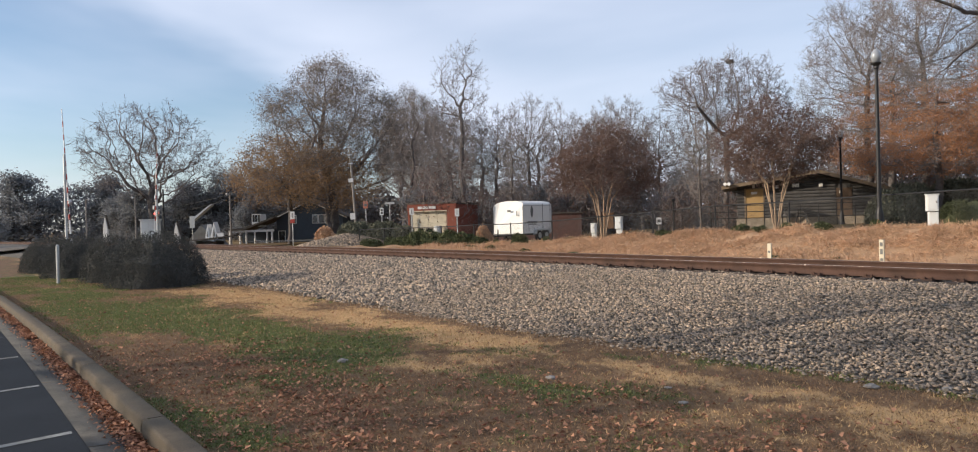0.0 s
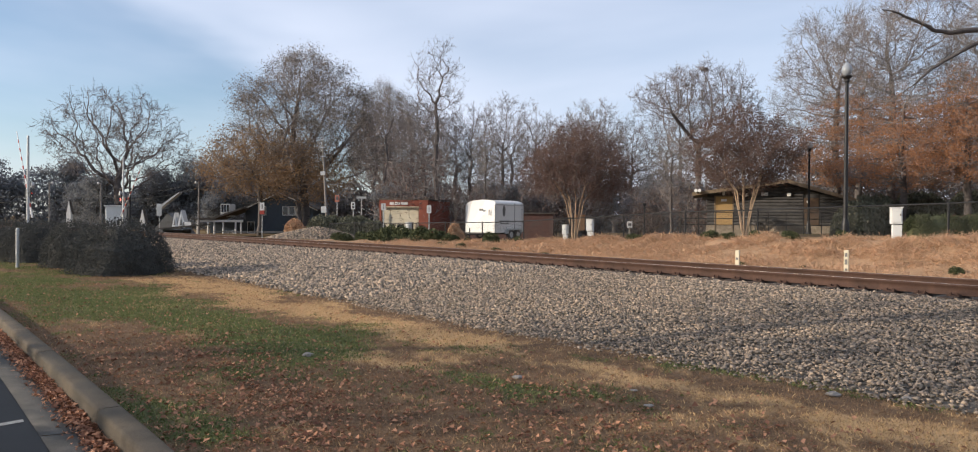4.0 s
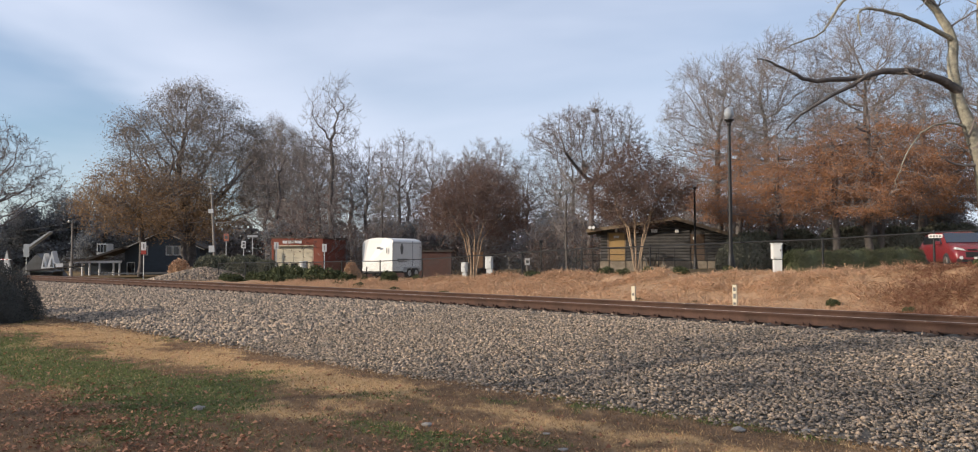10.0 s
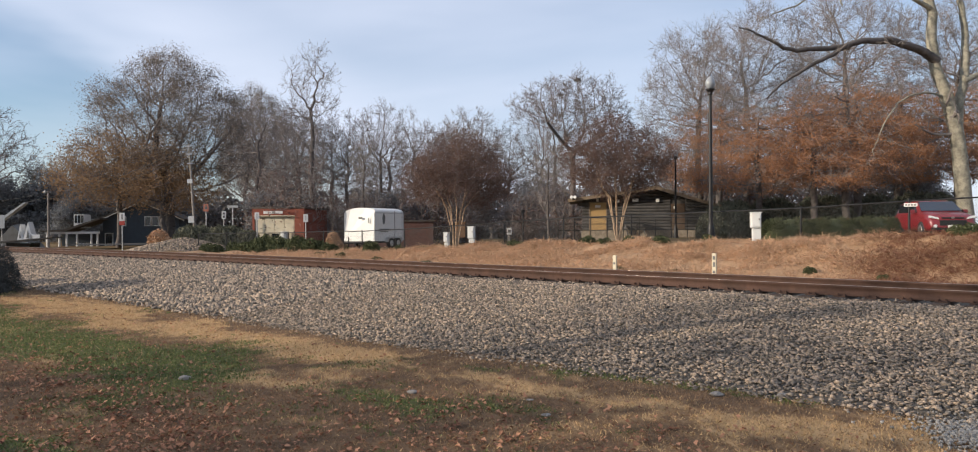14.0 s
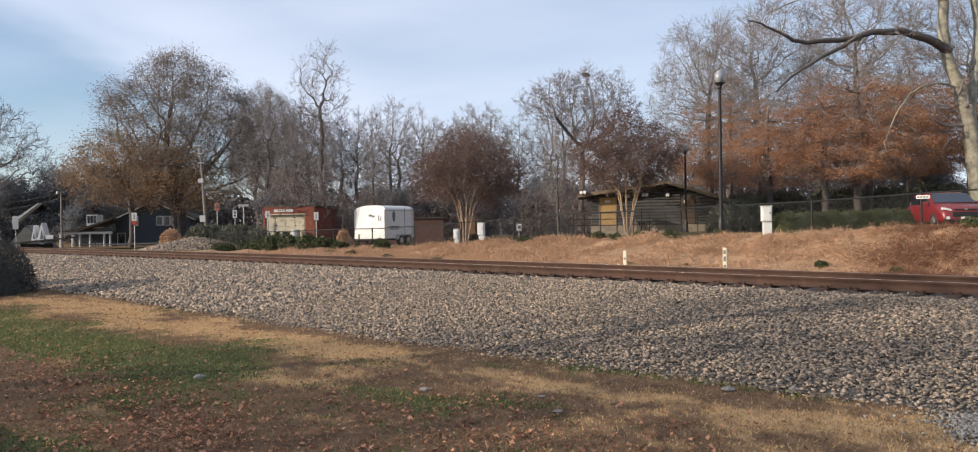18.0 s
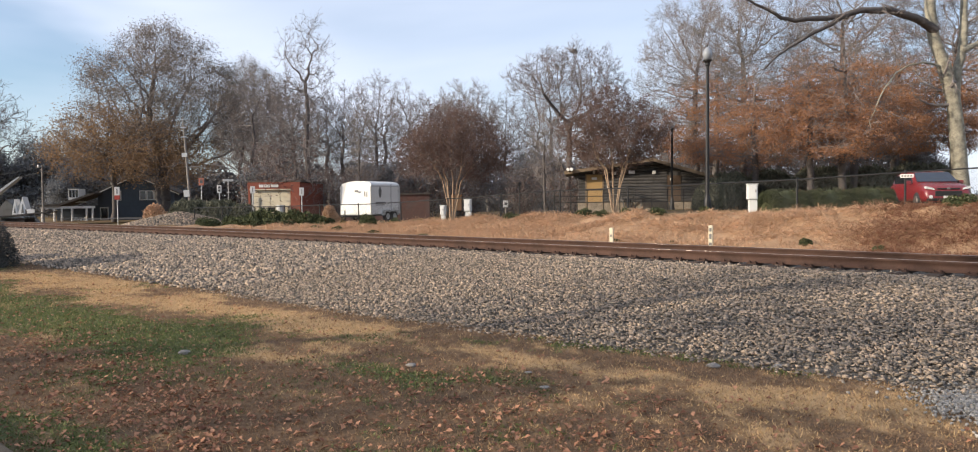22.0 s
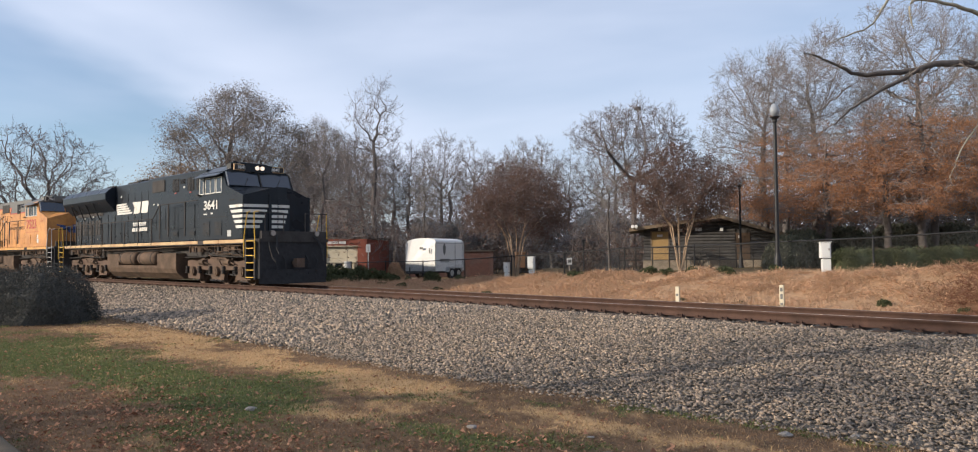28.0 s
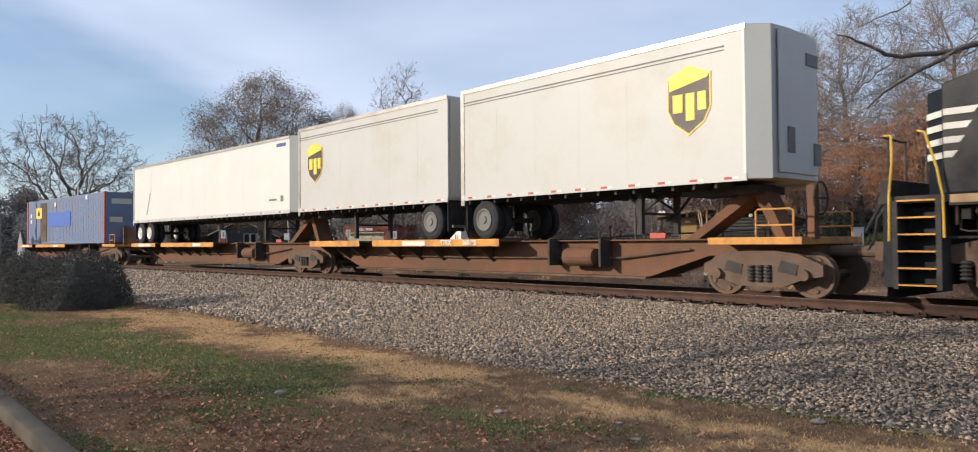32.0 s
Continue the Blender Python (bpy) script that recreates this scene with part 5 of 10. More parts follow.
far_woods("far_bare_wood", 92, 36000, (-30, 108), (75, 92), ((0, 8), (0.3, 8), (0.6, 9), (1, 13)), m_far_hazed_brown, "distant bare wood in haze-paled grey-brown")
front_oak()
hedges_and_bushes()

turf()
ballast()
straw()
fallen_leaves()
lot()
ties()
stones_on_lawn()

# ---- train: materials ----
m_black = material("black_loco_paint", (0.0125, 0.016, 0.0215), 0.3, scale=1.5, dark=0.8, light=1.3, fine=30, bump=0.05, dirt=(0.02, 0.02, 0.022), dirt_scale=0.7, dirt_amount=0.3, spec=0.16)
m_black_dusty = material("dusty_black_paint", (0.0135, 0.0165, 0.021), 0.45, scale=1.3, dark=0.8, light=1.3, fine=30, bump=0.05, dirt=(0.06, 0.048, 0.042), dirt_scale=0.8, dirt_amount=0.62, spec=0.16)
m_yellow = material("armour_yellow_paint", (0.52, 0.235, 0.062), 0.55, scale=1.1, dark=0.75, light=1.2, fine=30, bump=0.06, dirt=(0.31, 0.125, 0.04), dirt_scale=1.4, dirt_amount=0.65)
m_seam = material("rust_stained_seam", (0.16, 0.07, 0.03), 0.8, scale=3, dark=0.6, light=1.3, fine=40, bump=0.1)
m_roofgrey = material("harbour_grey_paint", (0.12, 0.12, 0.115), 0.6, scale=1.3, dark=0.75, light=1.2, fine=30, bump=0.05, dirt=(0.07, 0.06, 0.05), dirt_scale=1, dirt_amount=0.5)
m_under = material("dusty_underframe", (0.088, 0.062, 0.045), 0.9, scale=2.5, dark=0.6, light=1.35, fine=50, bump=0.35, dirt=(0.155, 0.105, 0.074), dirt_scale=1.6, dirt_amount=0.6)
m_rust_under = material("rusty_truck", (0.125, 0.085, 0.064), 0.9, scale=3, dark=0.6, light=1.3, fine=50, bump=0.35, dirt=(0.095, 0.072, 0.057), dirt_scale=2, dirt_amount=0.55)
m_grime = material("black_grime", (0.046, 0.042, 0.04), 0.8, scale=3, dark=0.6, light=1.6, fine=40, bump=0.2)
m_tan = material("tan_sill_stripe", (0.5, 0.34, 0.17), 0.6, scale=2, dark=0.8, light=1.1, fine=40, bump=0.05, dirt=(0.3, 0.15, 0.07), dirt_scale=1.5, dirt_amount=0.5)
m_sill_yellow = material("sill_yellow", (0.6, 0.3, 0.07), 0.6, scale=2, dark=0.8, light=1.1, fine=40, bump=0.05, dirt=(0.3, 0.15, 0.06), dirt_scale=1.5, dirt_amount=0.5)
m_white = material("white_marking", (0.62, 0.6, 0.55), 0.6, scale=4, dark=0.85, light=1.05, fine=60, bump=0.03, dirt=(0.4, 0.34, 0.26), dirt_scale=3, dirt_amount=0.35)
m_red = material("red_marking", (0.36, 0.05, 0.035), 0.55, scale=4, dark=0.85, light=1.05, fine=60, bump=0.03)
m_blue = material("blue_marking", (0.035, 0.065, 0.2), 0.55, scale=4, dark=0.85, light=1.05, fine=60, bump=0.03)
m_flag_red = material("faded_red_marking", (0.46, 0.17, 0.11), 0.6, scale=4, dark=0.85, light=1.1, fine=60, bump=0.02)
m_flag_white = material("faded_cream_marking", (0.6, 0.45, 0.3), 0.6, scale=4, dark=0.85, light=1.1, fine=60, bump=0.02)
m_flag_blue = material("faded_navy_marking", (0.09, 0.085, 0.09), 0.6, scale=4, dark=0.85, light=1.1, fine=60, bump=0.02)
m_safety = material("safety_yellow", (0.62, 0.38, 0.04), 0.5, scale=5, dark=0.8, light=1.1, fine=40, bump=0.05)
m_silver = material("grey_handrail", (0.5, 0.5, 0.48), 0.5, 0.2, scale=5, dark=0.8, light=1.1, fine=40, bump=0.05)
m_steel = material("worn_steel", (0.3, 0.27, 0.25), 0.4, 0.8, scale=5, fine=40, bump=0.1)
m_rubber = material("tyre_rubber", (0.03, 0.03, 0.032), 0.85, scale=8, dark=0.7, light=1.5, fine=60, bump=0.3)
m_trailer_grey = material("trailer_panel_grey", (0.4, 0.405, 0.39), 0.5, scale=0.8, dark=0.93, light=1.04, fine=25, bump=0.02, dirt=(0.36, 0.33, 0.28), dirt_scale=0.6, dirt_amount=0.4)
m_trailer_white = material("trailer_panel_white", (0.52, 0.525, 0.5), 0.5, scale=0.8, dark=0.94, light=1.03, fine=25, bump=0.02, dirt=(0.5, 0.48, 0.42), dirt_scale=0.7, dirt_amount=0.35)
m_shield_brown = material("dark_brown_emblem", (0.035, 0.022, 0.017), 0.5, scale=5, fine=40, bump=0.02)
m_shield_gold = material("gold_emblem", (0.68, 0.5, 0.05), 0.5, scale=5, dark=0.9, light=1.05, fine=40, bump=0.02)
m_box_blue = material("container_blue", (0.095, 0.14, 0.25), 0.55, scale=1, dark=0.85, light=1.1, fine=30, bump=0.05, dirt=(0.13, 0.12, 0.13), dirt_scale=0.9, dirt_amount=0.5)
m_box_blue2 = material("container_bright_blue", (0.03, 0.09, 0.36), 0.55, scale=1, dark=0.9, light=1.1, fine=30, bump=0.05)
m_car_rust = material("oxide_red_car", (0.14, 0.07, 0.043), 0.8, scale=1.6, dark=0.7, light=1.25, fine=40, bump=0.2, dirt=(0.085, 0.06, 0.045), dirt_scale=1.1, dirt_amount=0.55)
m_car_yellow = material("weathered_car_yellow", (0.55, 0.26, 0.05), 0.7, scale=2, dark=0.7, light=1.1, fine=40, bump=0.1, dirt=(0.22, 0.1, 0.05), dirt_scale=2.2, dirt_amount=0.6)


def skewed(bm, x0, x1, z0, z1, slant, y, thick=0.012):
    """A thin slanted bar on the near face."""
    prism(bm, [(x0, z0), (x1, z0), (x1 + slant, z1), (x0 + slant, z1)], y - thick, y)


def wheelset(parent, x, r=0.53, group=None):
    bm = bmesh.new()
    for y in (-0.7175, 0.7175):
        s = 1 if y > 0 else -1
        spin(bm, [(r * 0.25, y + s * 0.07), (r * 0.8, y + s * 0.035), (r * 0.86, y + s * 0.065), (r, y + s * 0.065), (r, y - s * 0.04), (r + 0.025, y - s * 0.065), (r * 0.8, y - s * 0.065), (r * 0.3, y - s * 0.06)], (0, 0, 0), "y", 24)
    rod(bm, (0, -1.05, 0), (0, 1.05, 0), 0.085, sides=10)
    for k in range(5):
        a = k * 2 * math.pi / 5
        for y in (-0.76, 0.76):
            rod(bm, (0.3 * math.cos(a), y, 0.3 * math.sin(a)), (0.3 * math.cos(a), y + 0.03 * (1 if y > 0 else -1), 0.3 * math.sin(a)), 0.05, sides=6)
    ob = part("wheelset", bm, [m_rust_under], parent, "steel wheels with bright treads", m=pose(x, 0, r))
    WHEELS.append((ob, x, r))
    return ob


WHEELS = []


def loco_truck(loco, xc, gap, ge=True):
    """A three-axle truck about xc."""
    ax = (-gap, 0, gap)
    e = gap + 0.62
    frame_bm = bmesh.new()
    if ge:
        out = [(-e, 0.52), (-e, 0.94), (-gap - 0.3, 1.0), (-gap + 0.45, 0.92), (-0.95, 0.96), (-0.5, 1.1), (0.5, 1.1), (0.95, 0.96), (gap - 0.45, 0.92), (gap + 0.3, 1.0), (e, 0.94), (e, 0.52), (gap + 0.54, 0.22),
               (gap - 0.5, 0.2), (gap - 0.62, 0.6), (0.64, 0.58), (0.5, 0.2), (-0.5, 0.2), (-0.64, 0.58), (-gap + 0.62, 0.6), (-gap + 0.5, 0.2), (-gap - 0.54, 0.22)]
    else:
        out = [(-e, 0.7), (-e, 0.98), (-gap - 0.2, 1.06), (-gap + 0.6, 1.0), (-0.6, 0.96), (-0.3, 1.06), (0.5, 1.06), (0.8, 0.96), (gap - 0.5, 1.0), (gap + 0.2, 1.06), (e, 0.98), (e, 0.7), (gap + 0.28, 0.66), (gap - 0.28, 0.66), (gap - 0.6, 0.72),
               (0.28, 0.66), (-0.28, 0.66), (-gap + 0.6, 0.72), (-gap + 0.28, 0.66), (-gap - 0.28, 0.66)]
    for y in (-1.16, 1.0):
        prism(frame_bm, [(xc + x, z) for x, z in out], y, y + 0.16)
    box(frame_bm, xc - 0.9, xc + 0.9, -1.0, 1.0, 0.75, 1.05)
    tr = part("truck", frame_bm, m_rust_under if ge else m_under, loco, "dusty brown cast-steel truck frame")
    for x in ax:
        wheelset(tr, xc + x)
        for side in (-1, 1):
            y0, y1 = (-1.3, -0.98) if side < 0 else (0.98, 1.3)
            bm = bmesh.new()
            spin(bm, [(0.06, 0), (0.12, 0.0), (0.12, 0.02), (0.19, 0.02), (0.2, 0.3), (0.2, 0.32)] if side < 0 else [(0.2, 0.0), (0.2, 0.3), (0.12, 0.32), (0.06, 0.32)], (xc + x, y0, 0.53), "y", 14)
            box(bm, xc + x - (0.16 if ge else 0.24), xc + x + (0.16 if ge else 0.24), y0 + (0.13 if ge else 0.08), y1, 0.34, 0.66)
            part("axle_box", bm, m_under, tr)
            for dx in ((-0.55, 0.55) if ge else (-0.38, 0.38)):
                bm = bmesh.new()
                yc = side * 1.1
                for i in range(5):
                    spin(bm, [(0.085, 0), (0.1, 0.02), (0.085, 0.04)], (xc + x + dx, yc + side * 0.09, 0.44 + 0.062 * i), "z", 10)
                spin(bm, [(0.06, 0), (0.06, 0.3)], (xc + x + dx, yc + side * 0.09, 0.44), "z", 8)
                part("spring", bm, m_grime, tr)
    for side in (-1, 1):
        for x in (-gap * 0.55, gap * 0.5):
            bm = bmesh.new()
            rod(bm, (xc + x - 0.2, side * 1.26, 0.9), (xc + x + 0.2, side * 1.26, 0.9), 0.11, sides=12)
            rod(bm, (xc + x + 0.2, side * 1.26, 0.9), (xc + x + 0.5, side * 1.26, 0.82), 0.03, sides=6)
            part("brake_cylinder", bm, m_under, tr)
            bm = R(((xc + x - 0.5, side * 1.0, 0.42), (xc + x + 0.5, side * 1.0, 0.36), 0.035), ((xc + x, side * 1.05, 0.4), (xc + x + 0.05, side * 1.05, 0.8), 0.03), sides=6)
            part("brake_rod", bm, m_grime, tr)
        bm = bmesh.new()
        pipe(bm, [(xc - e, side * 1.24, 1.1), (xc - 0.8, side * 1.26, 1.12), (xc - 0.4, side * 1.3, 1.2), (xc + 0.7, side * 1.28, 1.13), (xc + e, side * 1.26, 1.1)], 0.022)
        part("air_pipe", bm, m_grime, tr)
        if not ge:
            for x in (-0.25, 0.35):
                bm = bmesh.new()
                for i in range(4):
                    spin(bm, [(0.14, 0), (0.16, 0.03), (0.14, 0.06)], (xc + x, side * 1.12, 1.06 + 0.07 * i), "z", 12)
                part("rubber_spring", bm, m_under, tr)
    return tr


def end_platform(loco, xe, dirn, rail_mat, edge_mat):
    """Steps, pilot, coupler and grab irons at an end; dirn is +1 at the front."""
    def X(d):
        return xe + dirn * d
    def bx(d0, d1, y0, y1, z0, z1):
        return (min(X(d0), X(d1)), max(X(d0), X(d1)), y0, y1, z0, z1)
    part("end_deck", B(bx(0, 1.05, -1.5, 1.5, 1.66, 1.775), bx(0.9, 1.05, -1.4, 1.4, 1.775, 2.06)), m_grime, loco)
    part("pilot", B(bx(0.82, 1.0, -1.45, 1.45, 0.3, 1.66), bx(0.15, 0.82, -1.1, 1.1, 0.35, 1.6)), m_rubber, loco, "black pilot plate with a plough")
    plough = bmesh.new()
    prism(plough, [(X(0.95), -1.45), (X(1.35), -0.2), (X(1.35), 0.2), (X(0.95), 1.45)], 0.1, 0.62, "z")
    part("snow_plough", plough, m_rubber, loco)
    cp = bmesh.new()
    rod(cp, (X(0.6), 0, 0.86), (X(1.25), 0, 0.86), 0.11, sides=10)
    box(cp, *bx(1.2, 1.45, -0.16, 0.16, 0.7, 1.04))
    part("coupler", cp, m_rust_under, loco, "rusty knuckle coupler")
    for y in (-0.9, -0.5, 0.5, 0.9):
        hose = bmesh.new()
        pipe(hose, [(X(1.0), y, 1.15), (X(1.2), y, 0.95), (X(1.24), y * 0.95, 0.55), (X(1.3), y * 0.9, 0.45)], 0.025)
        part("brake_hose", hose, m_rubber, loco)
    for side in (-1, 1):
        y0, y1 = (-1.55, -1.12) if side < 0 else (1.12, 1.55)
        side_bm = B(bx(0.1, 0.18, y0, y1, 0.28, 1.7), bx(0.74, 0.82, y0, y1, 0.28, 1.7))
        part("step_side", side_bm, m_grime, loco)
        for i, z in enumerate((0.33, 0.6, 0.87, 1.14, 1.41, 1.68)):
            st = part("step", B(bx(0.18, 0.74, y0 + (0.0 if side < 0 else -0.02 * i), y1, z, z + 0.03)), m_grime, loco)
            yn = y0 - 0.006 if side < 0 else y1 - 0.006
            part("step_edge", B(bx(0.18, 0.74, yn, yn + 0.012, z + 0.002, z + 0.03)), edge_mat, st, "painted step nosing")
        y = side * 1.57
        g = bmesh.new()
        pipe(g, [(X(0.05), y, 1.1), (X(0.06), y, 1.75), (X(0.14), y, 2.2), (X(0.3), y, 2.76), (X(0.42), y * 0.97, 2.8)], 0.02)
        part("grab_iron", g, rail_mat, loco, "bright painted grab iron")
        g = bmesh.new()
        pipe(g, [(X(0.86), y, 1.05), (X(0.85), y, 1.8), (X(0.8), y, 2.3), (X(0.8), y, 2.76), (X(0.95), y * 0.93, 2.78)], 0.02)
        part("grab_iron", g, rail_mat, loco, "bright painted grab iron")
        g = bmesh.new()
        pipe(g, [(X(0.96), y * 0.95, 2.75), (X(1.0), y * 0.6, 2.75), (X(1.0), y * 0.3, 2.75), (X(1.0), y * 0.3, 1.78)], 0.02)
        pipe(g, [(X(0.98), y * 0.78, 2.75), (X(0.98), y * 0.78, 1.78)], 0.018)
        part("end_rail", g, m_grime, loco)
        g = bmesh.new()
        pipe(g, [(X(1.02), y * 0.5, 1.9), (X(1.22), y * 0.55, 1.75), (X(1.38), y * 0.62, 1.4), (X(1.5), y * 0.6, 1.2)], 0.028)
        part("jumper_hose", g, m_rubber, loco)
        g = bmesh.new()
        pipe(g, [(X(1.0), y * 0.7, 1.7), (X(1.2), y * 0.74, 1.45), (X(1.3), y * 0.7, 1.05), (X(1.42), y * 0.66, 0.9)], 0.022)
        part("jumper_hose", g, m_grime, loco)


def pipework(lo, middles, rng):
    """Pipes, brackets and valves between the sill and the trucks."""
    for xc in middles:
        for i in range(6):
            z = 1.17 + 0.07 * i + rng.uniform(-0.03, 0.03)
            xa = xc + rng.uniform(-2.5, 0.9)
            xb = min(xa + rng.uniform(0.9, 2.3), xc + 2.5)
            xm, up = xa + (xb - xa) * rng.uniform(0.3, 0.7), rng.uniform(-0.14, 0.14)
            g = bmesh.new()
            pipe(g, [(xa, -1.1, z + 0.25), (xa + 0.06, -1.33, z + 0.03), (xa + 0.16, -1.35, z), (xm, -1.36, z), (xm + 0.1, -1.36, z + up), (xb - 0.1, -1.34, z + up), (xb, -1.3, z + up - 0.08), (xb + 0.02, -1.2, z + up - 0.3)], rng.uniform(0.013, 0.024))
            part("pipe_run", g, m_under if i % 3 else m_rust_under, lo)
        for dx in (-2.2, -1.5, -0.7, 0.1, 0.75, 1.5, 2.25):
            x, w, h = xc + dx + rng.uniform(-0.2, 0.2), rng.uniform(0.1, 0.34), rng.uniform(0.12, 0.34)
            part("valve_box", B((x, x + w, -1.32, -1.1, 1.54 - h, 1.56), bevel=0.015), m_under if rng.random() < 0.6 else m_grime, lo)
            part("hanger", B((x - 0.07, x - 0.03, -1.38, -1.3, 1.3, 1.6)), m_rust_under, lo)


def ge_loco(m, name, body, roof, sill, rail, label):
    lo = thing(name, m, label, "locomotive", "locomotives of the train")
    part("frame", B((-9.95, 9.9, -1.5, 1.5, 1.6, 1.775), (-9.6, 9.6, -0.95, 0.95, 1.15, 1.6)), m_grime, lo)
    for x0, x1 in ((-9.95, -7.35), (-7.33, -4.6), (-4.58, -1.4), (-1.38, 1.5), (1.52, 4.9), (4.92, 6.1), (6.6, 7.9), (7.92, 9.88)):
        for y in (-1.515, 1.5):
            part("sill_stripe", B((x0, x1, y, y + 0.015, 1.64, 1.765)), sill, lo)
    # hood and its panels
    part("hood", B((-3.9, 0.3, -1.05, 1.05, 1.775, 4.72), bevel=0.05), body, lo)
    part("blower_hood", B((0.28, 6.1, -1.14, 1.14, 1.775, 4.76), bevel=0.05), body, lo)
    part("rear_hood", B((-9.7, -3.88, -1.05, 1.05, 1.775, 3.98), bevel=0.03), body, lo)
    rad = bmesh.new()
    prism(rad, [(-1.06, 3.45), (-1.5, 3.95), (-1.56, 4.05), (-1.56, 4.36), (-1.25, 4.66), (1.25, 4.66), (1.56, 4.36), (1.56, 4.05), (1.5, 3.95), (1.06, 3.45)], -10.2, -3.9, "x")
    part("radiator_housing", rad, roof, lo, "wide overhanging radiator housing")
    if roof is not body:
        for y in (-1.572, 1.56):
            part("red_line", B((-10.2, -3.9, y, y + 0.012, 4.2, 4.24)), m_flag_red, lo)
            part("lower_band", B((-10.2, -3.9, y + 0.002, y + 0.012, 4.05, 4.2)), body, lo, "dirty yellow-orange lower band")
        part("hood_roof", B((-3.92, 0.3, -1.062, 1.062, 4.36, 4.735), bevel=0.02), roof, lo)
        part("blower_roof", B((0.29, 2.3, -1.152, 1.152, 4.36, 4.775), (2.28, 6.11, -1.152, 1.152, 4.0, 4.772), bevel=0.02), roof, lo)
        for x0, x1, y, z in ((-3.9, 0.3, 1.068, 4.33), (0.3, 2.58, 1.158, 4.33), (2.2, 6.1, 1.158, 3.96)):
            part("red_line", B((x0, x1, -y, -y + 0.01, z, z + 0.06)), m_red, lo)
        part("red_line", P([(2.2, 3.96), (2.34, 3.96), (2.58, 4.33), (2.44, 4.33)], -1.162, -1.15), m_red, lo)
        part("yellow_wedge", P([(2.28, 4.33), (2.44, 4.33), (2.28, 4.08)], -1.156, -1.15), body, lo)
        for x in (-3.45, -2.66, -1.86, -1.06, -0.26):
            part("door_seam", B((x, x + 0.014, -1.07, -1.06, 1.86, 4.3)), m_seam, lo)
        for x in (0.33, 0.78, 1.28, 1.76, 2.23, 4.12, 5.06):
            part("panel_seam", B((x, x + 0.016, -1.16, -1.135, 2.35 if x > 2 else 1.86, 3.9)), m_seam, lo)
        for x, z in ((0.55, 3.7), (0.55, 2.2), (0.95, 3.8), (1.5, 3.5), (1.5, 2.3), (2.5, 3.7), (-0.1, 3.6), (-1.2, 2.2), (-2.8, 2.2)):
            y = 1.16 if x > 0.3 else 1.085
            part("latch", B((x, x + 0.07, -y - 0.012, -y + 0.03, z, z + 0.09)), m_grime, lo)
    part("radiator_fan_guard", B((-9.6, -5.0, -1.0, 1.0, 4.66, 4.72), (-4.95, -4.0, -1.1, 1.1, 4.62, 4.75)), m_grime, lo)
    part("exhaust_stack", B((-3.2, -1.9, -0.75, 0.75, 4.72, 4.86), (-2.9, -2.4, -0.4, 0.4, 4.86, 5.0), bevel=0.03), m_grime, lo)
    for x in (-1.2, -0.6, 0.0, 1.0, 2.4, 3.6, 5.0):
        part("roof_hatch", B((x - 0.25, x + 0.25, -0.8, 0.8, 4.72 if x < 0.2 else 4.76, 4.8 if x < 0.2 else 4.83), bevel=0.02), roof, lo)
    # struts and screens under the overhang
    for x in (-9.3, -8.2, -7.1, -6.0):
        part("radiator_strut", R(((x, -1.08, 3.1), (x + 0.15, -1.46, 3.92), 0.03), sides=6), m_grime, lo)
    part("radiator_screen", B((-9.3, -5.6, -1.075, -1.05, 3.3, 3.86)), m_grime, lo)
    for x in (-9.5, -8.55, -7.6, -6.65):
        d = part("engine_door", B((x, x + 0.88, -1.075, -1.05, 1.86, 3.2), bevel=0.01), body, lo)
        for k in (0.1, 0.5):
            part("vent", B((x + k, x + k + 0.28, -1.086, -1.07, 2.3, 3.08)), m_grime, d, "dark louvred vent")
        part("latch", B((x + 0.4, x + 0.48, -1.1, -1.07, 2.05, 2.12)), m_steel, d)
    for x in (-5.65, -4.75):
        part("engine_door", B((x, x + 0.8, -1.07, -1.05, 1.86, 3.3), bevel=0.01), body, lo)
    for x in (-3.85, -3.05, -2.25, -1.45, -0.65):
        d = part("engine_door", B((x, x + 0.76, -1.066, -1.05, 1.86, 4.25), bevel=0.008), body, lo)
        for z in (2.1, 3.0, 3.9):
            part("hinge", R(((x + 0.03, -1.075, z), (x + 0.03, -1.075, z + 0.1), 0.012), sides=6), m_grime, d)
        part("latch", B((x + 0.62, x + 0.68, -1.09, -1.065, 2.25, 2.35)), m_grime, d)
    for x in (0.36, 1.3, 2.25, 3.2, 4.15, 5.1):
        part("side_panel", B((x, x + 0.9, -1.156, -1.14, 2.35, 3.35), bevel=0.008), body, lo)
    part("intake_screen", B((0.8, 2.1, -1.172, -1.14, 4.08, 4.6), bevel=0.006), m_grime, lo)
    openings = ((2.9, 3.5, 3.98, 4.55), (4.35, 4.95, 3.96, 4.52), (5.2, 5.85, 3.95, 4.52), (3.65, 4.1, 4.3, 4.5)) if body is m_black else ((3.6, 4.2, 3.95, 4.55), (4.32, 4.8, 4.3, 4.54))
    for x0, x1, z0, z1 in openings:
        g = part("window_grille", B((x0, x1, -1.16, -1.14, z0, z1)), m_grime, lo, "dark barred opening")
        n = 5
        for i in range(n):
            xa = x0 + (x1 - x0) * (i + 0.5) / n
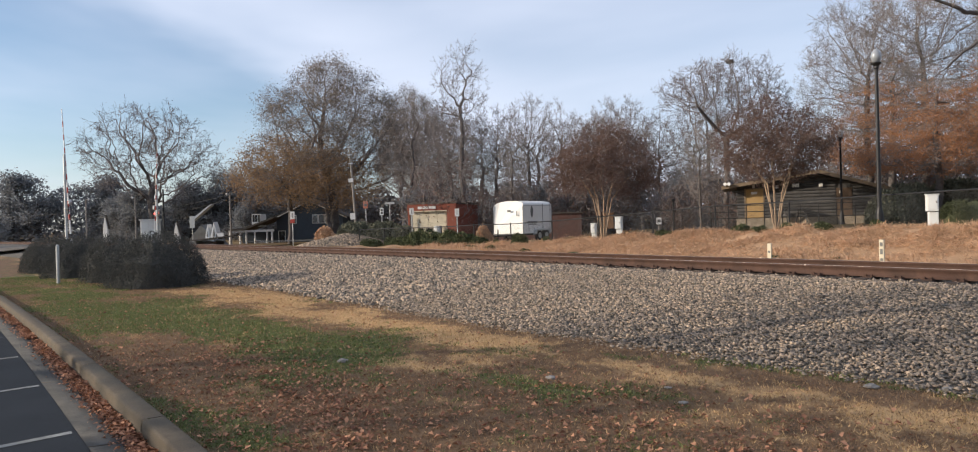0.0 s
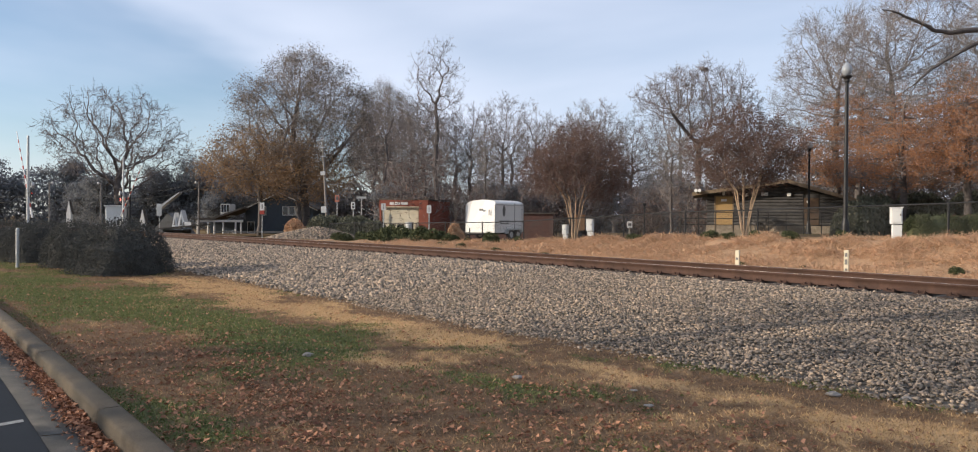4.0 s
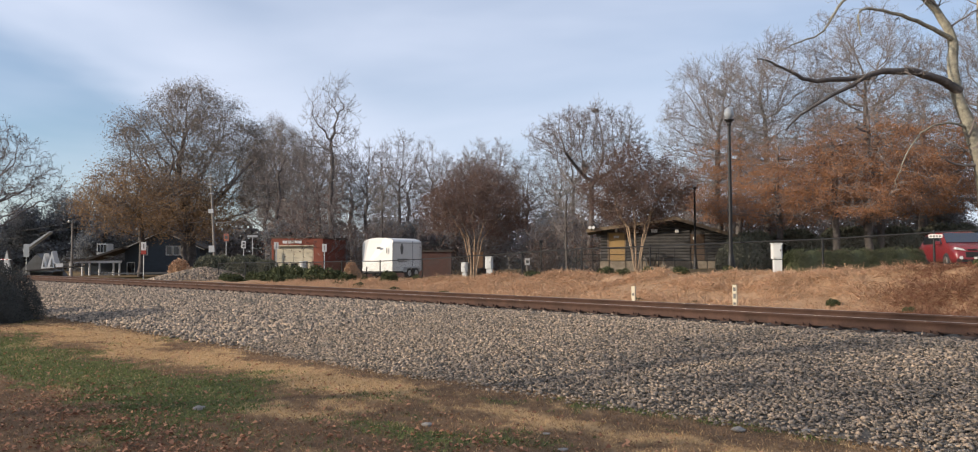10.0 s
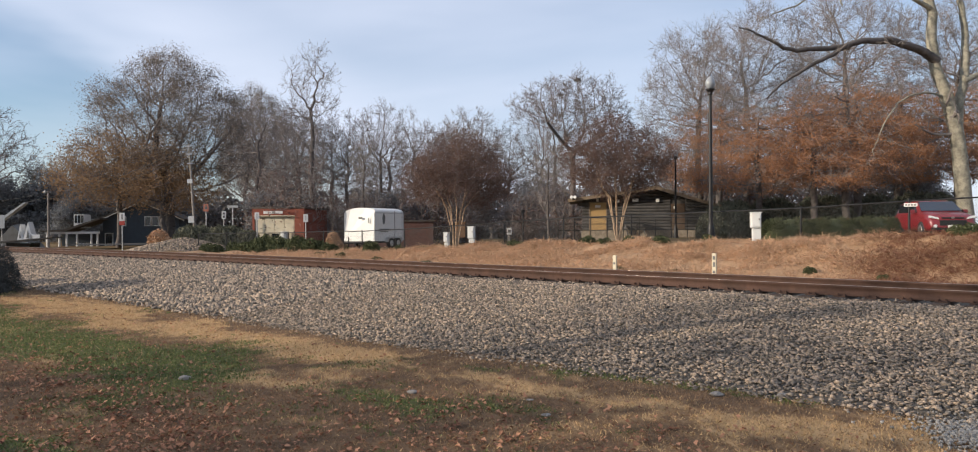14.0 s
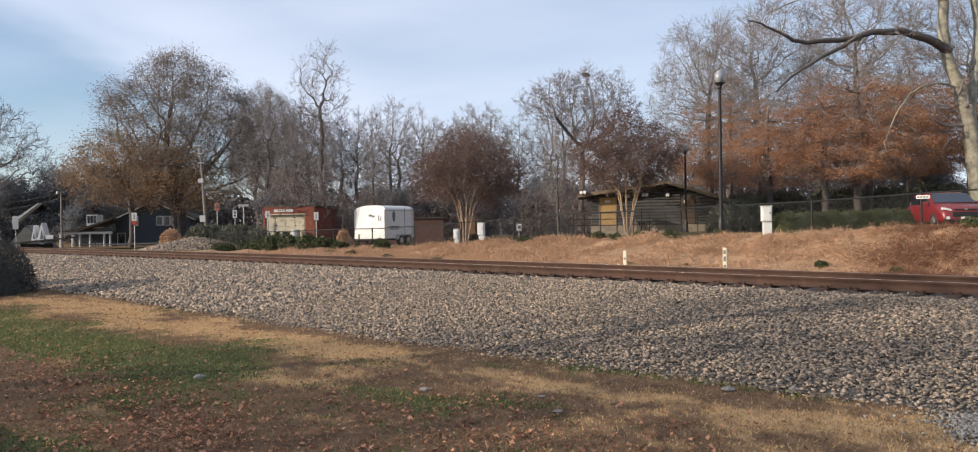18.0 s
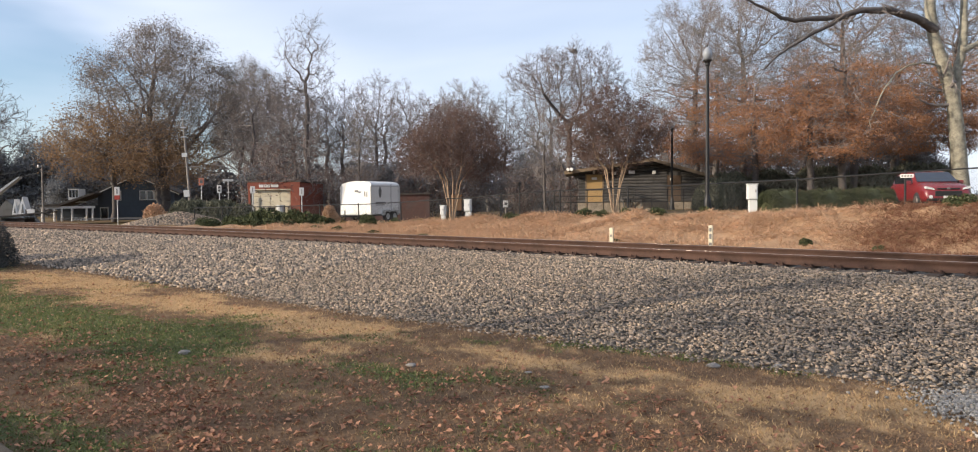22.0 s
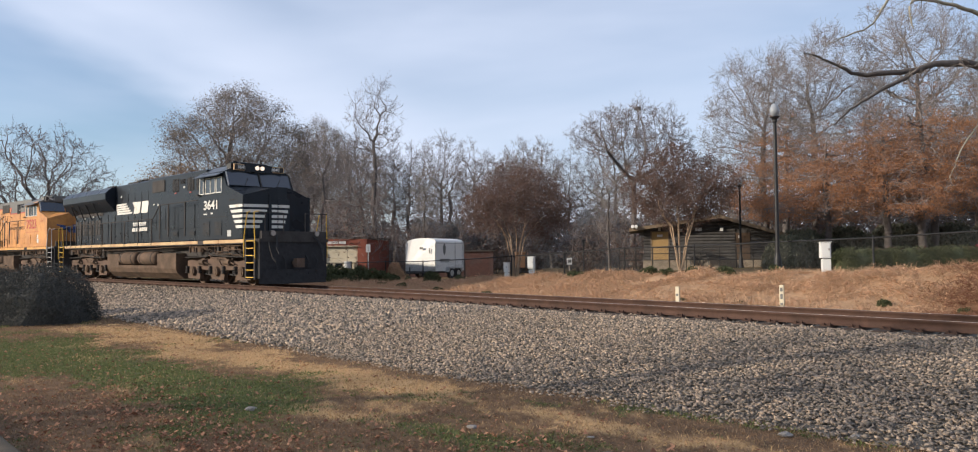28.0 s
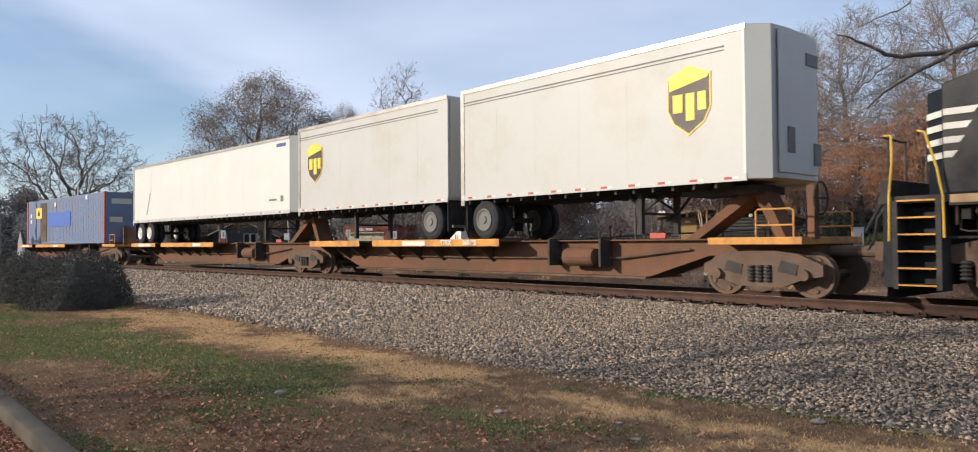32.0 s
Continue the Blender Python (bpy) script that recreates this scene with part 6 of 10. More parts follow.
            part("bar", B((xa - 0.012, xa + 0.012, -1.175, -1.158, z0, z1)), m_black, g)
    for x, z in ((3.2, 3.9), (4.65, 3.86), (5.5, 3.86)) if body is m_black else ():
        part("decal", B((x - 0.08, x + 0.08, -1.16, -1.14, z, z + 0.05)), m_red if body is m_black else m_roofgrey, lo)
    for x in (3.0, 4.6):
        lv = part("louvre_panel", B((x, x + 0.5, -1.152, -1.14, 2.02, 2.24)), body, lo)
        for i in range(4):
            part("louvre", B((x + 0.02, x + 0.48, -1.17, -1.15, 2.05 + 0.05 * i, 2.07 + 0.05 * i)), m_grime if body is m_black else body, lv)
    # cab
    cab = bmesh.new()
    prism(cab, [(6.08, 1.775), (9.72, 1.775), (9.72, 3.46), (8.42, 3.86), (8.16, 4.5), (6.08, 4.42)], -1.48, 1.48)
    bmesh.ops.bevel(cab, geom=cab.edges[:], offset=0.03, segments=2, affect="EDGES", profile=0.5)
    cab = part("cab", cab, body, lo)
    nose = bmesh.new()
    lo_ = [(9.7, -1.47), (9.95, -0.5), (10.04, -0.2), (10.04, 0.2), (9.95, 0.5), (9.7, 1.47)]
    vb = [nose.verts.new((x, y, 1.775)) for x, y in lo_]
    vt = [nose.verts.new((x, y, 3.44 if abs(y) > 1 else (3.74 if abs(y) > 0.3 else 3.8))) for x, y in lo_]
    for i in range(len(lo_)):
        j = (i + 1) % len(lo_)
        nose.faces.new((vb[i], vb[j], vt[j], vt[i]))
    nose.faces.new(vb[::-1])
    nose.faces.new(vt)
    nose = part("nose", nose, m_black if body is m_black else body, lo)
    ridge = bmesh.new()
    lo_v = [ridge.verts.new(v) for v in ((9.7, -1.47, 3.45), (9.95, -0.5, 3.74), (9.95, 0.5, 3.74), (9.7, 1.47, 3.45), (8.44, 1.47, 3.86), (8.44, 0.5, 3.9), (8.44, -0.5, 3.9), (8.44, -1.47, 3.86))]
    for f in ((0, 1, 6, 7), (1, 2, 5, 6), (2, 3, 4, 5)):
        ridge.faces.new([lo_v[i] for i in f])
    part("nose_top", ridge, body, nose)
    part("nose_door", B((10.03, 10.065, -0.2, 0.32, 1.85, 3.35), bevel=0.01), body, nose)
    part("nose_strap", B((9.94, 10.0, -0.54, -0.46, 1.85, 3.5)), body, nose)
    cab_roof = bmesh.new()
    prism(cab_roof, [(-1.5, 4.4), (-1.42, 4.5), (-0.75, 4.82), (0.75, 4.82), (1.42, 4.5), (1.5, 4.4)], 6.06, 8.2, "x")
    cab_roof = part("cab_roof", cab_roof, roof, lo)
    part("roof_hump", B((6.3, 7.9, -0.6, 0.6, 4.82, 4.93), (7.1, 7.5, -0.7, -0.3, 4.93, 5.0), bevel=0.03), roof, cab_roof)
    for x, y in ((6.6, 0.2), (7.6, -0.3), (7.9, 0.3)):
        part("antenna", R(((x, y, 4.9), (x, y, 5.06), 0.05, 0.03)), m_grime, cab_roof)
    brow = bmesh.new()
    prism(brow, [(7.9, -1.2), (8.14, -1.14), (8.3, -0.34), (8.33, 0.0), (8.3, 0.34), (8.14, 1.14), (7.9, 1.2)], 4.52, 4.82, "z")
    brow = part("brow", brow, roof, lo)
    for sd in (-1, 1):
        m_board = Matrix.Translation((8.235, sd * 0.74, 4.68)) @ Matrix.Rotation(radians(-sd * 11.3), 4, "Z")
        nb = part("number_box", B((-0.03, 0.03, -0.38, 0.38, -0.125, 0.125), bevel=0.01), m_tan if body is m_black else m_roofgrey, brow, "framed number board", m=m_board)
        part("board_face", B((0.03, 0.036, -0.35, 0.35, -0.098, 0.098)), m_grime, nb)
    part("headlight", R(((8.3, -0.11, 4.68), (8.37, -0.11, 4.68), 0.085), ((8.3, 0.11, 4.68), (8.37, 0.11, 4.68), 0.085), sides=14), m_headlight if body is m_black else m_steel, brow, "pair of round headlights")
    for y0, y1 in ((-1.36, -0.06), (0.06, 1.36)):
        ws = bmesh.new()
        q = [(8.43, 3.92), (8.455, 3.93), (8.215, 4.47), (8.19, 4.46)]
        prism(ws, q, y0, y1)
        w = part("windscreen", ws, m_glass_blue, cab, "blue-tinted windscreen")
        fr = bmesh.new()
        prism(fr, [(8.42, 3.88), (8.45, 3.89), (8.19, 4.5), (8.16, 4.49)], y0 - 0.05, y0)
        part("window_frame", fr, m_white if y0 < -1 else m_grime, w)
        part("wiper", R(((8.47, (y0 + y1) / 2, 3.92), (8.34, (y0 + y1) / 2 + 0.2, 4.25), 0.01), sides=5), m_grime, w)
    for x0, x1 in ((6.24, 6.52), (6.74, 7.12), (7.17, 7.52), (7.66, 8.04)):
        for side in (-1, 1):
            y = -1.49 if side < 0 else 1.475
            w = part("side_window", B((x0, x1, y, y + 0.015, 3.68, 4.24)), m_glass, cab, "dark cab window")
            f = bmesh.new()
            for bx_ in ((x0 - 0.04, x0, 3.64, 4.28), (x1, x1 + 0.04, 3.64, 4.28), (x0, x1, 3.64, 3.68), (x0, x1, 4.24, 4.28)):
                box(f, bx_[0], bx_[1], y - 0.012, y + 0.02, bx_[2], bx_[3])
            part("window_frame", f, m_white, w, "white window frame")
    aw = bmesh.new()
    prism(aw, [(-1.78, 4.28), (-1.78, 4.3), (-1.46, 4.46), (-1.46, 4.42)], 6.15, 8.2, "x")
    part("awning", aw, roof, cab, "sun awning over the cab windows")
    part("mirror", B((6.1, 6.3, -1.62, -1.5, 3.6, 3.66)), m_grime, cab)
    for x0, x1 in ((6.5, 7.1), (7.5, 8.1)):
        lv = part("louvre_panel", B((x0, x1, -1.492, -1.48, 1.95, 2.55)), body, cab)
        for i in range(9):
            part("louvre", B((x0 + 0.03, x1 - 0.03, -1.505, -1.49, 1.99 + 0.06 * i, 2.015 + 0.06 * i)), m_grime if body is m_black else body, lv)
    part("locker_line", B((6.3, 8.5, -1.488, -1.48, 2.68, 2.7)), m_grime if body is m_black else m_red, cab)
    for x in (8.7, 8.95):
        part("marker_light", B((x, x + 0.1, -1.495, -1.48, 3.28, 3.33)), m_red if body is not m_black else m_grime, cab)
    # trucks, tank, rails
    loco_truck(lo, 7.15, 2.06)
    loco_truck(lo, -7.3, 2.06)
    for x0, x1, top in ((-3.95, -2.505, 1.28), (-2.5, 1.945, 0.74), (1.95, 3.85, 1.28)):
        tank = bmesh.new()
        prism(tank, [(-1.0, 0.16), (-1.32, 0.42), (-1.4, 0.62), (-1.4, top), (1.4, top), (1.4, 0.62), (1.32, 0.42), (1.0, 0.16)], x0, x1, "x")
        part("fuel_tank", tank, m_under, lo, "dusty brown fuel tank section")
    box_bm = B((-2.5, 1.95, -0.9, 0.9, 0.74, 1.5))
    part("equipment_box", box_bm, m_grime, lo)
    for x0, x1 in ((-2.38, -0.46), (-0.14, 1.8)):
        t = bmesh.new()
        spin(t, [(0.05, x0), (0.2, x0 + 0.02), (0.29, x0 + 0.1), (0.31, x0 + 0.2), (0.31, x1 - 0.2), (0.29, x1 - 0.1), (0.2, x1 - 0.02), (0.05, x1)], (0, -1.2, 1.06), "x", 20)
        at_ = part("air_tank", t, m_under, lo, "dusty round air reservoir", smooth=True)
        for x in (x0 + 0.35, x1 - 0.35):
            part("tank_strap", R(((x - 0.03, -1.2, 1.06), (x + 0.03, -1.2, 1.06), 0.325), sides=20), m_grime, at_)
    for k, (z, y, xa, xb) in enumerate(((1.53, -1.36, -9.3, 9.4), (1.42, -1.2, -4.6, 3.2))):
        g = bmesh.new()
        pipe(g, [(xa, y, z), (xa * 0.5, y, z + 0.03), (xa * 0.5 + 0.2, y, z - 0.05), (0, y, z - 0.04), (xb * 0.45, y, z + 0.02), (xb, y, z)], 0.018)
        part("sill_pipe", g, m_grime if k else m_under, lo)
    rng = random.Random(5)
    pipework(lo, (-7.3, 7.15), rng)
    for i in range(16):
        x = rng.choice((-8.9, 5.2)) + rng.uniform(0, 3.9)
        g = bmesh.new()
        pipe(g, [(x, -1.3, 1.5), (x + rng.uniform(-0.2, 0.2), -1.35, 1.3), (x + rng.uniform(0.1, 0.6), -1.3, 1.18)], 0.018)
        part("cable", g, m_grime, lo)
    for side in (-1, 1):
        y = side * 1.5
        for x in (-9.7, -9.0, -8.2, -7.4, -5.85, -4.4, -3.2, -1.55, 0.05, 1.55):
            part("handrail_post", B((x - 0.035, x + 0.035, y - 0.02, y + 0.02, 1.66, 2.84)), m_grime, lo)
        for x in (2.42, 3.3, 4.9):
            part("handrail_post", B((x - 0.035, x + 0.035, y - 0.02, y + 0.02, 2.0 if x > 2.5 else 1.9, 3.42)), m_grime, lo)
        g = bmesh.new()
        pipe(g, [(-9.9, y, 2.75), (-9.7, y, 2.85), (1.55, y, 2.84), (1.7, y, 2.86), (2.35, y, 3.38), (2.5, y, 3.43), (6.05, y, 3.45)], 0.021)
        part("handrail", g, m_grime, lo)
    end_platform(lo, 9.92, 1, rail, rail)
    end_platform(lo, -9.95, -1, rail, rail)
    for y in (-0.95, 0.95):
        part("ditch_light", R(((10.9, y, 1.98), (11.02, y, 1.98), 0.1), sides=14), m_steel, lo)
    return lo


def chevrons(lo, x, y, z, rows, step, width, lean, tall, mat, wrap=None):
    """White slanted stripes round a corner that ends at x."""
    for i in range(rows):
        x0 = x - width + lean * i
        part("stripe", P([(x0, z - step * i), (x, z - step * i), (x, z - step * i + tall), (x0 - 0.08, z - step * i + tall)], y - 0.008, y), mat, lo)
        if wrap:
            xa, ya, xb, yb = wrap
            k = 1 - 0.09 * i
            bm = bmesh.new()
            d = Vector((yb - ya, -(xb - xa), 0)).normalized() * -0.01
            if d.x < 0:
                d = -d
            q = [(xa, ya), (xa + (xb - xa) * k, ya + (yb - ya) * k)]
            vs = []
            for o in (Vector((0, 0, 0)), d):
                for (px, py), zz in ((q[0], 0), (q[1], 0), (q[1], tall), (q[0], tall)):
                    vs.append(bm.verts.new(Vector((px, py, z - step * i + zz)) + o))
            for f in ((0, 1, 2, 3), (7, 6, 5, 4), (0, 4, 5, 1), (1, 5, 6, 2), (2, 6, 7, 3), (3, 7, 4, 0)):
                bm.faces.new([vs[j] for j in f])
            part("stripe", bm, mat, lo)


def mane_emblem(lo, x0, x1, z0, z1, y, mat):
    """The railway's emblem as plain shapes: five slanted stripes that run into two heavy blocks."""
    w, h = x1 - x0, z1 - z0
    for i in range(5):
        k = i / 5
        bm = bmesh.new()
        skewed(bm, x0 + 0.03 * w * (4 - i) / 4 * -1 + 0.02 * w, x0 + w * (0.33 + 0.045 * (4 - i) * -1 + 0.16), z1 - h * (k + 0.155), z1 - h * k, 0.02 * w, y)
        part("emblem_stripe", bm, mat, lo)
    part("emblem_block", P([(x0 + 0.56 * w, z0), (x0 + 0.72 * w, z0), (x0 + 0.75 * w, z0 + 0.1 * h), (x0 + 0.78 * w, z1), (x0 + 0.52 * w, z1 + 0.02 * h), (x0 + 0.59 * w, z0 + 0.55 * h)], y - 0.012, y), mat, lo)
    part("emblem_block", P([(x0 + 0.79 * w, z0), (x0 + 0.97 * w, z0), (x0 + 0.99 * w, z0 + 0.1 * h), (x0 + 1.01 * w, z1 - 0.06 * h), (x0 + 0.99 * w, z1), (x0 + 0.82 * w, z1)], y - 0.012, y), mat, lo)


def name_bars(lo, x, z, y, mat, n1=7, n2=8, w=0.19, h=0.17, gap=0.36):
    """A two-line name as rows of plain bars."""
    for row, n in enumerate((n1, n2)):
        for i in range(n):
            bm = bmesh.new()
            xa = x + (i + (0.45 if row == 0 else 0)) * (w + 0.035)
            skewed(bm, xa, xa + w, z - row * gap * 0.72, z - row * gap * 0.72 + h, 0.04, y)
            part("lettering_bar", bm, mat, lo)


def loco_a():
    lo = ge_loco(None, "freight_locomotive", m_black, m_black, m_tan, m_safety, "black diesel freight locomotive with white stripes, lit headlights")
    mane_emblem(lo, -3.72, 0.12, 3.22, 3.78, -1.068, m_white)
    name_bars(lo, -1.75, 2.62, -1.068, m_white)
    lettering("road_number", "3641", 0.5, m_white, lo, pose(7.2, -1.492, 3.17), bold=0.01, stretch=1.28)
    part("small_mark", B((7.18, 7.34, -1.486, -1.48, 2.82, 2.88)), m_white, lo)
    part("small_mark", B((6.55, 6.85, -1.486, -1.48, 2.82, 2.86)), m_white, lo)
    chevrons(lo, 9.7, -1.485, 3.0, 5, 0.2, 0.95, 0.13, 0.11, m_white, (9.702, -1.475, 9.955, -0.5))
    for i in range(5):
        part("stripe", P([(9.957, -0.45), (10.046, -0.2), (10.05, -0.205), (9.961, -0.455)], 3.0 - 0.2 * i, 3.11 - 0.2 * i, "z"), m_white, lo)
        part("stripe", B((10.066, 10.072, -0.18, 0.3 - 0.06 * i, 3.0 - 0.2 * i, 3.11 - 0.2 * i)), m_white, lo)
    part("placard", B((8.55, 8.85, -1.492, -1.48, 1.9, 2.14)), m_trailer_grey, lo, "pale square placard")
    for sd in (-1, 1):
        lettering("box_number", "3641", 0.2, m_white, lo, pose(8.275, sd * 0.748, 4.68, 0, 0, 90 - sd * 11.3), bold=0.005)
    for x, z in ((-3.2, 4.1), (0.9, 3.5), (1.35, 3.47), (4.0, 4.1), (-8.2, 3.2), (-7.0, 3.25)):
        part("small_label", B((x, x + 0.12, -1.165 if x > 0.3 else -1.078, -1.14 if x > 0.3 else -1.05, z, z + 0.08)), m_white, lo)
    lettering("front_mark", "F", 0.12, m_white, lo, pose(9.93, -1.56, 1.5))
    return lo


def flag(lo, x0, z0, y):
    """A waving flag: wavy red and cream stripes, a navy corner and a pole."""
    def wave(u):
        return 0.12 * math.sin(u * 2.6 + 0.6) - 0.16 * u * 0.2
    n, long_, tall = 26, 3.2, 1.45
    for i in range(13):
        bm = bmesh.new()
        top, bot = z0 - tall * i / 13, z0 - tall * (i + 1) / 13
        last = None
        for k in range(n + 1):
            u = long_ * k / n
            dz = wave(u) + 0.22 * u / long_
            sk = -0.1 * i / 13
            v = [bm.verts.new((x0 + u + sk + 0.25 * i / 13 * k / n, y - 0.008, top + dz)), bm.verts.new((x0 + u + sk + 0.25 * (i + 1) / 13 * k / n, y - 0.008, bot + dz))]
            if last:
                bm.faces.new((last[0], last[1], v[1], v[0]))
            last = v
        part("flag_stripe", bm, m_flag_red if i % 2 == 0 else m_flag_white, lo)
    bm = bmesh.new()
    last = None
    for k in range(15, n + 1):
        u = long_ * k / n
        dz = wave(u) + 0.22 * u / long_
        v = [bm.verts.new((x0 + u, y - 0.014, z0 + dz + 0.02)), bm.verts.new((x0 + u + 0.13 * k / n, y - 0.014, z0 - tall * 0.54 + dz))]
        if last:
            bm.faces.new((last[0], last[1], v[1], v[0]))
        last = v
    part("flag_corner", bm, m_flag_blue, lo, "faded navy corner of the flag")
    for r in range(5):
        for c in range(6):
            u = long_ * 0.6 + 0.1 + 0.2 * c + 0.1 * (r % 2)
            dz = wave(u) + 0.22 * u / long_
            x, z = x0 + u + 0.05, z0 + dz - 0.1 - 0.145 * r
            part("star", P([(x, z + 0.04), (x + 0.035, z), (x, z - 0.04), (x - 0.035, z)], y - 0.02, y - 0.016), m_flag_white, lo)
    part("flag_pole", P([(x0 + long_ + 0.02, z0 + 0.3), (x0 + long_ + 0.07, z0 + 0.3), (x0 + long_ + 0.72, z0 - 2.1), (x0 + long_ + 0.67, z0 - 2.1)], y - 0.012, y - 0.002), m_flag_white, lo)


def loco_b():
    lo = ge_loco(None, "freight_locomotive", m_yellow, m_roofgrey, m_sill_yellow, m_silver, "yellow-orange diesel locomotive with grey roof and a painted flag")
    flag(lo, -3.3, 3.82, -1.068)
    lettering("road_number", "7523", 0.76, m_red, lo, pose(7.2, -1.49, 3.14), bold=0.014, stretch=1.12)
    lettering("slogan", "B U I L D I N G  A M E R I C A", 0.27, m_grime, lo, pose(3.85, -1.16, 3.02), bold=0.006, stretch=0.86)
    cx = 5.42
    part("shield", P([(cx - 0.3, 3.44), (cx + 0.3, 3.44), (cx + 0.34, 3.2), (cx + 0.3, 2.76), (cx, 2.6), (cx - 0.3, 2.76), (cx - 0.34, 3.2)], -1.168, -1.158), m_white, lo)
    part("shield_top", P([(cx - 0.31, 3.46), (cx, 3.52), (cx + 0.31, 3.46), (cx + 0.36, 3.16), (cx - 0.36, 3.16)], -1.176, -1.166), m_blue, lo)
    for i in range(4):
        part("shield_stripe", B((cx - 0.27 + 0.15 * i, cx - 0.19 + 0.15 * i, -1.176, -1.166, 2.7 + 0.03 * abs(1.5 - i), 3.14)), m_red, lo)
    for side in (-1, 1):
        for i in range(4):
            ya, yb = side * (0.3), side * (1.0 - 0.16 * i)
            wing = bmesh.new()
            vs = []
            for yy, zz in ((ya, 2.9 - 0.1 * i), (yb, 3.02 - 0.1 * i), (yb, 3.1 - 0.1 * i), (ya, 2.99 - 0.1 * i)):
                vs.append((10.045 - max(0, min(0.3, abs(yy) - 0.2)) * 0.3 - max(0, abs(yy) - 0.5) * 0.258, yy, zz))
            lo_v = [wing.verts.new(v) for v in vs]
            hi_v = [wing.verts.new((v[0] + 0.01, v[1], v[2])) for v in vs]
            for j in range(4):
                wing.faces.new((lo_v[j], lo_v[(j + 1) % 4], hi_v[(j + 1) % 4], hi_v[j]))
            wing.faces.new(lo_v[::-1])
            wing.faces.new(hi_v)
            part("wing_stripe", wing, m_blue, lo, "blue stripe of a winged emblem")
    part("nose_badge", P([(-0.2, 2.6), (0.3, 2.6), (0.3, 3.1), (-0.2, 3.1)], 10.062, 10.074, "x"), m_blue, lo)
    part("placard", B((8.15, 8.35, -1.492, -1.48, 2.3, 2.5), (8.15, 8.42, -1.492, -1.48, 2.02, 2.26)), m_white, lo, "small white placard")
    for sd in (-1, 1):
        lettering("box_number", "7523", 0.2, m_white, lo, pose(8.275, sd * 0.748, 4.68, 0, 0, 90 - sd * 11.3), bold=0.005)
    for x, z in ((0.9, 3.5), (-3.0, 4.05), (4.05, 4.1), (-4.5, 3.0)):
        part("small_label", B((x, x + 0.12, -1.165 if x > 0.3 else -1.078, -1.14 if x > 0.3 else -1.05, z, z + 0.1)), m_white, lo)
    return lo


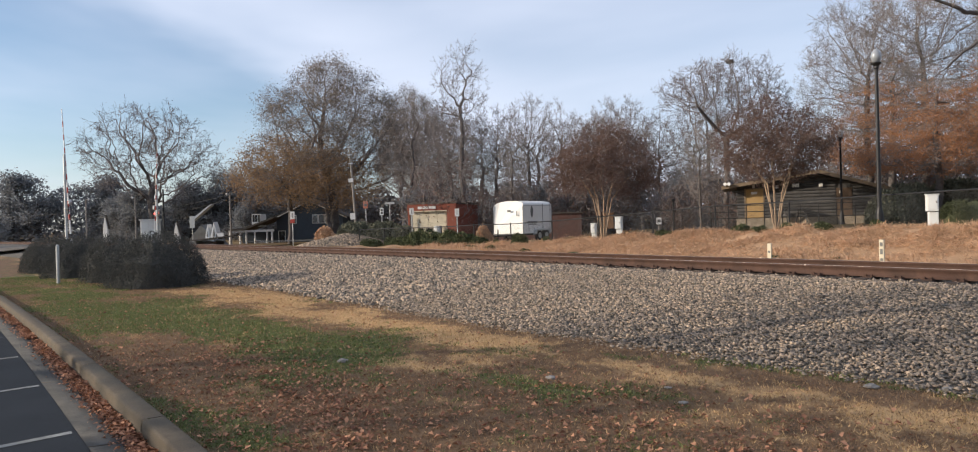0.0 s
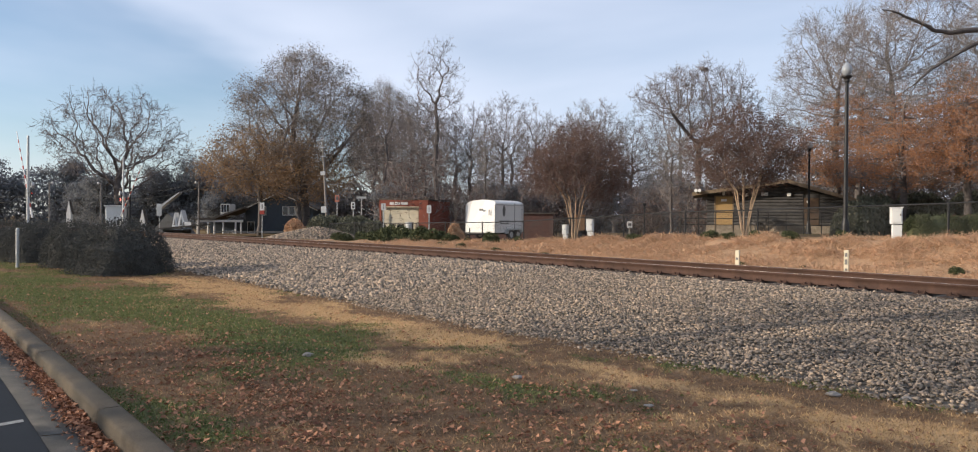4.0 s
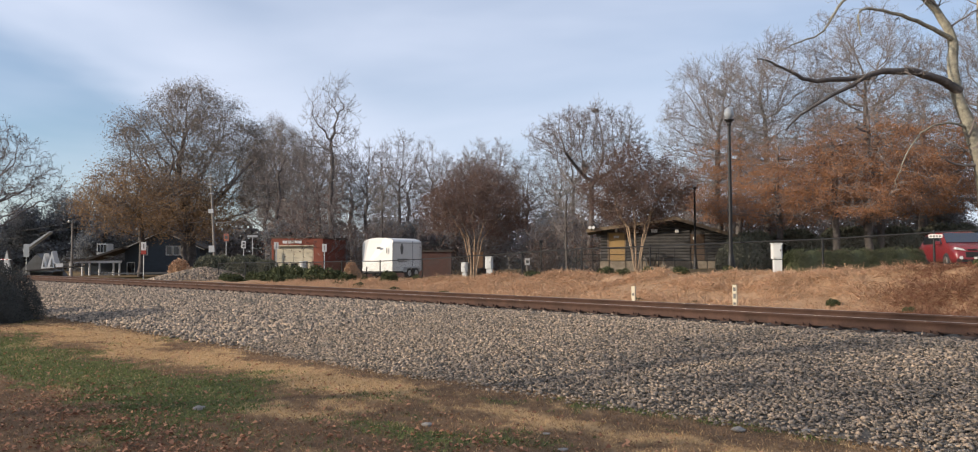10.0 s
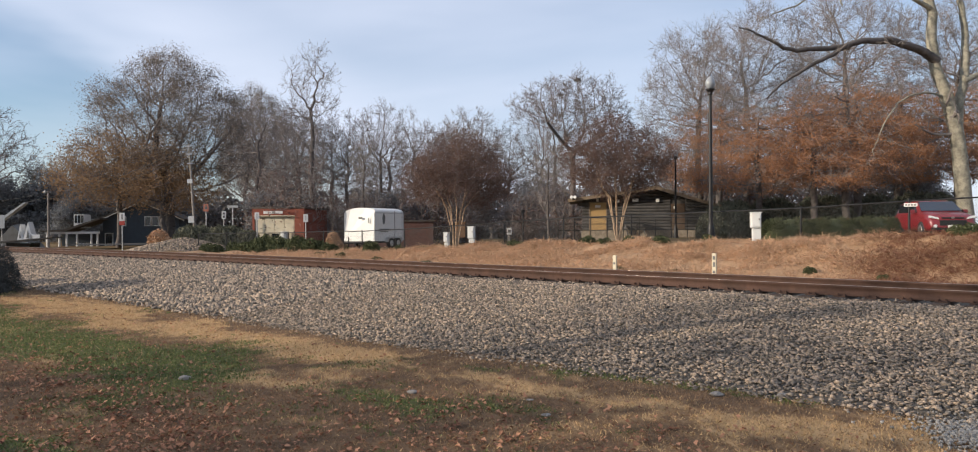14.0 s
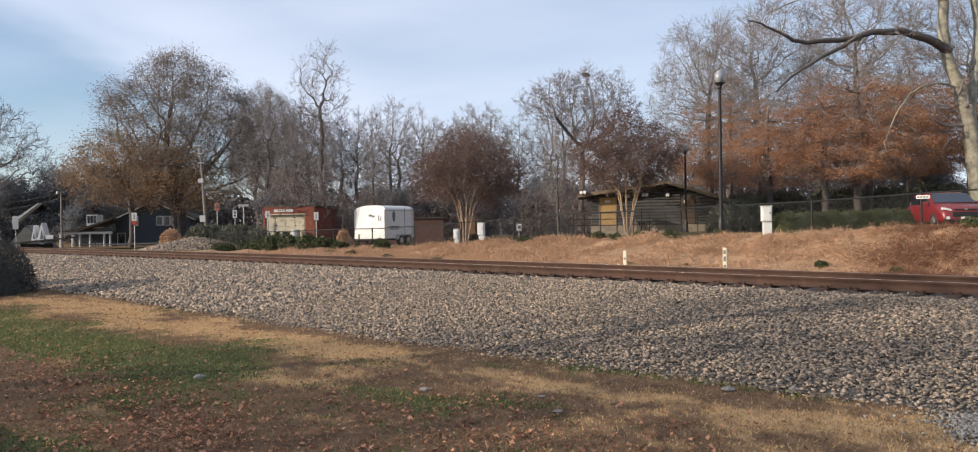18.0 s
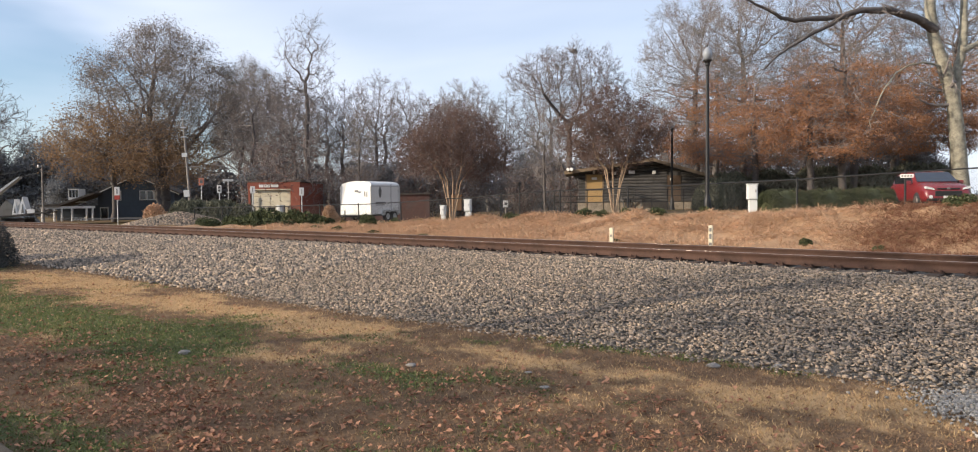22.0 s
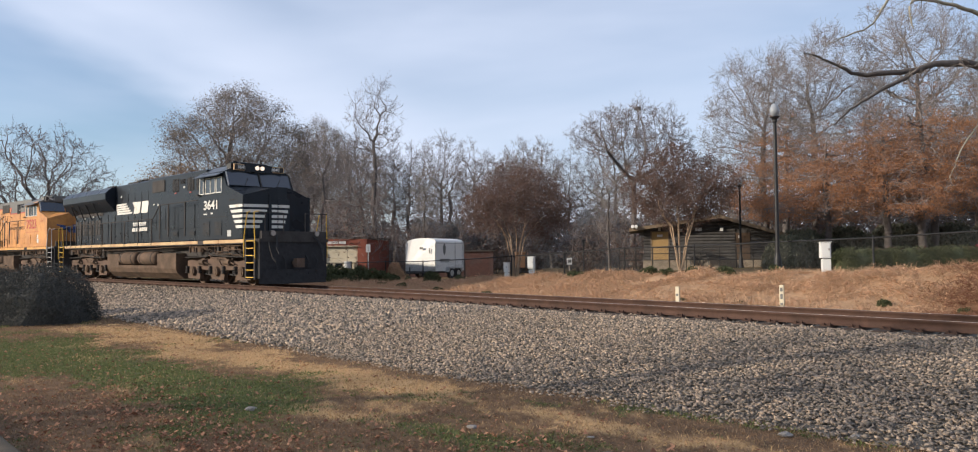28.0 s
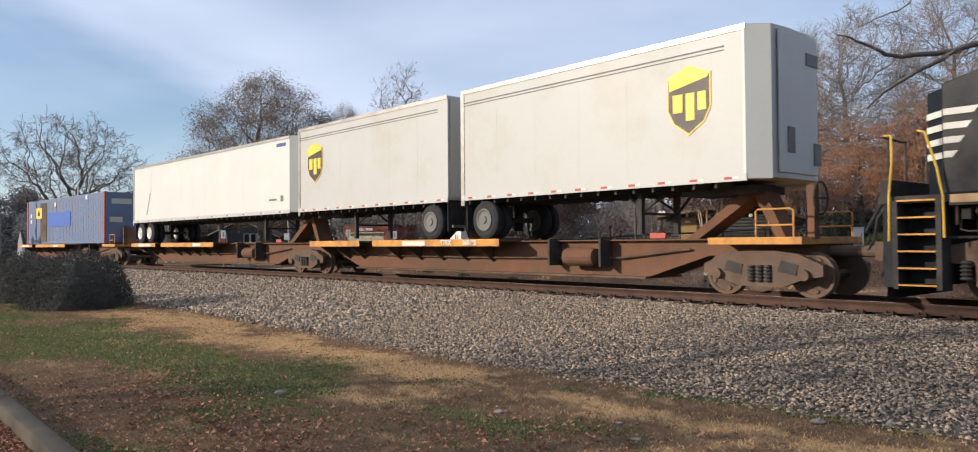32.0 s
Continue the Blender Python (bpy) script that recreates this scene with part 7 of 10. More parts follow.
def emd_loco():
    """The third locomotive; its cab faces back along the train, towards -x."""
    lo = thing("freight_locomotive", None, "black diesel freight locomotive running cab last", "locomotive", "locomotives of the train")
    part("frame", B((-9.8, 10.1, -1.5, 1.5, 1.6, 1.775), (-9.6, 9.7, -0.95, 0.95, 1.15, 1.6)), m_grime, lo)
    for x0, x1 in ((-9.78, -7.0), (-6.98, -4.0), (-3.98, -0.8), (-0.78, 2.6), (2.62, 5.6), (5.62, 8.0), (8.02, 10.08)):
        for y in (-1.515, 1.5):
            part("sill_stripe", B((x0, x1, y, y + 0.015, 1.64, 1.765)), m_tan, lo)
    part("hood", B((-2.45, 8.5, -1.05, 1.05, 1.775, 4.45), bevel=0.06), m_black, lo)
    top = bmesh.new()
    prism(top, [(-1.0, 4.42), (-0.7, 4.62), (0.7, 4.62), (1.0, 4.42)], -0.9, 3.1, "x")
    part("hood_top", top, m_black, lo)
    part("intake_hump", B((-2.4, -0.9, -1.0, 1.0, 4.42, 4.74), (-0.9, 0.2, -0.6, 0.6, 4.5, 4.7), bevel=0.04), m_black, lo)
    rad = bmesh.new()
    prism(rad, [(-1.06, 3.56), (-1.46, 3.72), (-1.5, 4.1), (-1.2, 4.62), (1.2, 4.62), (1.5, 4.1), (1.46, 3.72), (1.06, 3.56)], 3.0, 8.45, "x")
    part("radiator_housing", rad, m_black, lo, "flared radiator housing")
    part("radiator_fan_guard", B((3.5, 5.8, -0.9, 0.9, 4.62, 4.7), (6.0, 8.0, -0.9, 0.9, 4.62, 4.72), bevel=0.02), m_grime, lo)
    rear = bmesh.new()
    prism(rear, [(8.45, -1.14), (10.0, -1.14), (10.62, -0.2), (10.62, 0.2), (10.0, 1.14), (8.45, 1.14)], 1.775, 4.62, "z")
    bmesh.ops.bevel(rear, geom=rear.edges[:], offset=0.03, segments=2, affect="EDGES", profile=0.5)
    part("rear_hood", rear, m_black, lo)
    part("roof_rail", R(((9.1, -0.6, 4.72), (9.9, -0.6, 4.72), 0.015), ((9.1, -0.6, 4.62), (9.1, -0.6, 4.72), 0.015), ((9.9, -0.6, 4.62), (9.9, -0.6, 4.72), 0.015), sides=6), m_grime, lo)
    g = part("intake_grille", B((8.62, 9.94, -1.16, -1.13, 2.02, 3.32)), m_rubber, lo, "dark slatted air intake")
    for i in range(11):
        x = 8.66 + 0.12 * i
        part("slat", B((x, x + 0.03, -1.19, -1.155, 2.05, 3.3)), m_black, g)
    for z in (2.45, 2.85):
        part("crossbar", B((8.62, 9.94, -1.2, -1.185, z, z + 0.04)), m_black, g)
    for x in (8.7, 9.3):
        part("small_label", B((x, x + 0.14, -1.15, -1.135, 3.95, 4.02)), m_white, lo)
        for k in range(4):
            part("louvre", B((x - 0.05, x + 0.25, -1.152, -1.138, 4.12 + 0.06 * k, 4.14 + 0.06 * k)), m_grime, lo)
    part("open_door", B((6.75, 7.3, -1.066, -1.045, 1.9, 3.3)), m_rubber, lo, "dark doorway in the hood")
    for x in (-2.35, -1.45, -0.55, 0.35, 1.25, 2.15, 3.05, 3.95, 4.85, 5.75, 7.4):
        d = part("engine_door", B((x, x + 0.84, -1.064, -1.05, 1.86, 2.72 if x > -2.4 else 3.3), bevel=0.008), m_black, lo)
        part("latch", B((x + 0.7, x + 0.76, -1.09, -1.06, 2.3, 2.4)), m_grime, d)
        for z in (2.0, 2.5):
            part("hinge", R(((x + 0.03, -1.072, z), (x + 0.03, -1.072, z + 0.1), 0.012), sides=6), m_grime, d)
        part("lifting_lug", B((x + 0.4, x + 0.47, -1.09, -1.05, 3.95 if x < 2.9 else 3.3, 4.03 if x < 2.9 else 3.38)), m_grime, lo)
    # body behind the cab, with its cabinets
    part("inverter_body", B((-6.66, -2.4, -1.1, 1.1, 1.775, 4.52), bevel=0.04), m_black, lo)
    for x0, x1, z1 in ((-6.62, -3.98, 3.44), (-3.96, -2.5, 3.54)):
        cb = part("cabinet", B((x0, x1, -1.5, 1.5, 1.775, z1), bevel=0.02), m_black_dusty, lo)
        if x1 < -3.9:
            for z in (2.12, 2.86):
                part("vent", B((x0 + 0.3, x1 - 0.12, -1.512, -1.495, z, z + 0.42)), m_grime, cb, "dark louvred vent")
        else:
            part("vent", B((x0 + 0.1, x1 - 0.1, -1.512, -1.495, 2.72, 3.42)), m_grime, cb, "dark louvred vent")
    for x0, x1, z0, z1 in ((-5.0, -4.1, 3.6, 4.35), (-3.8, -2.6, 3.75, 4.4)):
        part("side_box", B((x0, x1, -1.3, -1.08, z0, z1), bevel=0.02), m_black, lo)
    cab = bmesh.new()
    prism(cab, [(-6.64, 1.775), (-9.9, 1.775), (-9.9, 3.5), (-9.15, 3.68), (-8.95, 4.35), (-6.64, 4.42)], -1.46, 1.46)
    bmesh.ops.bevel(cab, geom=cab.edges[:], offset=0.03, segments=2, affect="EDGES", profile=0.5)
    cab = part("cab", cab, m_black_dusty, lo)
    nose = bmesh.new()
    prism(nose, [(-9.85, -1.4), (-10.25, -1.0), (-10.3, 1.0), (-9.85, 1.4)], 1.775, 3.45, "z")
    part("nose", nose, m_black, lo)
    rf = bmesh.new()
    prism(rf, [(-1.48, 4.36), (-0.8, 4.72), (0.8, 4.72), (1.48, 4.36)], -9.05, -6.6, "x")
    rf = part("cab_roof", rf, m_black, lo)
    part("roof_hatch", B((-8.4, -7.0, -0.6, 0.6, 4.72, 4.8), (-8.0, -7.8, -0.2, 0.0, 4.8, 4.92), bevel=0.02), m_grime, rf)
    for x0, x1 in ((-8.88, -8.5), (-8.4, -7.72), (-7.62, -7.02)):
        for y in (-1.475, 1.46):
            w = part("side_window", B((x0, x1, y, y + 0.015, 3.68, 4.14)), m_glass, cab, "dark cab window")
            f = bmesh.new()
            for b in ((x0 - 0.035, x0, 3.65, 4.18), (x1, x1 + 0.035, 3.65, 4.18), (x0, x1, 3.64, 3.68)):
                box(f, b[0], b[1], y - 0.012, y + 0.02, b[2], b[3])
            part("window_frame", f, m_white, w, "white window frame")
    for y0, y1 in ((-1.3, -0.05), (0.05, 1.3)):
        ws = bmesh.new()
        prism(ws, [(-9.17, 3.74), (-9.2, 3.75), (-9.0, 4.3), (-8.97, 4.3)], y0, y1)
        part("windscreen", ws, m_glass_blue, cab)
    aw = bmesh.new()
    prism(aw, [(-1.74, 4.2), (-1.74, 4.22), (-1.44, 4.42), (-1.44, 4.38)], -9.1, -6.9, "x")
    part("awning", aw, m_black, cab, "sun awning over the cab windows")
    for i in range(5):
        part("louvre", B((-8.0, -7.65, -1.476, -1.46, 2.25 + 0.08 * i, 2.28 + 0.08 * i)), m_trailer_grey, cab)
    part("seam", P([(-8.6, 1.8), (-8.58, 1.8), (-8.2, 2.6), (-8.22, 2.6)], -1.468, -1.46), m_grime, cab)
    chevrons_back = ((-9.87, 3.0), (-9.87, 2.78), (-9.87, 2.56), (-9.87, 2.34))
    for i, (x, z) in enumerate(chevrons_back):
        part("stripe", P([(x, z), (x + 0.42 - 0.1 * i, z), (x + 0.5 - 0.1 * i, z + 0.1), (x, z + 0.1)], -1.472, -1.46), m_white, lo)
        part("stripe", P([(x - 0.38, -1.03), (x, -1.41), (x, -1.425), (x - 0.38, -1.05)], z, z + 0.1, "z"), m_white, lo)
    mane_emblem(lo, -2.15, 2.68, 3.18, 3.82, -1.066, m_white)
    part("rust_stain", P([(-0.3, 3.35), (-0.12, 3.32), (-0.1, 3.55), (-0.22, 3.62), (-0.34, 3.52)], -1.082, -1.078), m_rust_under, lo, "rust stain on the emblem")
    name_bars(lo, 0.35, 2.78, -1.068, m_tan, w=0.23, h=0.2, gap=0.42)
    lettering("road_number", "1169", 0.44, m_white, lo, pose(-7.72, -1.47, 3.18), bold=0.004, stretch=0.95)
    lettering("end_number", "1169", 0.42, m_white, lo, pose(10.316, -0.688, 4.17, 0, 0, 56.6), bold=0.007, stretch=0.84)
    for i in range(5):
        z = 3.5 - 0.19 * i
        part("stripe", P([(9.8 + 0.1 * i, z), (10.0, z), (10.0, z + 0.1), (9.72 + 0.1 * i, z + 0.1)], -1.152, -1.14), m_white, lo)
        part("stripe", P([(10.005, -1.152), (10.6, -0.25), (10.592, -0.243), (9.997, -1.145)], z, z + 0.1, "z"), m_white, lo)
    horn = bmesh.new()
    hx, hz = 0.75, 5.02
    rod(horn, (hx, -0.2, 4.55), (hx, -0.2, hz), 0.05)
    for dx, dy in ((0.5, -0.2), (0.44, -0.38), (0.4, -0.02), (-0.46, -0.3), (-0.42, -0.1)):
        rod(horn, (hx, dy, hz + 0.04), (hx + dx, dy, hz + 0.04), 0.04, 0.13, sides=12)
    box(horn, hx - 0.14, hx + 0.14, -0.45, 0.05, hz - 0.04, hz + 0.1)
    part("horn", horn, m_grime, lo, "dark multi-chime air horn")
    loco_truck(lo, -7.3, 2.0, False)
    loco_truck(lo, 7.15, 2.0, False)
    tank = bmesh.new()
    prism(tank, [(-0.75, 0.18), (-1.15, 0.32), (-1.38, 0.62), (-1.44, 0.95), (-1.4, 1.22), (1.4, 1.22), (1.44, 0.95), (1.38, 0.62), (1.15, 0.32), (0.75, 0.18)], -4.85, 4.1, "x")
    part("fuel_tank", tank, m_under, lo, "dusty brown fuel tank", smooth=False)
    part("equipment_box", B((1.0, 2.6, -1.45, -0.9, 1.12, 1.6), bevel=0.02), m_under, lo)
    for k, (z, y) in enumerate(((1.54, -1.36), (1.42, -1.28))):
        g = bmesh.new()
        pipe(g, [(-9.3, y, z), (-4.6, y, z + 0.03), (0, y, z), (4.4, y, z + 0.02), (9.4, y, z)], 0.024)
        part("sill_pipe", g, m_grime if k else m_under, lo)
    pipework(lo, (-7.3, 7.15), random.Random(15))
    loop = bmesh.new()
    pipe(loop, [(4.35, -1.4, 1.5), (4.2, -1.46, 1.2), (4.3, -1.47, 0.8), (4.7, -1.46, 0.62), (5.2, -1.4, 0.7)], 0.024)
    part("cable", loop, m_under, lo)
    for side in (-1, 1):
        y = side * 1.5
        for x in (-2.0, -1.2, -0.2, 0.8, 1.8, 2.8, 3.8, 4.7, 5.6, 6.4, 7.6, 8.6, 9.6):
            part("handrail_post", B((x - 0.02, x + 0.02, y - 0.015, y + 0.015, 1.66, 2.88)), m_grime, lo)
        g = bmesh.new()
        pipe(g, [(-2.5, y * 0.97, 4.3), (-2.4, y, 3.6), (-2.3, y, 3.0), (-2.1, y, 2.9), (9.7, y, 2.9), (10.0, y, 2.8)], 0.02)
        part("handrail", g, m_grime, lo)
    end_platform(lo, 10.1, 1, m_safety, m_car_yellow)
    end_platform(lo, -9.8, -1, m_safety, m_car_yellow)
    return lo


# ---- spine cars and their loads ----
def car_truck(car, xc):
    fr = bmesh.new()
    out = [(-1.2, 0.42), (-1.2, 0.62), (-0.75, 0.82), (-0.3, 0.88), (0.3, 0.88), (0.75, 0.82), (1.2, 0.62), (1.2, 0.42), (0.8, 0.34), (0.45, 0.2), (-0.45, 0.2), (-0.8, 0.34)]
    for y in (-1.08, 0.94):
        prism(fr, [(xc + x, z) for x, z in out], y, y + 0.14)
    box(fr, xc - 0.2, xc + 0.2, -1.0, 1.0, 0.55, 0.85)
    tr = part("truck", fr, m_rust_under, car, "rusty cast-steel freight truck")
    for x in (-0.88, 0.88):
        wheelset(tr, xc + x, 0.42)
    for y in (-1.095, 1.075):
        for x in (-0.55, 0.55):
            part("frame_opening", P([(xc + x - 0.2, 0.5), (xc + x + 0.16, 0.42), (xc + x + 0.2, 0.62), (xc + x - 0.12, 0.7)], y, y + 0.02), m_grime, tr)
        for x in (-0.17, 0, 0.17):
            bm = bmesh.new()
            for i in range(5):
                spin(bm, [(0.06, 0), (0.075, 0.025), (0.06, 0.05)], (xc + x, y, 0.3 + 0.065 * i), "z", 9)
            part("spring", bm, m_grime, tr)
        for x in (-0.88, 0.88):
            bm = bmesh.new()
            spin(bm, [(0.04, 0), (0.1, 0.0), (0.11, 0.1)] if y < 0 else [(0.11, -0.08), (0.1, 0.03), (0.04, 0.03)], (xc + x, y - (0.08 if y < 0 else 0), 0.43), "y", 12)
            part("bearing_cap", bm, m_under, tr)
    return tr


def spine_car(front_end, long_=17.65, first=True, label=""):
    """A spine unit: x = 0 at its front truck's centre, the body runs back to -long_."""
    car = thing("spine_car", None, label, "rail wagon", "spine cars")
    part("spine", P([(-long_ + 1.4, 0.78), (-long_ + 2.9, 0.28), (-2.9, 0.28), (-1.4, 0.78), (0.9, 0.78), (0.9, 1.1), (-long_ - 0.0, 1.1), (-long_ - 0.0, 0.78)], -0.55, 0.55, bevel=0.015), m_car_rust, car, "oxide-red centre spine")
    part("bottom_flange", B((-long_ + 2.9, -2.9, -0.72, 0.72, 0.24, 0.285)), m_under, car)
    part("top_flange", B((-long_ + 0.4, 0.6, -0.7, 0.7, 1.09, 1.12)), m_car_rust, car)
    # trailer wheel platform
    for x0, x1 in ((-12.7, -6.9), (-long_ + 1.0, -long_ + 4.2)):
        for side in (-1, 1):
            y0, y1 = (-1.42, -0.55) if side < 0 else (0.55, 1.42)
            pl = part("wheel_platform", B((x0, x1, y0, y1, 1.1, 1.16)), m_under, car)
            ye = -1.432 if side < 0 else 1.42
            part("edge_plate", B((x0, x1, ye, ye + 0.012, 0.98, 1.17)), m_car_yellow, pl, "weathered yellow edge plate")
            n = int((x1 - x0) / 1.0)
            for i in range(n):
                xa = x0 + 0.3 + i * (x1 - x0 - 0.4) / n
                part("bracket", P([(-1.36 if side < 0 else 1.36, 1.1), (-0.56 * (1 if side < 0 else -1), 1.1), (-0.56 * (1 if side < 0 else -1), 0.55)], xa, xa + 0.05, "x"), m_under, pl)
    if first:
        lettering("car_mark", "TTRX", 0.19, m_white, car, pose(-9.05, -1.446, 1.07), bold=0.006)
        lettering("car_number", "360193", 0.19, m_white, car, pose(-8.05, -1.446, 1.07), bold=0.006)
        part("lettering_bar", B((-11.1, -10.0, -1.446, -1.44, 1.0, 1.13)), m_white, car)
    else:
        for x0, x1 in ((-14.6, -14.0), (-9.0, -8.2), (-long_ + 2.0, -long_ + 3.0)):
            part("lettering_bar", B((x0, x1, -1.446, -1.434, 1.01, 1.13)), m_white, car)
    # hitch stands, one at the front and one about the middle
    for x in ((-0.6, -9.9) if first else (-1.0,)):
        part("hitch", P([(x - 1.5, 1.12), (x - 1.2, 1.12), (x + 0.1, 1.98), (x + 0.55, 1.12), (x + 0.75, 1.12), (x + 0.3, 2.1), (x - 0.1, 2.1)], -0.3, 0.3), m_car_rust, car, "folding trailer hitch")
    rs = bmesh.new()
    spin(rs, [(0.05, -5.15), (0.2, -5.1), (0.22, -5.0), (0.22, -4.3), (0.2, -4.2), (0.05, -4.15)], (0, -0.85, 0.72), "x", 16)
    part("air_reservoir", rs, m_car_rust, car, "round brake reservoir")
    for x in (-5.6, -4.0):
        part("hanger", B((x, x + 0.06, -1.0, -0.55, 0.5, 1.15)), m_grime, car)
    g = bmesh.new()
    pipe(g, [(-15.5, -0.62, 0.72), (-9, -0.64, 0.66), (-3.6, -0.64, 0.7), (-1.8, -0.62, 0.9)], 0.025)
    part("brake_pipe", g, m_under, car)
    part("red_flag", B((-2.75, -2.35, -0.74, -0.7, 1.14, 1.26)), m_red, car, "small red marker")
    if front_end:
        part("end_sill", B((-0.95, 0.95, -1.35, 1.35, 1.0, 1.14), bevel=0.01), m_car_yellow, car, "yellow end sill")
        for y in (-1.3, 1.3):
            g = bmesh.new()
            pipe(g, [(0.05, y, 1.14), (0.05, y, 1.62), (0.1, y, 1.66), (0.72, y, 1.66), (0.78, y, 1.62), (0.78, y, 1.1)], 0.018)
            pipe(g, [(0.05, y, 1.36), (0.78, y, 1.36)], 0.018)
            part("grab_iron", g, m_car_yellow, car, "yellow grab irons")
        part("brake_stand", B((0.85, 0.98, -0.9, -0.7, 1.1, 2.1)), m_car_rust, car)
        hw = bmesh.new()
        ring = [(1.06, -0.8 + 0.3 * math.cos(a * math.pi / 8), 1.85 + 0.3 * math.sin(a * math.pi / 8)) for a in range(17)]
        pipe(hw, ring, 0.02)
        for a in range(0, 16, 4):
            rod(hw, (1.06, -0.8, 1.85), ring[a], 0.014, sides=5)
        part("brake_wheel", hw, m_grime, car, "round hand-brake wheel")
        cp = bmesh.new()
        rod(cp, (0.6, 0, 0.86), (1.9, 0, 0.86), 0.11, sides=10)
        box(cp, 1.75, 2.05, -0.16, 0.16, 0.7, 1.04)
        part("coupler", cp, m_rust_under, car, "rusty knuckle coupler")
    car_truck(car, 0)
    return car


def emblem_shield(tr, x, z, w, y):
    """A brown and gold shield emblem as plain shapes."""
    h = w * 1.4
    out = [(x - w / 2, z + h * 0.36), (x, z + h * 0.5), (x + w / 2, z + h * 0.36), (x + w / 2, z - h * 0.12), (x + w * 0.36, z - h * 0.32), (x, z - h * 0.5), (x - w * 0.36, z - h * 0.32), (x - w / 2, z - h * 0.12)]
    part("shield", P(out, y - 0.006, y), m_shield_gold, tr, "gold-edged shield emblem")
    def small(k):
        return [(x + (a - x) * k, z + (b - z) * k - 0.01) for a, b in out]
    part("shield_field", P(small(0.93), y - 0.012, y - 0.006), m_shield_brown, tr)
    part("shield_cap", P([(x - w * 0.45, z + h * 0.33), (x, z + h * 0.46), (x + w * 0.45, z + h * 0.33), (x + w * 0.44, z + h * 0.29), (x - w * 0.44, z + h * 0.16)], y - 0.018, y - 0.012), m_shield_gold, tr)
    for bx in ((-0.36, -0.13, -0.16, 0.1), (-0.06, 0.14, -0.29, 0.1), (0.21, 0.4, -0.16, 0.1)):
        part("emblem_block", P([(x + bx[0] * w, z + bx[2] * h), (x + bx[1] * w, z + bx[2] * h), (x + bx[1] * w, z + bx[3] * h), (x + bx[0] * w, z + bx[3] * h)], y - 0.02, y - 0.012), m_shield_gold, tr)


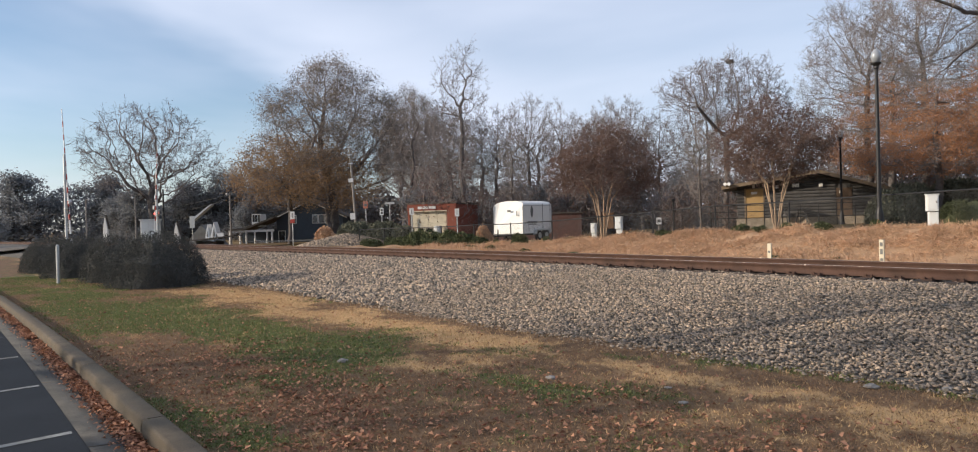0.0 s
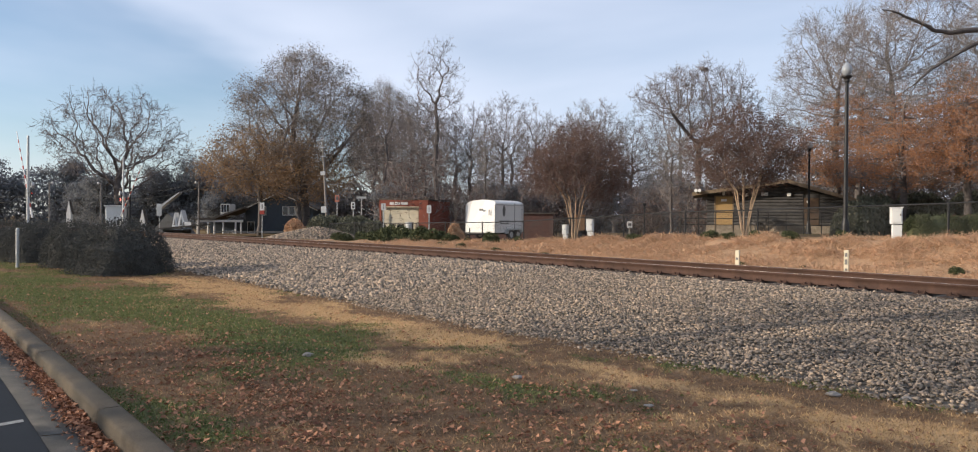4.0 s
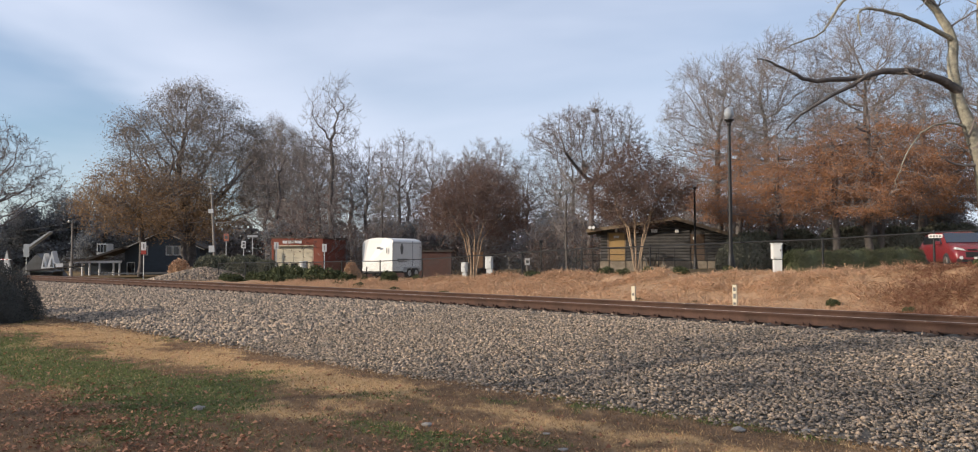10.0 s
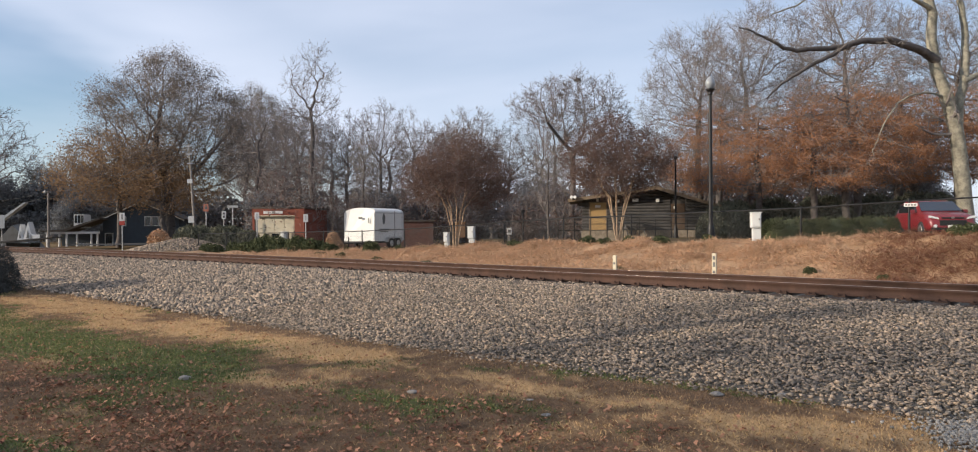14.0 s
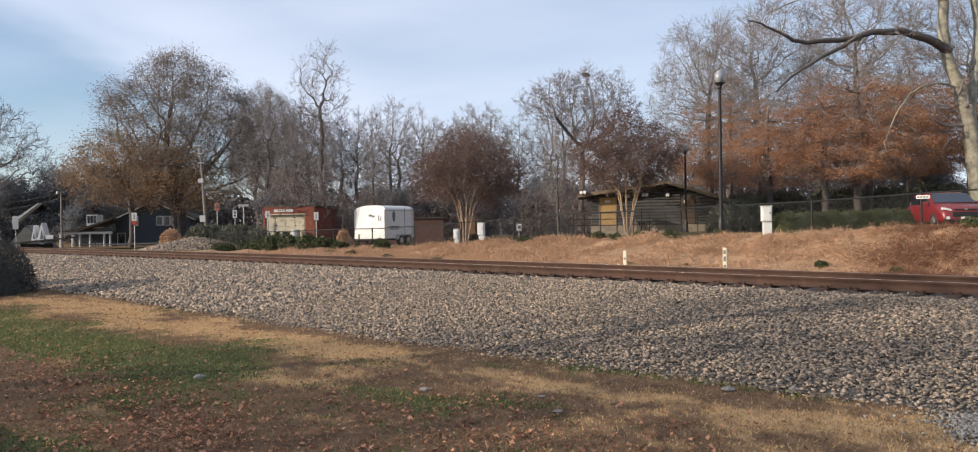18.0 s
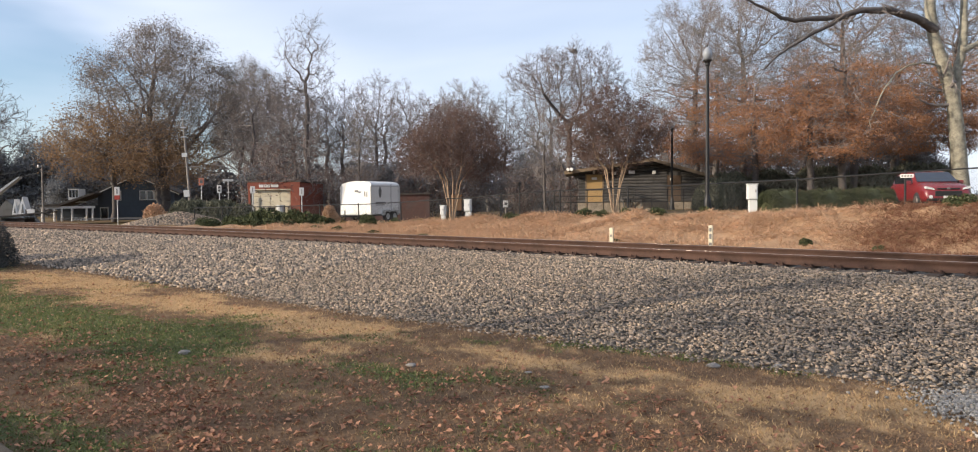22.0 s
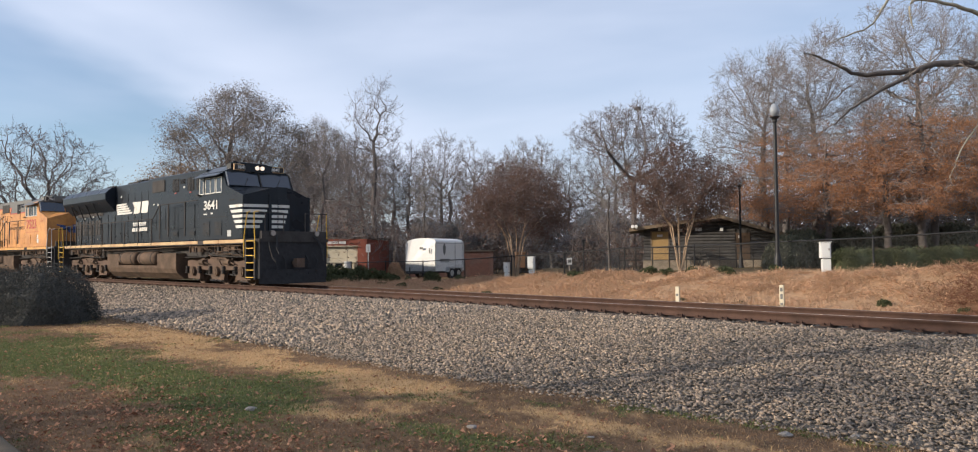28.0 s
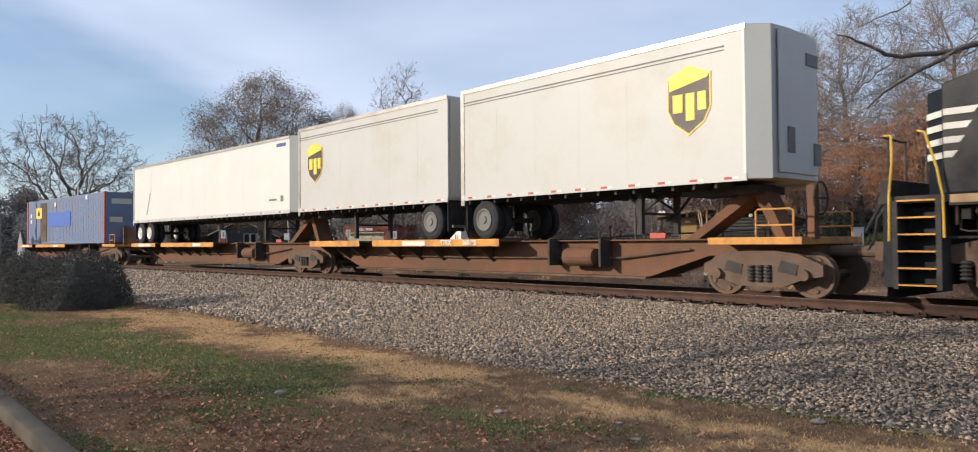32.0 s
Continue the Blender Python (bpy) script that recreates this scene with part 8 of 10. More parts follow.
def road_trailer(long_, skin, top=5.22, floor_=2.28, emblem=None, axles=1, label="", reverse=False):
    """x = 0 at the face towards the engines; the box runs back to -long_. z from the rail. reverse: its wheels are at that face."""
    tr = thing("road_trailer", None, label, "trailer", "road trailers on the train")
    if reverse:
        part("body", B((-long_, 0, -1.28, 1.28, floor_, top), bevel=0.01), skin, tr)
        fr = part("rear_door", B((0, 0.03, -1.2, 1.2, floor_ + 0.06, top - 0.08), bevel=0.01), skin, tr)
        for y in (-0.75, -0.3, 0.3, 0.75):
            part("lock_bar", R(((0.05, y, floor_ + 0.1), (0.05, y, top - 0.12), 0.018), sides=6), m_steel, fr)
    else:
        part("body", P([(-long_, -1.28), (-0.02, -1.28), (0.34, -0.95), (0.4, -0.4), (0.4, 0.4), (0.34, 0.95), (-0.02, 1.28), (-long_, 1.28)], floor_, top, "z"), skin, tr)
        fr = part("front_wall", B((0.39, 0.425, -0.8, 0.8, floor_ + 0.1, top - 0.08), bevel=0.01), skin, tr)
    n = int(long_ / 1.22)
    for i in range(1, n):
        x = -long_ * i / n
        part("panel_seam", B((x - 0.006, x + 0.006, -1.2815, -1.28, floor_ + 0.12, top - 0.1)), skin, tr)
    for y in (-1.3, 1.27):
        part("top_rail", B((-long_, 0, y, y + 0.03, top - 0.1, top + 0.01)), m_steel, tr, "metal top rail")
        part("bottom_rail", B((-long_, 0, y, y + 0.03, floor_ - 0.06, floor_ + 0.08)), m_trailer_grey, tr)
    if not reverse:
        part("corner_post", P([(-0.06, -1.296), (-0.01, -1.296), (0.35, -0.962), (0.345, -0.948), (-0.02, -1.279), (-0.06, -1.279)], floor_ - 0.02, top - 0.02, "z"), m_trailer_white, tr, "cream corner panel")
    part("rear_post", B((-long_ - 0.02, -long_ + 0.12, -1.296, -1.279, floor_ - 0.2, top)), m_steel, tr)
    for i in range(11):
        x = -long_ * (i + 0.5) / 11
        r = part("reflector", B((x - 0.09, x + 0.09, -1.306, -1.3, floor_ - 0.02, floor_ + 0.03)), m_red, tr, "small red and white reflector")
        part("reflector_end", B((x + 0.09, x + 0.22, -1.306, -1.3, floor_ - 0.02, floor_ + 0.03)), m_white, r)
    if emblem:
        for k, (x, w) in enumerate(emblem):
            emblem_shield(tr, x, floor_ + (top - floor_) * 0.56, w, -1.29)
        part("pin_stripe", B((-long_ + 0.1, -0.45, -1.288, -1.28, top - 0.36, top - 0.33), (-long_ + 0.1, -0.45, -1.288, -1.28, top - 0.43, top - 0.41)), m_roofgrey, tr)
    else:
        part("small_mark", B((-1.6, -1.0, -1.288, -1.28, floor_ + 0.45, floor_ + 0.52), (-0.7, -0.5, -1.288, -1.28, floor_ + 0.4, floor_ + 0.62)), m_roofgrey, tr)
        part("top_mark", B((-1.0, -0.3, -1.288, -1.28, top - 0.35, top - 0.22)), m_blue, tr)
        mk = part("tape_cross", P([(-long_ + 1.8, floor_ + 0.3), (-long_ + 1.9, floor_ + 0.3), (-long_ + 2.4, floor_ + 1.4), (-long_ + 2.3, floor_ + 1.4)], -1.288, -1.28), m_steel, tr)
    for y, z, a, b in () if reverse else ((0.3, floor_ + 2.3, 0.5, 0.25), (-0.5, floor_ + 0.5, 0.28, 0.5), (0.6, floor_ + 0.3, 0.3, 0.45)):
        part("front_fitting", B((0.42, 0.45, y, y + a, z, z + b), bevel=0.01), m_roofgrey, fr)
    for i in range(int(long_ / 0.5)):
        part("cross_member", B((-long_ + 0.5 * i + 0.2, -long_ + 0.5 * i + 0.26, -1.2, 1.2, floor_ - 0.16, floor_)), m_grime, tr)
    kx = -long_ + 0.2 if reverse else -1.9
    part("kingpin_plate", B((kx, kx + 1.7, -0.6, 0.6, floor_ - 0.26, floor_ - 0.1)), m_grime, tr)
    lx = -long_ + 2.9 if reverse else -2.9
    lg = bmesh.new()
    for y in (-0.7, 0.7):
        box(lg, lx - 0.06, lx + 0.06, y - 0.06, y + 0.06, 1.24, floor_)
        rod(lg, (lx, y, 1.7), (lx + 0.7, y * 0.6, floor_ - 0.05), 0.03, sides=6)
        rod(lg, (lx, y, 1.75), (lx - 0.6, y * 0.6, floor_ - 0.05), 0.03, sides=6)
    rod(lg, (lx, -0.7, 1.7), (lx, 0.7, 1.7), 0.03, sides=6)
    part("landing_gear", lg, m_grime, tr, "dark folded landing legs")
    for k in range(axles):
        xa = -0.85 - 1.25 * k if reverse else -long_ + 0.85 + 1.25 * k
        part("axle", R(((xa, -0.9, 1.68), (xa, 0.9, 1.68), 0.07)), m_grime, tr)
        for y in (-1.22, -0.9, 0.62, 0.94):
            t = bmesh.new()
            spin(t, [(0.3, 0), (0.42, 0.0), (0.5, 0.04), (0.52, 0.09), (0.52, 0.19), (0.5, 0.24), (0.42, 0.28), (0.3, 0.28)], (xa, y, 1.68), "y", 22)
            ty = part("tyre", t, m_rubber, tr, smooth=False)
            rm = bmesh.new()
            spin(rm, [(0.02, -0.035), (0.09, -0.035), (0.11, -0.006), (0.22, -0.004), (0.27, -0.03), (0.3, -0.028), (0.3, 0.004)], (xa, y, 1.68), "y", 18)
            part("rim", rm, m_silver if axles > 1 else m_roofgrey, ty, "grey wheel rim")
    fx = -0.13 if reverse else -long_ + 0.1
    for y in (-1.2, 0.6):
        part("mud_flap", B((fx, fx + 0.03, y, y + 0.6, 1.4, floor_)), m_rubber, tr)
    bx_ = -0.08 if reverse else -long_
    part("bumper", B((bx_, bx_ + 0.08, -1.1, 1.1, 1.5, 1.58), (bx_, bx_ + 0.06, -0.6, -0.5, 1.5, floor_), (bx_, bx_ + 0.06, 0.5, 0.6, 1.5, floor_)), m_steel, tr)
    return tr


def box_container(long_=14.4):
    c = thing("shipping_container", None, "faded blue shipping container with patched panels", "container")
    part("body", B((-long_, 0, -1.24, 1.24, 1.2, 4.12), bevel=0.02), m_box_blue, c)
    n = int(long_ / 0.28)
    for i in range(n):
        x = -long_ + 0.25 + i * (long_ - 0.5) / n
        part("corrugation", B((x, x + 0.11, -1.246, -1.24, 1.36, 3.98)), m_box_blue, c)
    for x0 in (-long_ - 0.01, -0.17):
        part("corner_post", B((x0, x0 + 0.18, -1.275, -1.1, 1.18, 4.14)), m_red, c, "red-brown corner post")
    part("patch", B((-long_ + 4.3, -long_ + 8.8, -1.272, -1.262, 2.3, 3.2)), m_box_blue2, c, "brighter blue painted-out patch")
    part("sign_patch", B((-long_ + 2.0, -long_ + 3.2, -1.274, -1.262, 2.9, 3.6)), m_shield_gold, c, "yellow square emblem panel")
    part("emblem_block", P([(-long_ + 2.3, 3.1), (-long_ + 2.9, 3.05), (-long_ + 2.6, 3.5)], -1.28, -1.274), m_grime, c)
    part("dirty_panel", B((-long_ + 2.9, -long_ + 4.2, -1.27, -1.262, 1.36, 3.9)), m_under, c, "brown stained panel")
    for x, z in ((-long_ + 0.8, 3.0), (-long_ + 0.8, 2.6), (-long_ + 5.8, 3.6), (-3.0, 3.8)):
        part("small_mark", B((x, x + 0.3, -1.275, -1.262, z, z + 0.25)), m_white, c)
    part("end_frame", B((0, 0.03, -1.2, 1.2, 1.25, 4.08), bevel=0.01), m_box_blue, c)
    part("number_mark", B((0.03, 0.04, -0.9, 0.2, 3.45, 3.75)), m_trailer_grey, c)
    part("number_mark", B((0.03, 0.04, -1.0, -0.3, 2.4, 2.7)), m_trailer_grey, c)
    return c

# ---- things round the park, the crossing and the street ----
m_iron = material("black_iron", (0.015, 0.015, 0.016), 0.5, 0.3, scale=8, dark=0.7, light=1.5, fine=60, bump=0.1)
m_log = material("dark_log_siding", (0.078, 0.075, 0.073), 0.85, scale=3, dark=0.6, light=1.4, fine=40, bump=0.5, random=0.25)
m_door_tan = material("tan_door", (0.36, 0.235, 0.1), 0.7, scale=3, dark=0.85, light=1.1, fine=40, bump=0.1)
m_door_brown = material("brown_door", (0.085, 0.055, 0.035), 0.7, scale=3, dark=0.8, light=1.2, fine=40, bump=0.1)
m_shingle = material("dark_shingles", (0.09, 0.078, 0.068), 0.92, scale=6, dark=0.6, light=1.3, fine=40, bump=0.6)
m_fascia = material("weathered_tan_fascia", (0.21, 0.16, 0.11), 0.8, scale=4, dark=0.7, light=1.2, fine=40, bump=0.2)
m_stone_base = material("stone_base", (0.26, 0.22, 0.17), 0.9, scale=5, dark=0.6, light=1.3, fine=40, bump=0.5)
m_white_paint = material("white_paint", (0.63, 0.62, 0.6), 0.6, scale=3, dark=0.9, light=1.03, fine=40, bump=0.05, dirt=(0.55, 0.52, 0.46), dirt_scale=2, dirt_amount=0.3)
m_red_wall = material("red_painted_wall", (0.2, 0.068, 0.047), 0.8, scale=3, dark=0.8, light=1.15, fine=40, bump=0.15)
m_dark_brick = material("dark_brick", (0.1, 0.055, 0.046), 0.9, scale=6, dark=0.7, light=1.25, fine=50, bump=0.4, dirt=(0.09, 0.07, 0.065), dirt_scale=1.5, dirt_amount=0.5)
m_cream = material("cream_door_panel", (0.52, 0.46, 0.34), 0.65, scale=3, dark=0.85, light=1.05, fine=40, bump=0.08)
m_navy_siding = material("slate_blue_siding", (0.06, 0.076, 0.095), 0.75, scale=3, dark=0.8, light=1.2, fine=40, bump=0.15)
m_post_wood = material("pole_wood", (0.23, 0.21, 0.19), 0.9, scale=5, dark=0.7, light=1.2, fine=60, bump=0.4)
m_galv = material("galvanised_steel", (0.42, 0.43, 0.43), 0.5, 0.5, scale=5, dark=0.85, light=1.1, fine=40, bump=0.05)
m_cabinet_grey = material("pale_grey_cabinet", (0.6, 0.61, 0.59), 0.5, scale=3, dark=0.92, light=1.04, fine=40, bump=0.03, dirt=(0.45, 0.42, 0.36), dirt_scale=3, dirt_amount=0.25)
m_car_red = material("red_car_paint", (0.17, 0.014, 0.019), 0.32, 0.0, scale=2, dark=0.95, light=1.05, fine=20, bump=0.0, coat=0.6)
m_lens = glass_mat("clear_lamp_lens", (0.6, 0.62, 0.62), 0.15)
m_globe = glass_mat("frosted_acorn_globe", (0.24, 0.26, 0.28), 0.15)
m_box_brown = material("brown_plastic_box", (0.22, 0.12, 0.06), 0.7, scale=4, fine=40, bump=0.1)


def lamp_post(x, y, tall, label):
    z = ground_z(x, y)
    t = thing("street_lamp", Matrix.Translation((x, y, z)), label, "street lamp", "park street lamps")
    base = bmesh.new()
    spin(base, [(0.02, -0.1), (0.17, -0.1), (0.17, 0.06), (0.13, 0.12), (0.11, 0.5), (0.085, 0.62), (0.075, 0.7), (0.02, 0.7)], (0, 0, 0), "z", 14)
    part("base", base, m_iron, t)
    part("pole", R(((0, 0, 0.6), (0, 0, tall - 0.55), 0.066, 0.05), sides=14), m_iron, t)
    col = bmesh.new()
    spin(col, [(0.05, tall - 0.6), (0.08, tall - 0.56), (0.07, tall - 0.5), (0.1, tall - 0.46), (0.16, tall - 0.42), (0.16, tall - 0.39), (0.05, tall - 0.39)], (0, 0, 0), "z", 14)
    part("collar", col, m_iron, t)
    gl = bmesh.new()
    spin(gl, [(0.08, tall - 0.39), (0.14, tall - 0.3), (0.16, tall - 0.2), (0.13, tall - 0.08), (0.07, tall + 0.0), (0.03, tall + 0.03)], (0, 0, 0), "z", 16)
    part("globe", gl, m_globe, t, "clear acorn-shaped glass globe", smooth=True)
    part("finial", R(((0, 0, tall), (0, 0, tall + 0.1), 0.025, 0.008)), m_iron, t)


def fence():
    l0, tall = -9.25, 1.06
    t = thing("chain_link_fence", None, "black chain-link fence along the top of the bank", "fence")
    posts = [-24 + 3.0 * i for i in range(18)]
    for s in posts:
        p = at(s, l0, height(s, l0))
        post = part("fence_post", R(((p.x, p.y, p.z - 0.3), (p.x, p.y, p.z + tall + 0.02), 0.03), sides=8), m_iron, t)
        part("cap", R(((p.x, p.y, p.z + tall + 0.02), (p.x, p.y, p.z + tall + 0.07), 0.036, 0.01), sides=8), m_iron, post)
    for a, b in zip(posts, posts[1:]):
        pa, pb = at(a, l0, height(a, l0)), at(b, l0, height(b, l0))
        up = Vector((0, 0, 1))
        rail_bm = R((pa + up * tall, pb + up * tall, 0.022), (pa + up * 0.06, pb + up * 0.06, 0.006), sides=6)
        part("top_rail", rail_bm, m_iron, t)
        vs, fs = [], []
        d = pb - pa
        n = 40
        w = 0.0022
        k = int(n * tall / d.length)
        for i in range(-k, n):
            for lean in (1, -1):
                u0, u1 = (i, i + k) if lean > 0 else (i + k, i)
                za, zb = 0.04, tall
                if u0 < 0 or u0 > n:
                    c = 0 if u0 < 0 else n
                    za = 0.04 + (tall - 0.04) * abs(c - u0) / k
                    u0 = c
                if u1 < 0 or u1 > n:
                    c = 0 if u1 < 0 else n
                    zb = tall - (tall - 0.04) * abs(u1 - c) / k
                    u1 = c
                if zb - za < 0.02:
                    continue
                A, C = pa + d * (u0 / n) + up * za, pa + d * (u1 / n) + up * zb
                side = d.normalized() * w
                o = len(vs)
                vs += [A - side, A + side, C + side, C - side]
                fs.append((o, o + 1, o + 2, o + 3))
        part("wire_mesh", soup("wire_mesh", vs, fs, m_iron), None, t, "black woven wire mesh")


def marker_post(x, y, tall, marks):
    s, l = sl_of(x, y)
    z = height(s, l)
    t = thing("marker_post", pose(x, y, z, 0, 0, HEAD + 4), "white-painted marker post beside the track", "marker post", "white marker posts")
    part("post", B((-0.055, 0.055, -0.03, 0.03, -0.2, tall), bevel=0.01), m_cream, t)
    for z0, z1 in marks:
        part("mark", B((-0.03, 0.03, -0.036, -0.03, z0 * tall, z1 * tall)), m_roofgrey, t)


def cabinet_post(x, y, w, top, low, label, z=None):
    z = ground_z(x, y) if z is None else z
    t = thing("utility_cabinet", pose(x, y, z, 0, 0, -20), label, "utility cabinet", "utility cabinets")
    part("pedestal", B((-w * 0.35, w * 0.5, -0.13, 0.13, -0.1, low - 0.02), bevel=0.01), m_cabinet_grey, t)
    bx = part("box", B((-w / 2, w / 2, -0.18, 0.18, low, top), bevel=0.012), m_cabinet_grey, t)
    part("neck", B((-w * 0.2, w * 0.2, -0.08, 0.08, low - 0.02, low)), m_cabinet_grey, t)
    part("door", B((-w / 2 + 0.03, w / 2 - 0.03, -0.195, -0.18, low + 0.04, top - 0.04), bevel=0.005), m_cabinet_grey, bx)
    part("latch", B((w / 2 - 0.08, w / 2 - 0.05, -0.21, -0.195, (low + top) / 2, (low + top) / 2 + 0.06)), m_steel, bx)
    part("rain_lid", B((-w / 2 - 0.02, w / 2 + 0.02, -0.2, 0.2, top, top + 0.02)), m_cabinet_grey, bx)


def cabin():
    """The dark log cabin: x from 0, its gable to the track."""
    W, D, H, ridge = 7.5, 6.5, 1.95, 2.75
    t = thing("log_cabin", pose(13.5, 44.0, 1.02, 0, 0, -17), "dark log-sided cabin with a tan door and low gable roof", "cabin")
    base = part("stone_base", B((-0.05, W + 0.05, -0.06, D, -0.6, 0.32), bevel=0.02), m_stone_base, t)
    apex = W * 0.58
    part("wall", P([(0, 0.3), (W, 0.3), (W, H - 0.1), (apex, ridge), (0, H + 0.22)], 0.02, 0.2), m_log, t)
    part("wall", B((0, 0.18, 0.2, D - 0.2, 0.3, H - 0.02)), m_log, t)
    part("wall", B((W - 0.18, W, 0.2, D - 0.2, 0.3, H - 0.12)), m_log, t)
    part("wall", B((0, W, D - 0.2, D, 0.3, H - 0.12)), m_log, t)
    z, i = 0.32, 0
    while z < ridge - 0.2:
        x0 = 0.0 if z < H - 0.15 else (z + 0.1 - H) / (ridge - H) * apex
        x1 = W if z < H - 0.25 else W - (z + 0.1 - H + 0.1) / (ridge - H + 0.1) * (W - apex)
        spans = [(x0, x1)]
        if z < 2.0:
            spans = [(x0, 0.42), (1.48, 5.25), (6.15, x1)]
        for a, b in spans:
            if b - a > 0.1:
                lg = bmesh.new()
                prism(lg, [(-0.045, z + 0.03), (-0.06, z + 0.09), (-0.045, z + 0.15), (0.0, z + 0.18), (0.02, z + 0.18), (0.02, z), (0.0, z)], a, b, "x")
                part("log", lg, m_log, t)
        z += 0.185
    d = part("door", B((0.48, 1.42, -0.05, 0.02, 0.02, 1.98), bevel=0.01), m_door_tan, t, "tan painted door")
    part("door_frame", B((0.4, 0.48, -0.07, 0.02, 0.0, 2.04), (1.42, 1.5, -0.07, 0.02, 0.0, 2.04), (0.48, 1.42, -0.07, 0.02, 1.98, 2.04)), m_fascia, d)
    part("door_sign", B((0.78, 1.1, -0.06, -0.05, 1.7, 1.84)), m_white_paint, d)
    part("handle", R(((1.32, -0.09, 1.0), (1.32, -0.05, 1.0), 0.03)), m_steel, d)
    d2 = part("door", B((5.3, 6.1, -0.045, 0.02, 0.02, 1.9), bevel=0.01), m_door_brown, t, "dark brown door")
    part("door_sign", B((5.45, 5.6, -0.056, -0.045, 1.6, 1.75)), m_white_paint, d2)
    for x, z, w, h in ((2.1, 1.98, 0.16, 0.2), (3.0, 2.02, 0.36, 0.2), (4.4, 2.0, 0.2, 0.2), (0.85, 2.06, 0.14, 0.2), (1.7, 1.2, 0.14, 0.18)):
        part("wall_light", B((x, x + w, -0.16, -0.05, z, z + h), bevel=0.02), m_white_paint, t, "small white wall light or sign")
    for a, b in (((-0.85, H + 0.12), (apex, ridge + 0.05)), ((W + 0.75, H - 0.36), (apex, ridge + 0.05))):
        dx, dz = b[0] - a[0], b[1] - a[1]
        q = [(a[0], a[1]), (b[0], b[1]), (b[0], b[1] + 0.12), (a[0], a[1] + 0.12)]
        part("roof", P(q, -0.7, D + 0.5), m_shingle, t, "dark shingled roof slope")
        part("fascia", P([(a[0], a[1] - 0.06), (b[0], b[1] - 0.06), (b[0], b[1] + 0.14), (a[0], a[1] + 0.14)], -0.74, -0.7), m_fascia, t, "tan fascia board")
    for x in (-0.62, -0.42):
        f = bmesh.new()
        rod(f, (x, -0.75, H + 0.3), (x - 0.02, -0.95, H + 0.37), 0.07, 0.1, sides=10)
        rod(f, (x, -0.75, H + 0.2), (x, -0.75, H + 0.4), 0.02, sides=6)
        part("floodlight", f, m_white_paint, t, "white floodlight at the eave")


def railing():
    t = thing("park_railing", pose(11.2, 41.2, 1.06, 0, 0, -4), "black metal railing before the cabin", "railing")
    for i in range(12):
        part("post", R(((i * 0.95, 0, -0.2), (i * 0.95, 0, 1.0), 0.025), sides=6), m_iron, t)
    for z in (0.3, 0.65, 1.0):
        part("rail", R(((0, 0, z), (10.45, 0, z), 0.022), sides=6), m_iron, t)
    tb = thing("picnic_table", pose(16.0, 42.3, 1.06, 0, 0, 12), "dark picnic table beside the cabin", "table")
    part("tabletop", B((-0.9, 0.9, -0.38, 0.38, 0.72, 0.77), bevel=0.01), m_log, tb)
    for y in (-0.7, 0.7):
        part("bench", B((-0.9, 0.9, y - 0.13, y + 0.13, 0.42, 0.46), bevel=0.01), m_log, tb)
    for x in (-0.6, 0.6):
        for s in (-1, 1):
            part("leg", R(((x, s * 0.25, 0.72), (x, s * 0.55, 0.0), 0.04), sides=6), m_log, tb)
        part("crossbar", B((x - 0.03, x + 0.03, -0.75, 0.75, 0.38, 0.42)), m_log, tb)


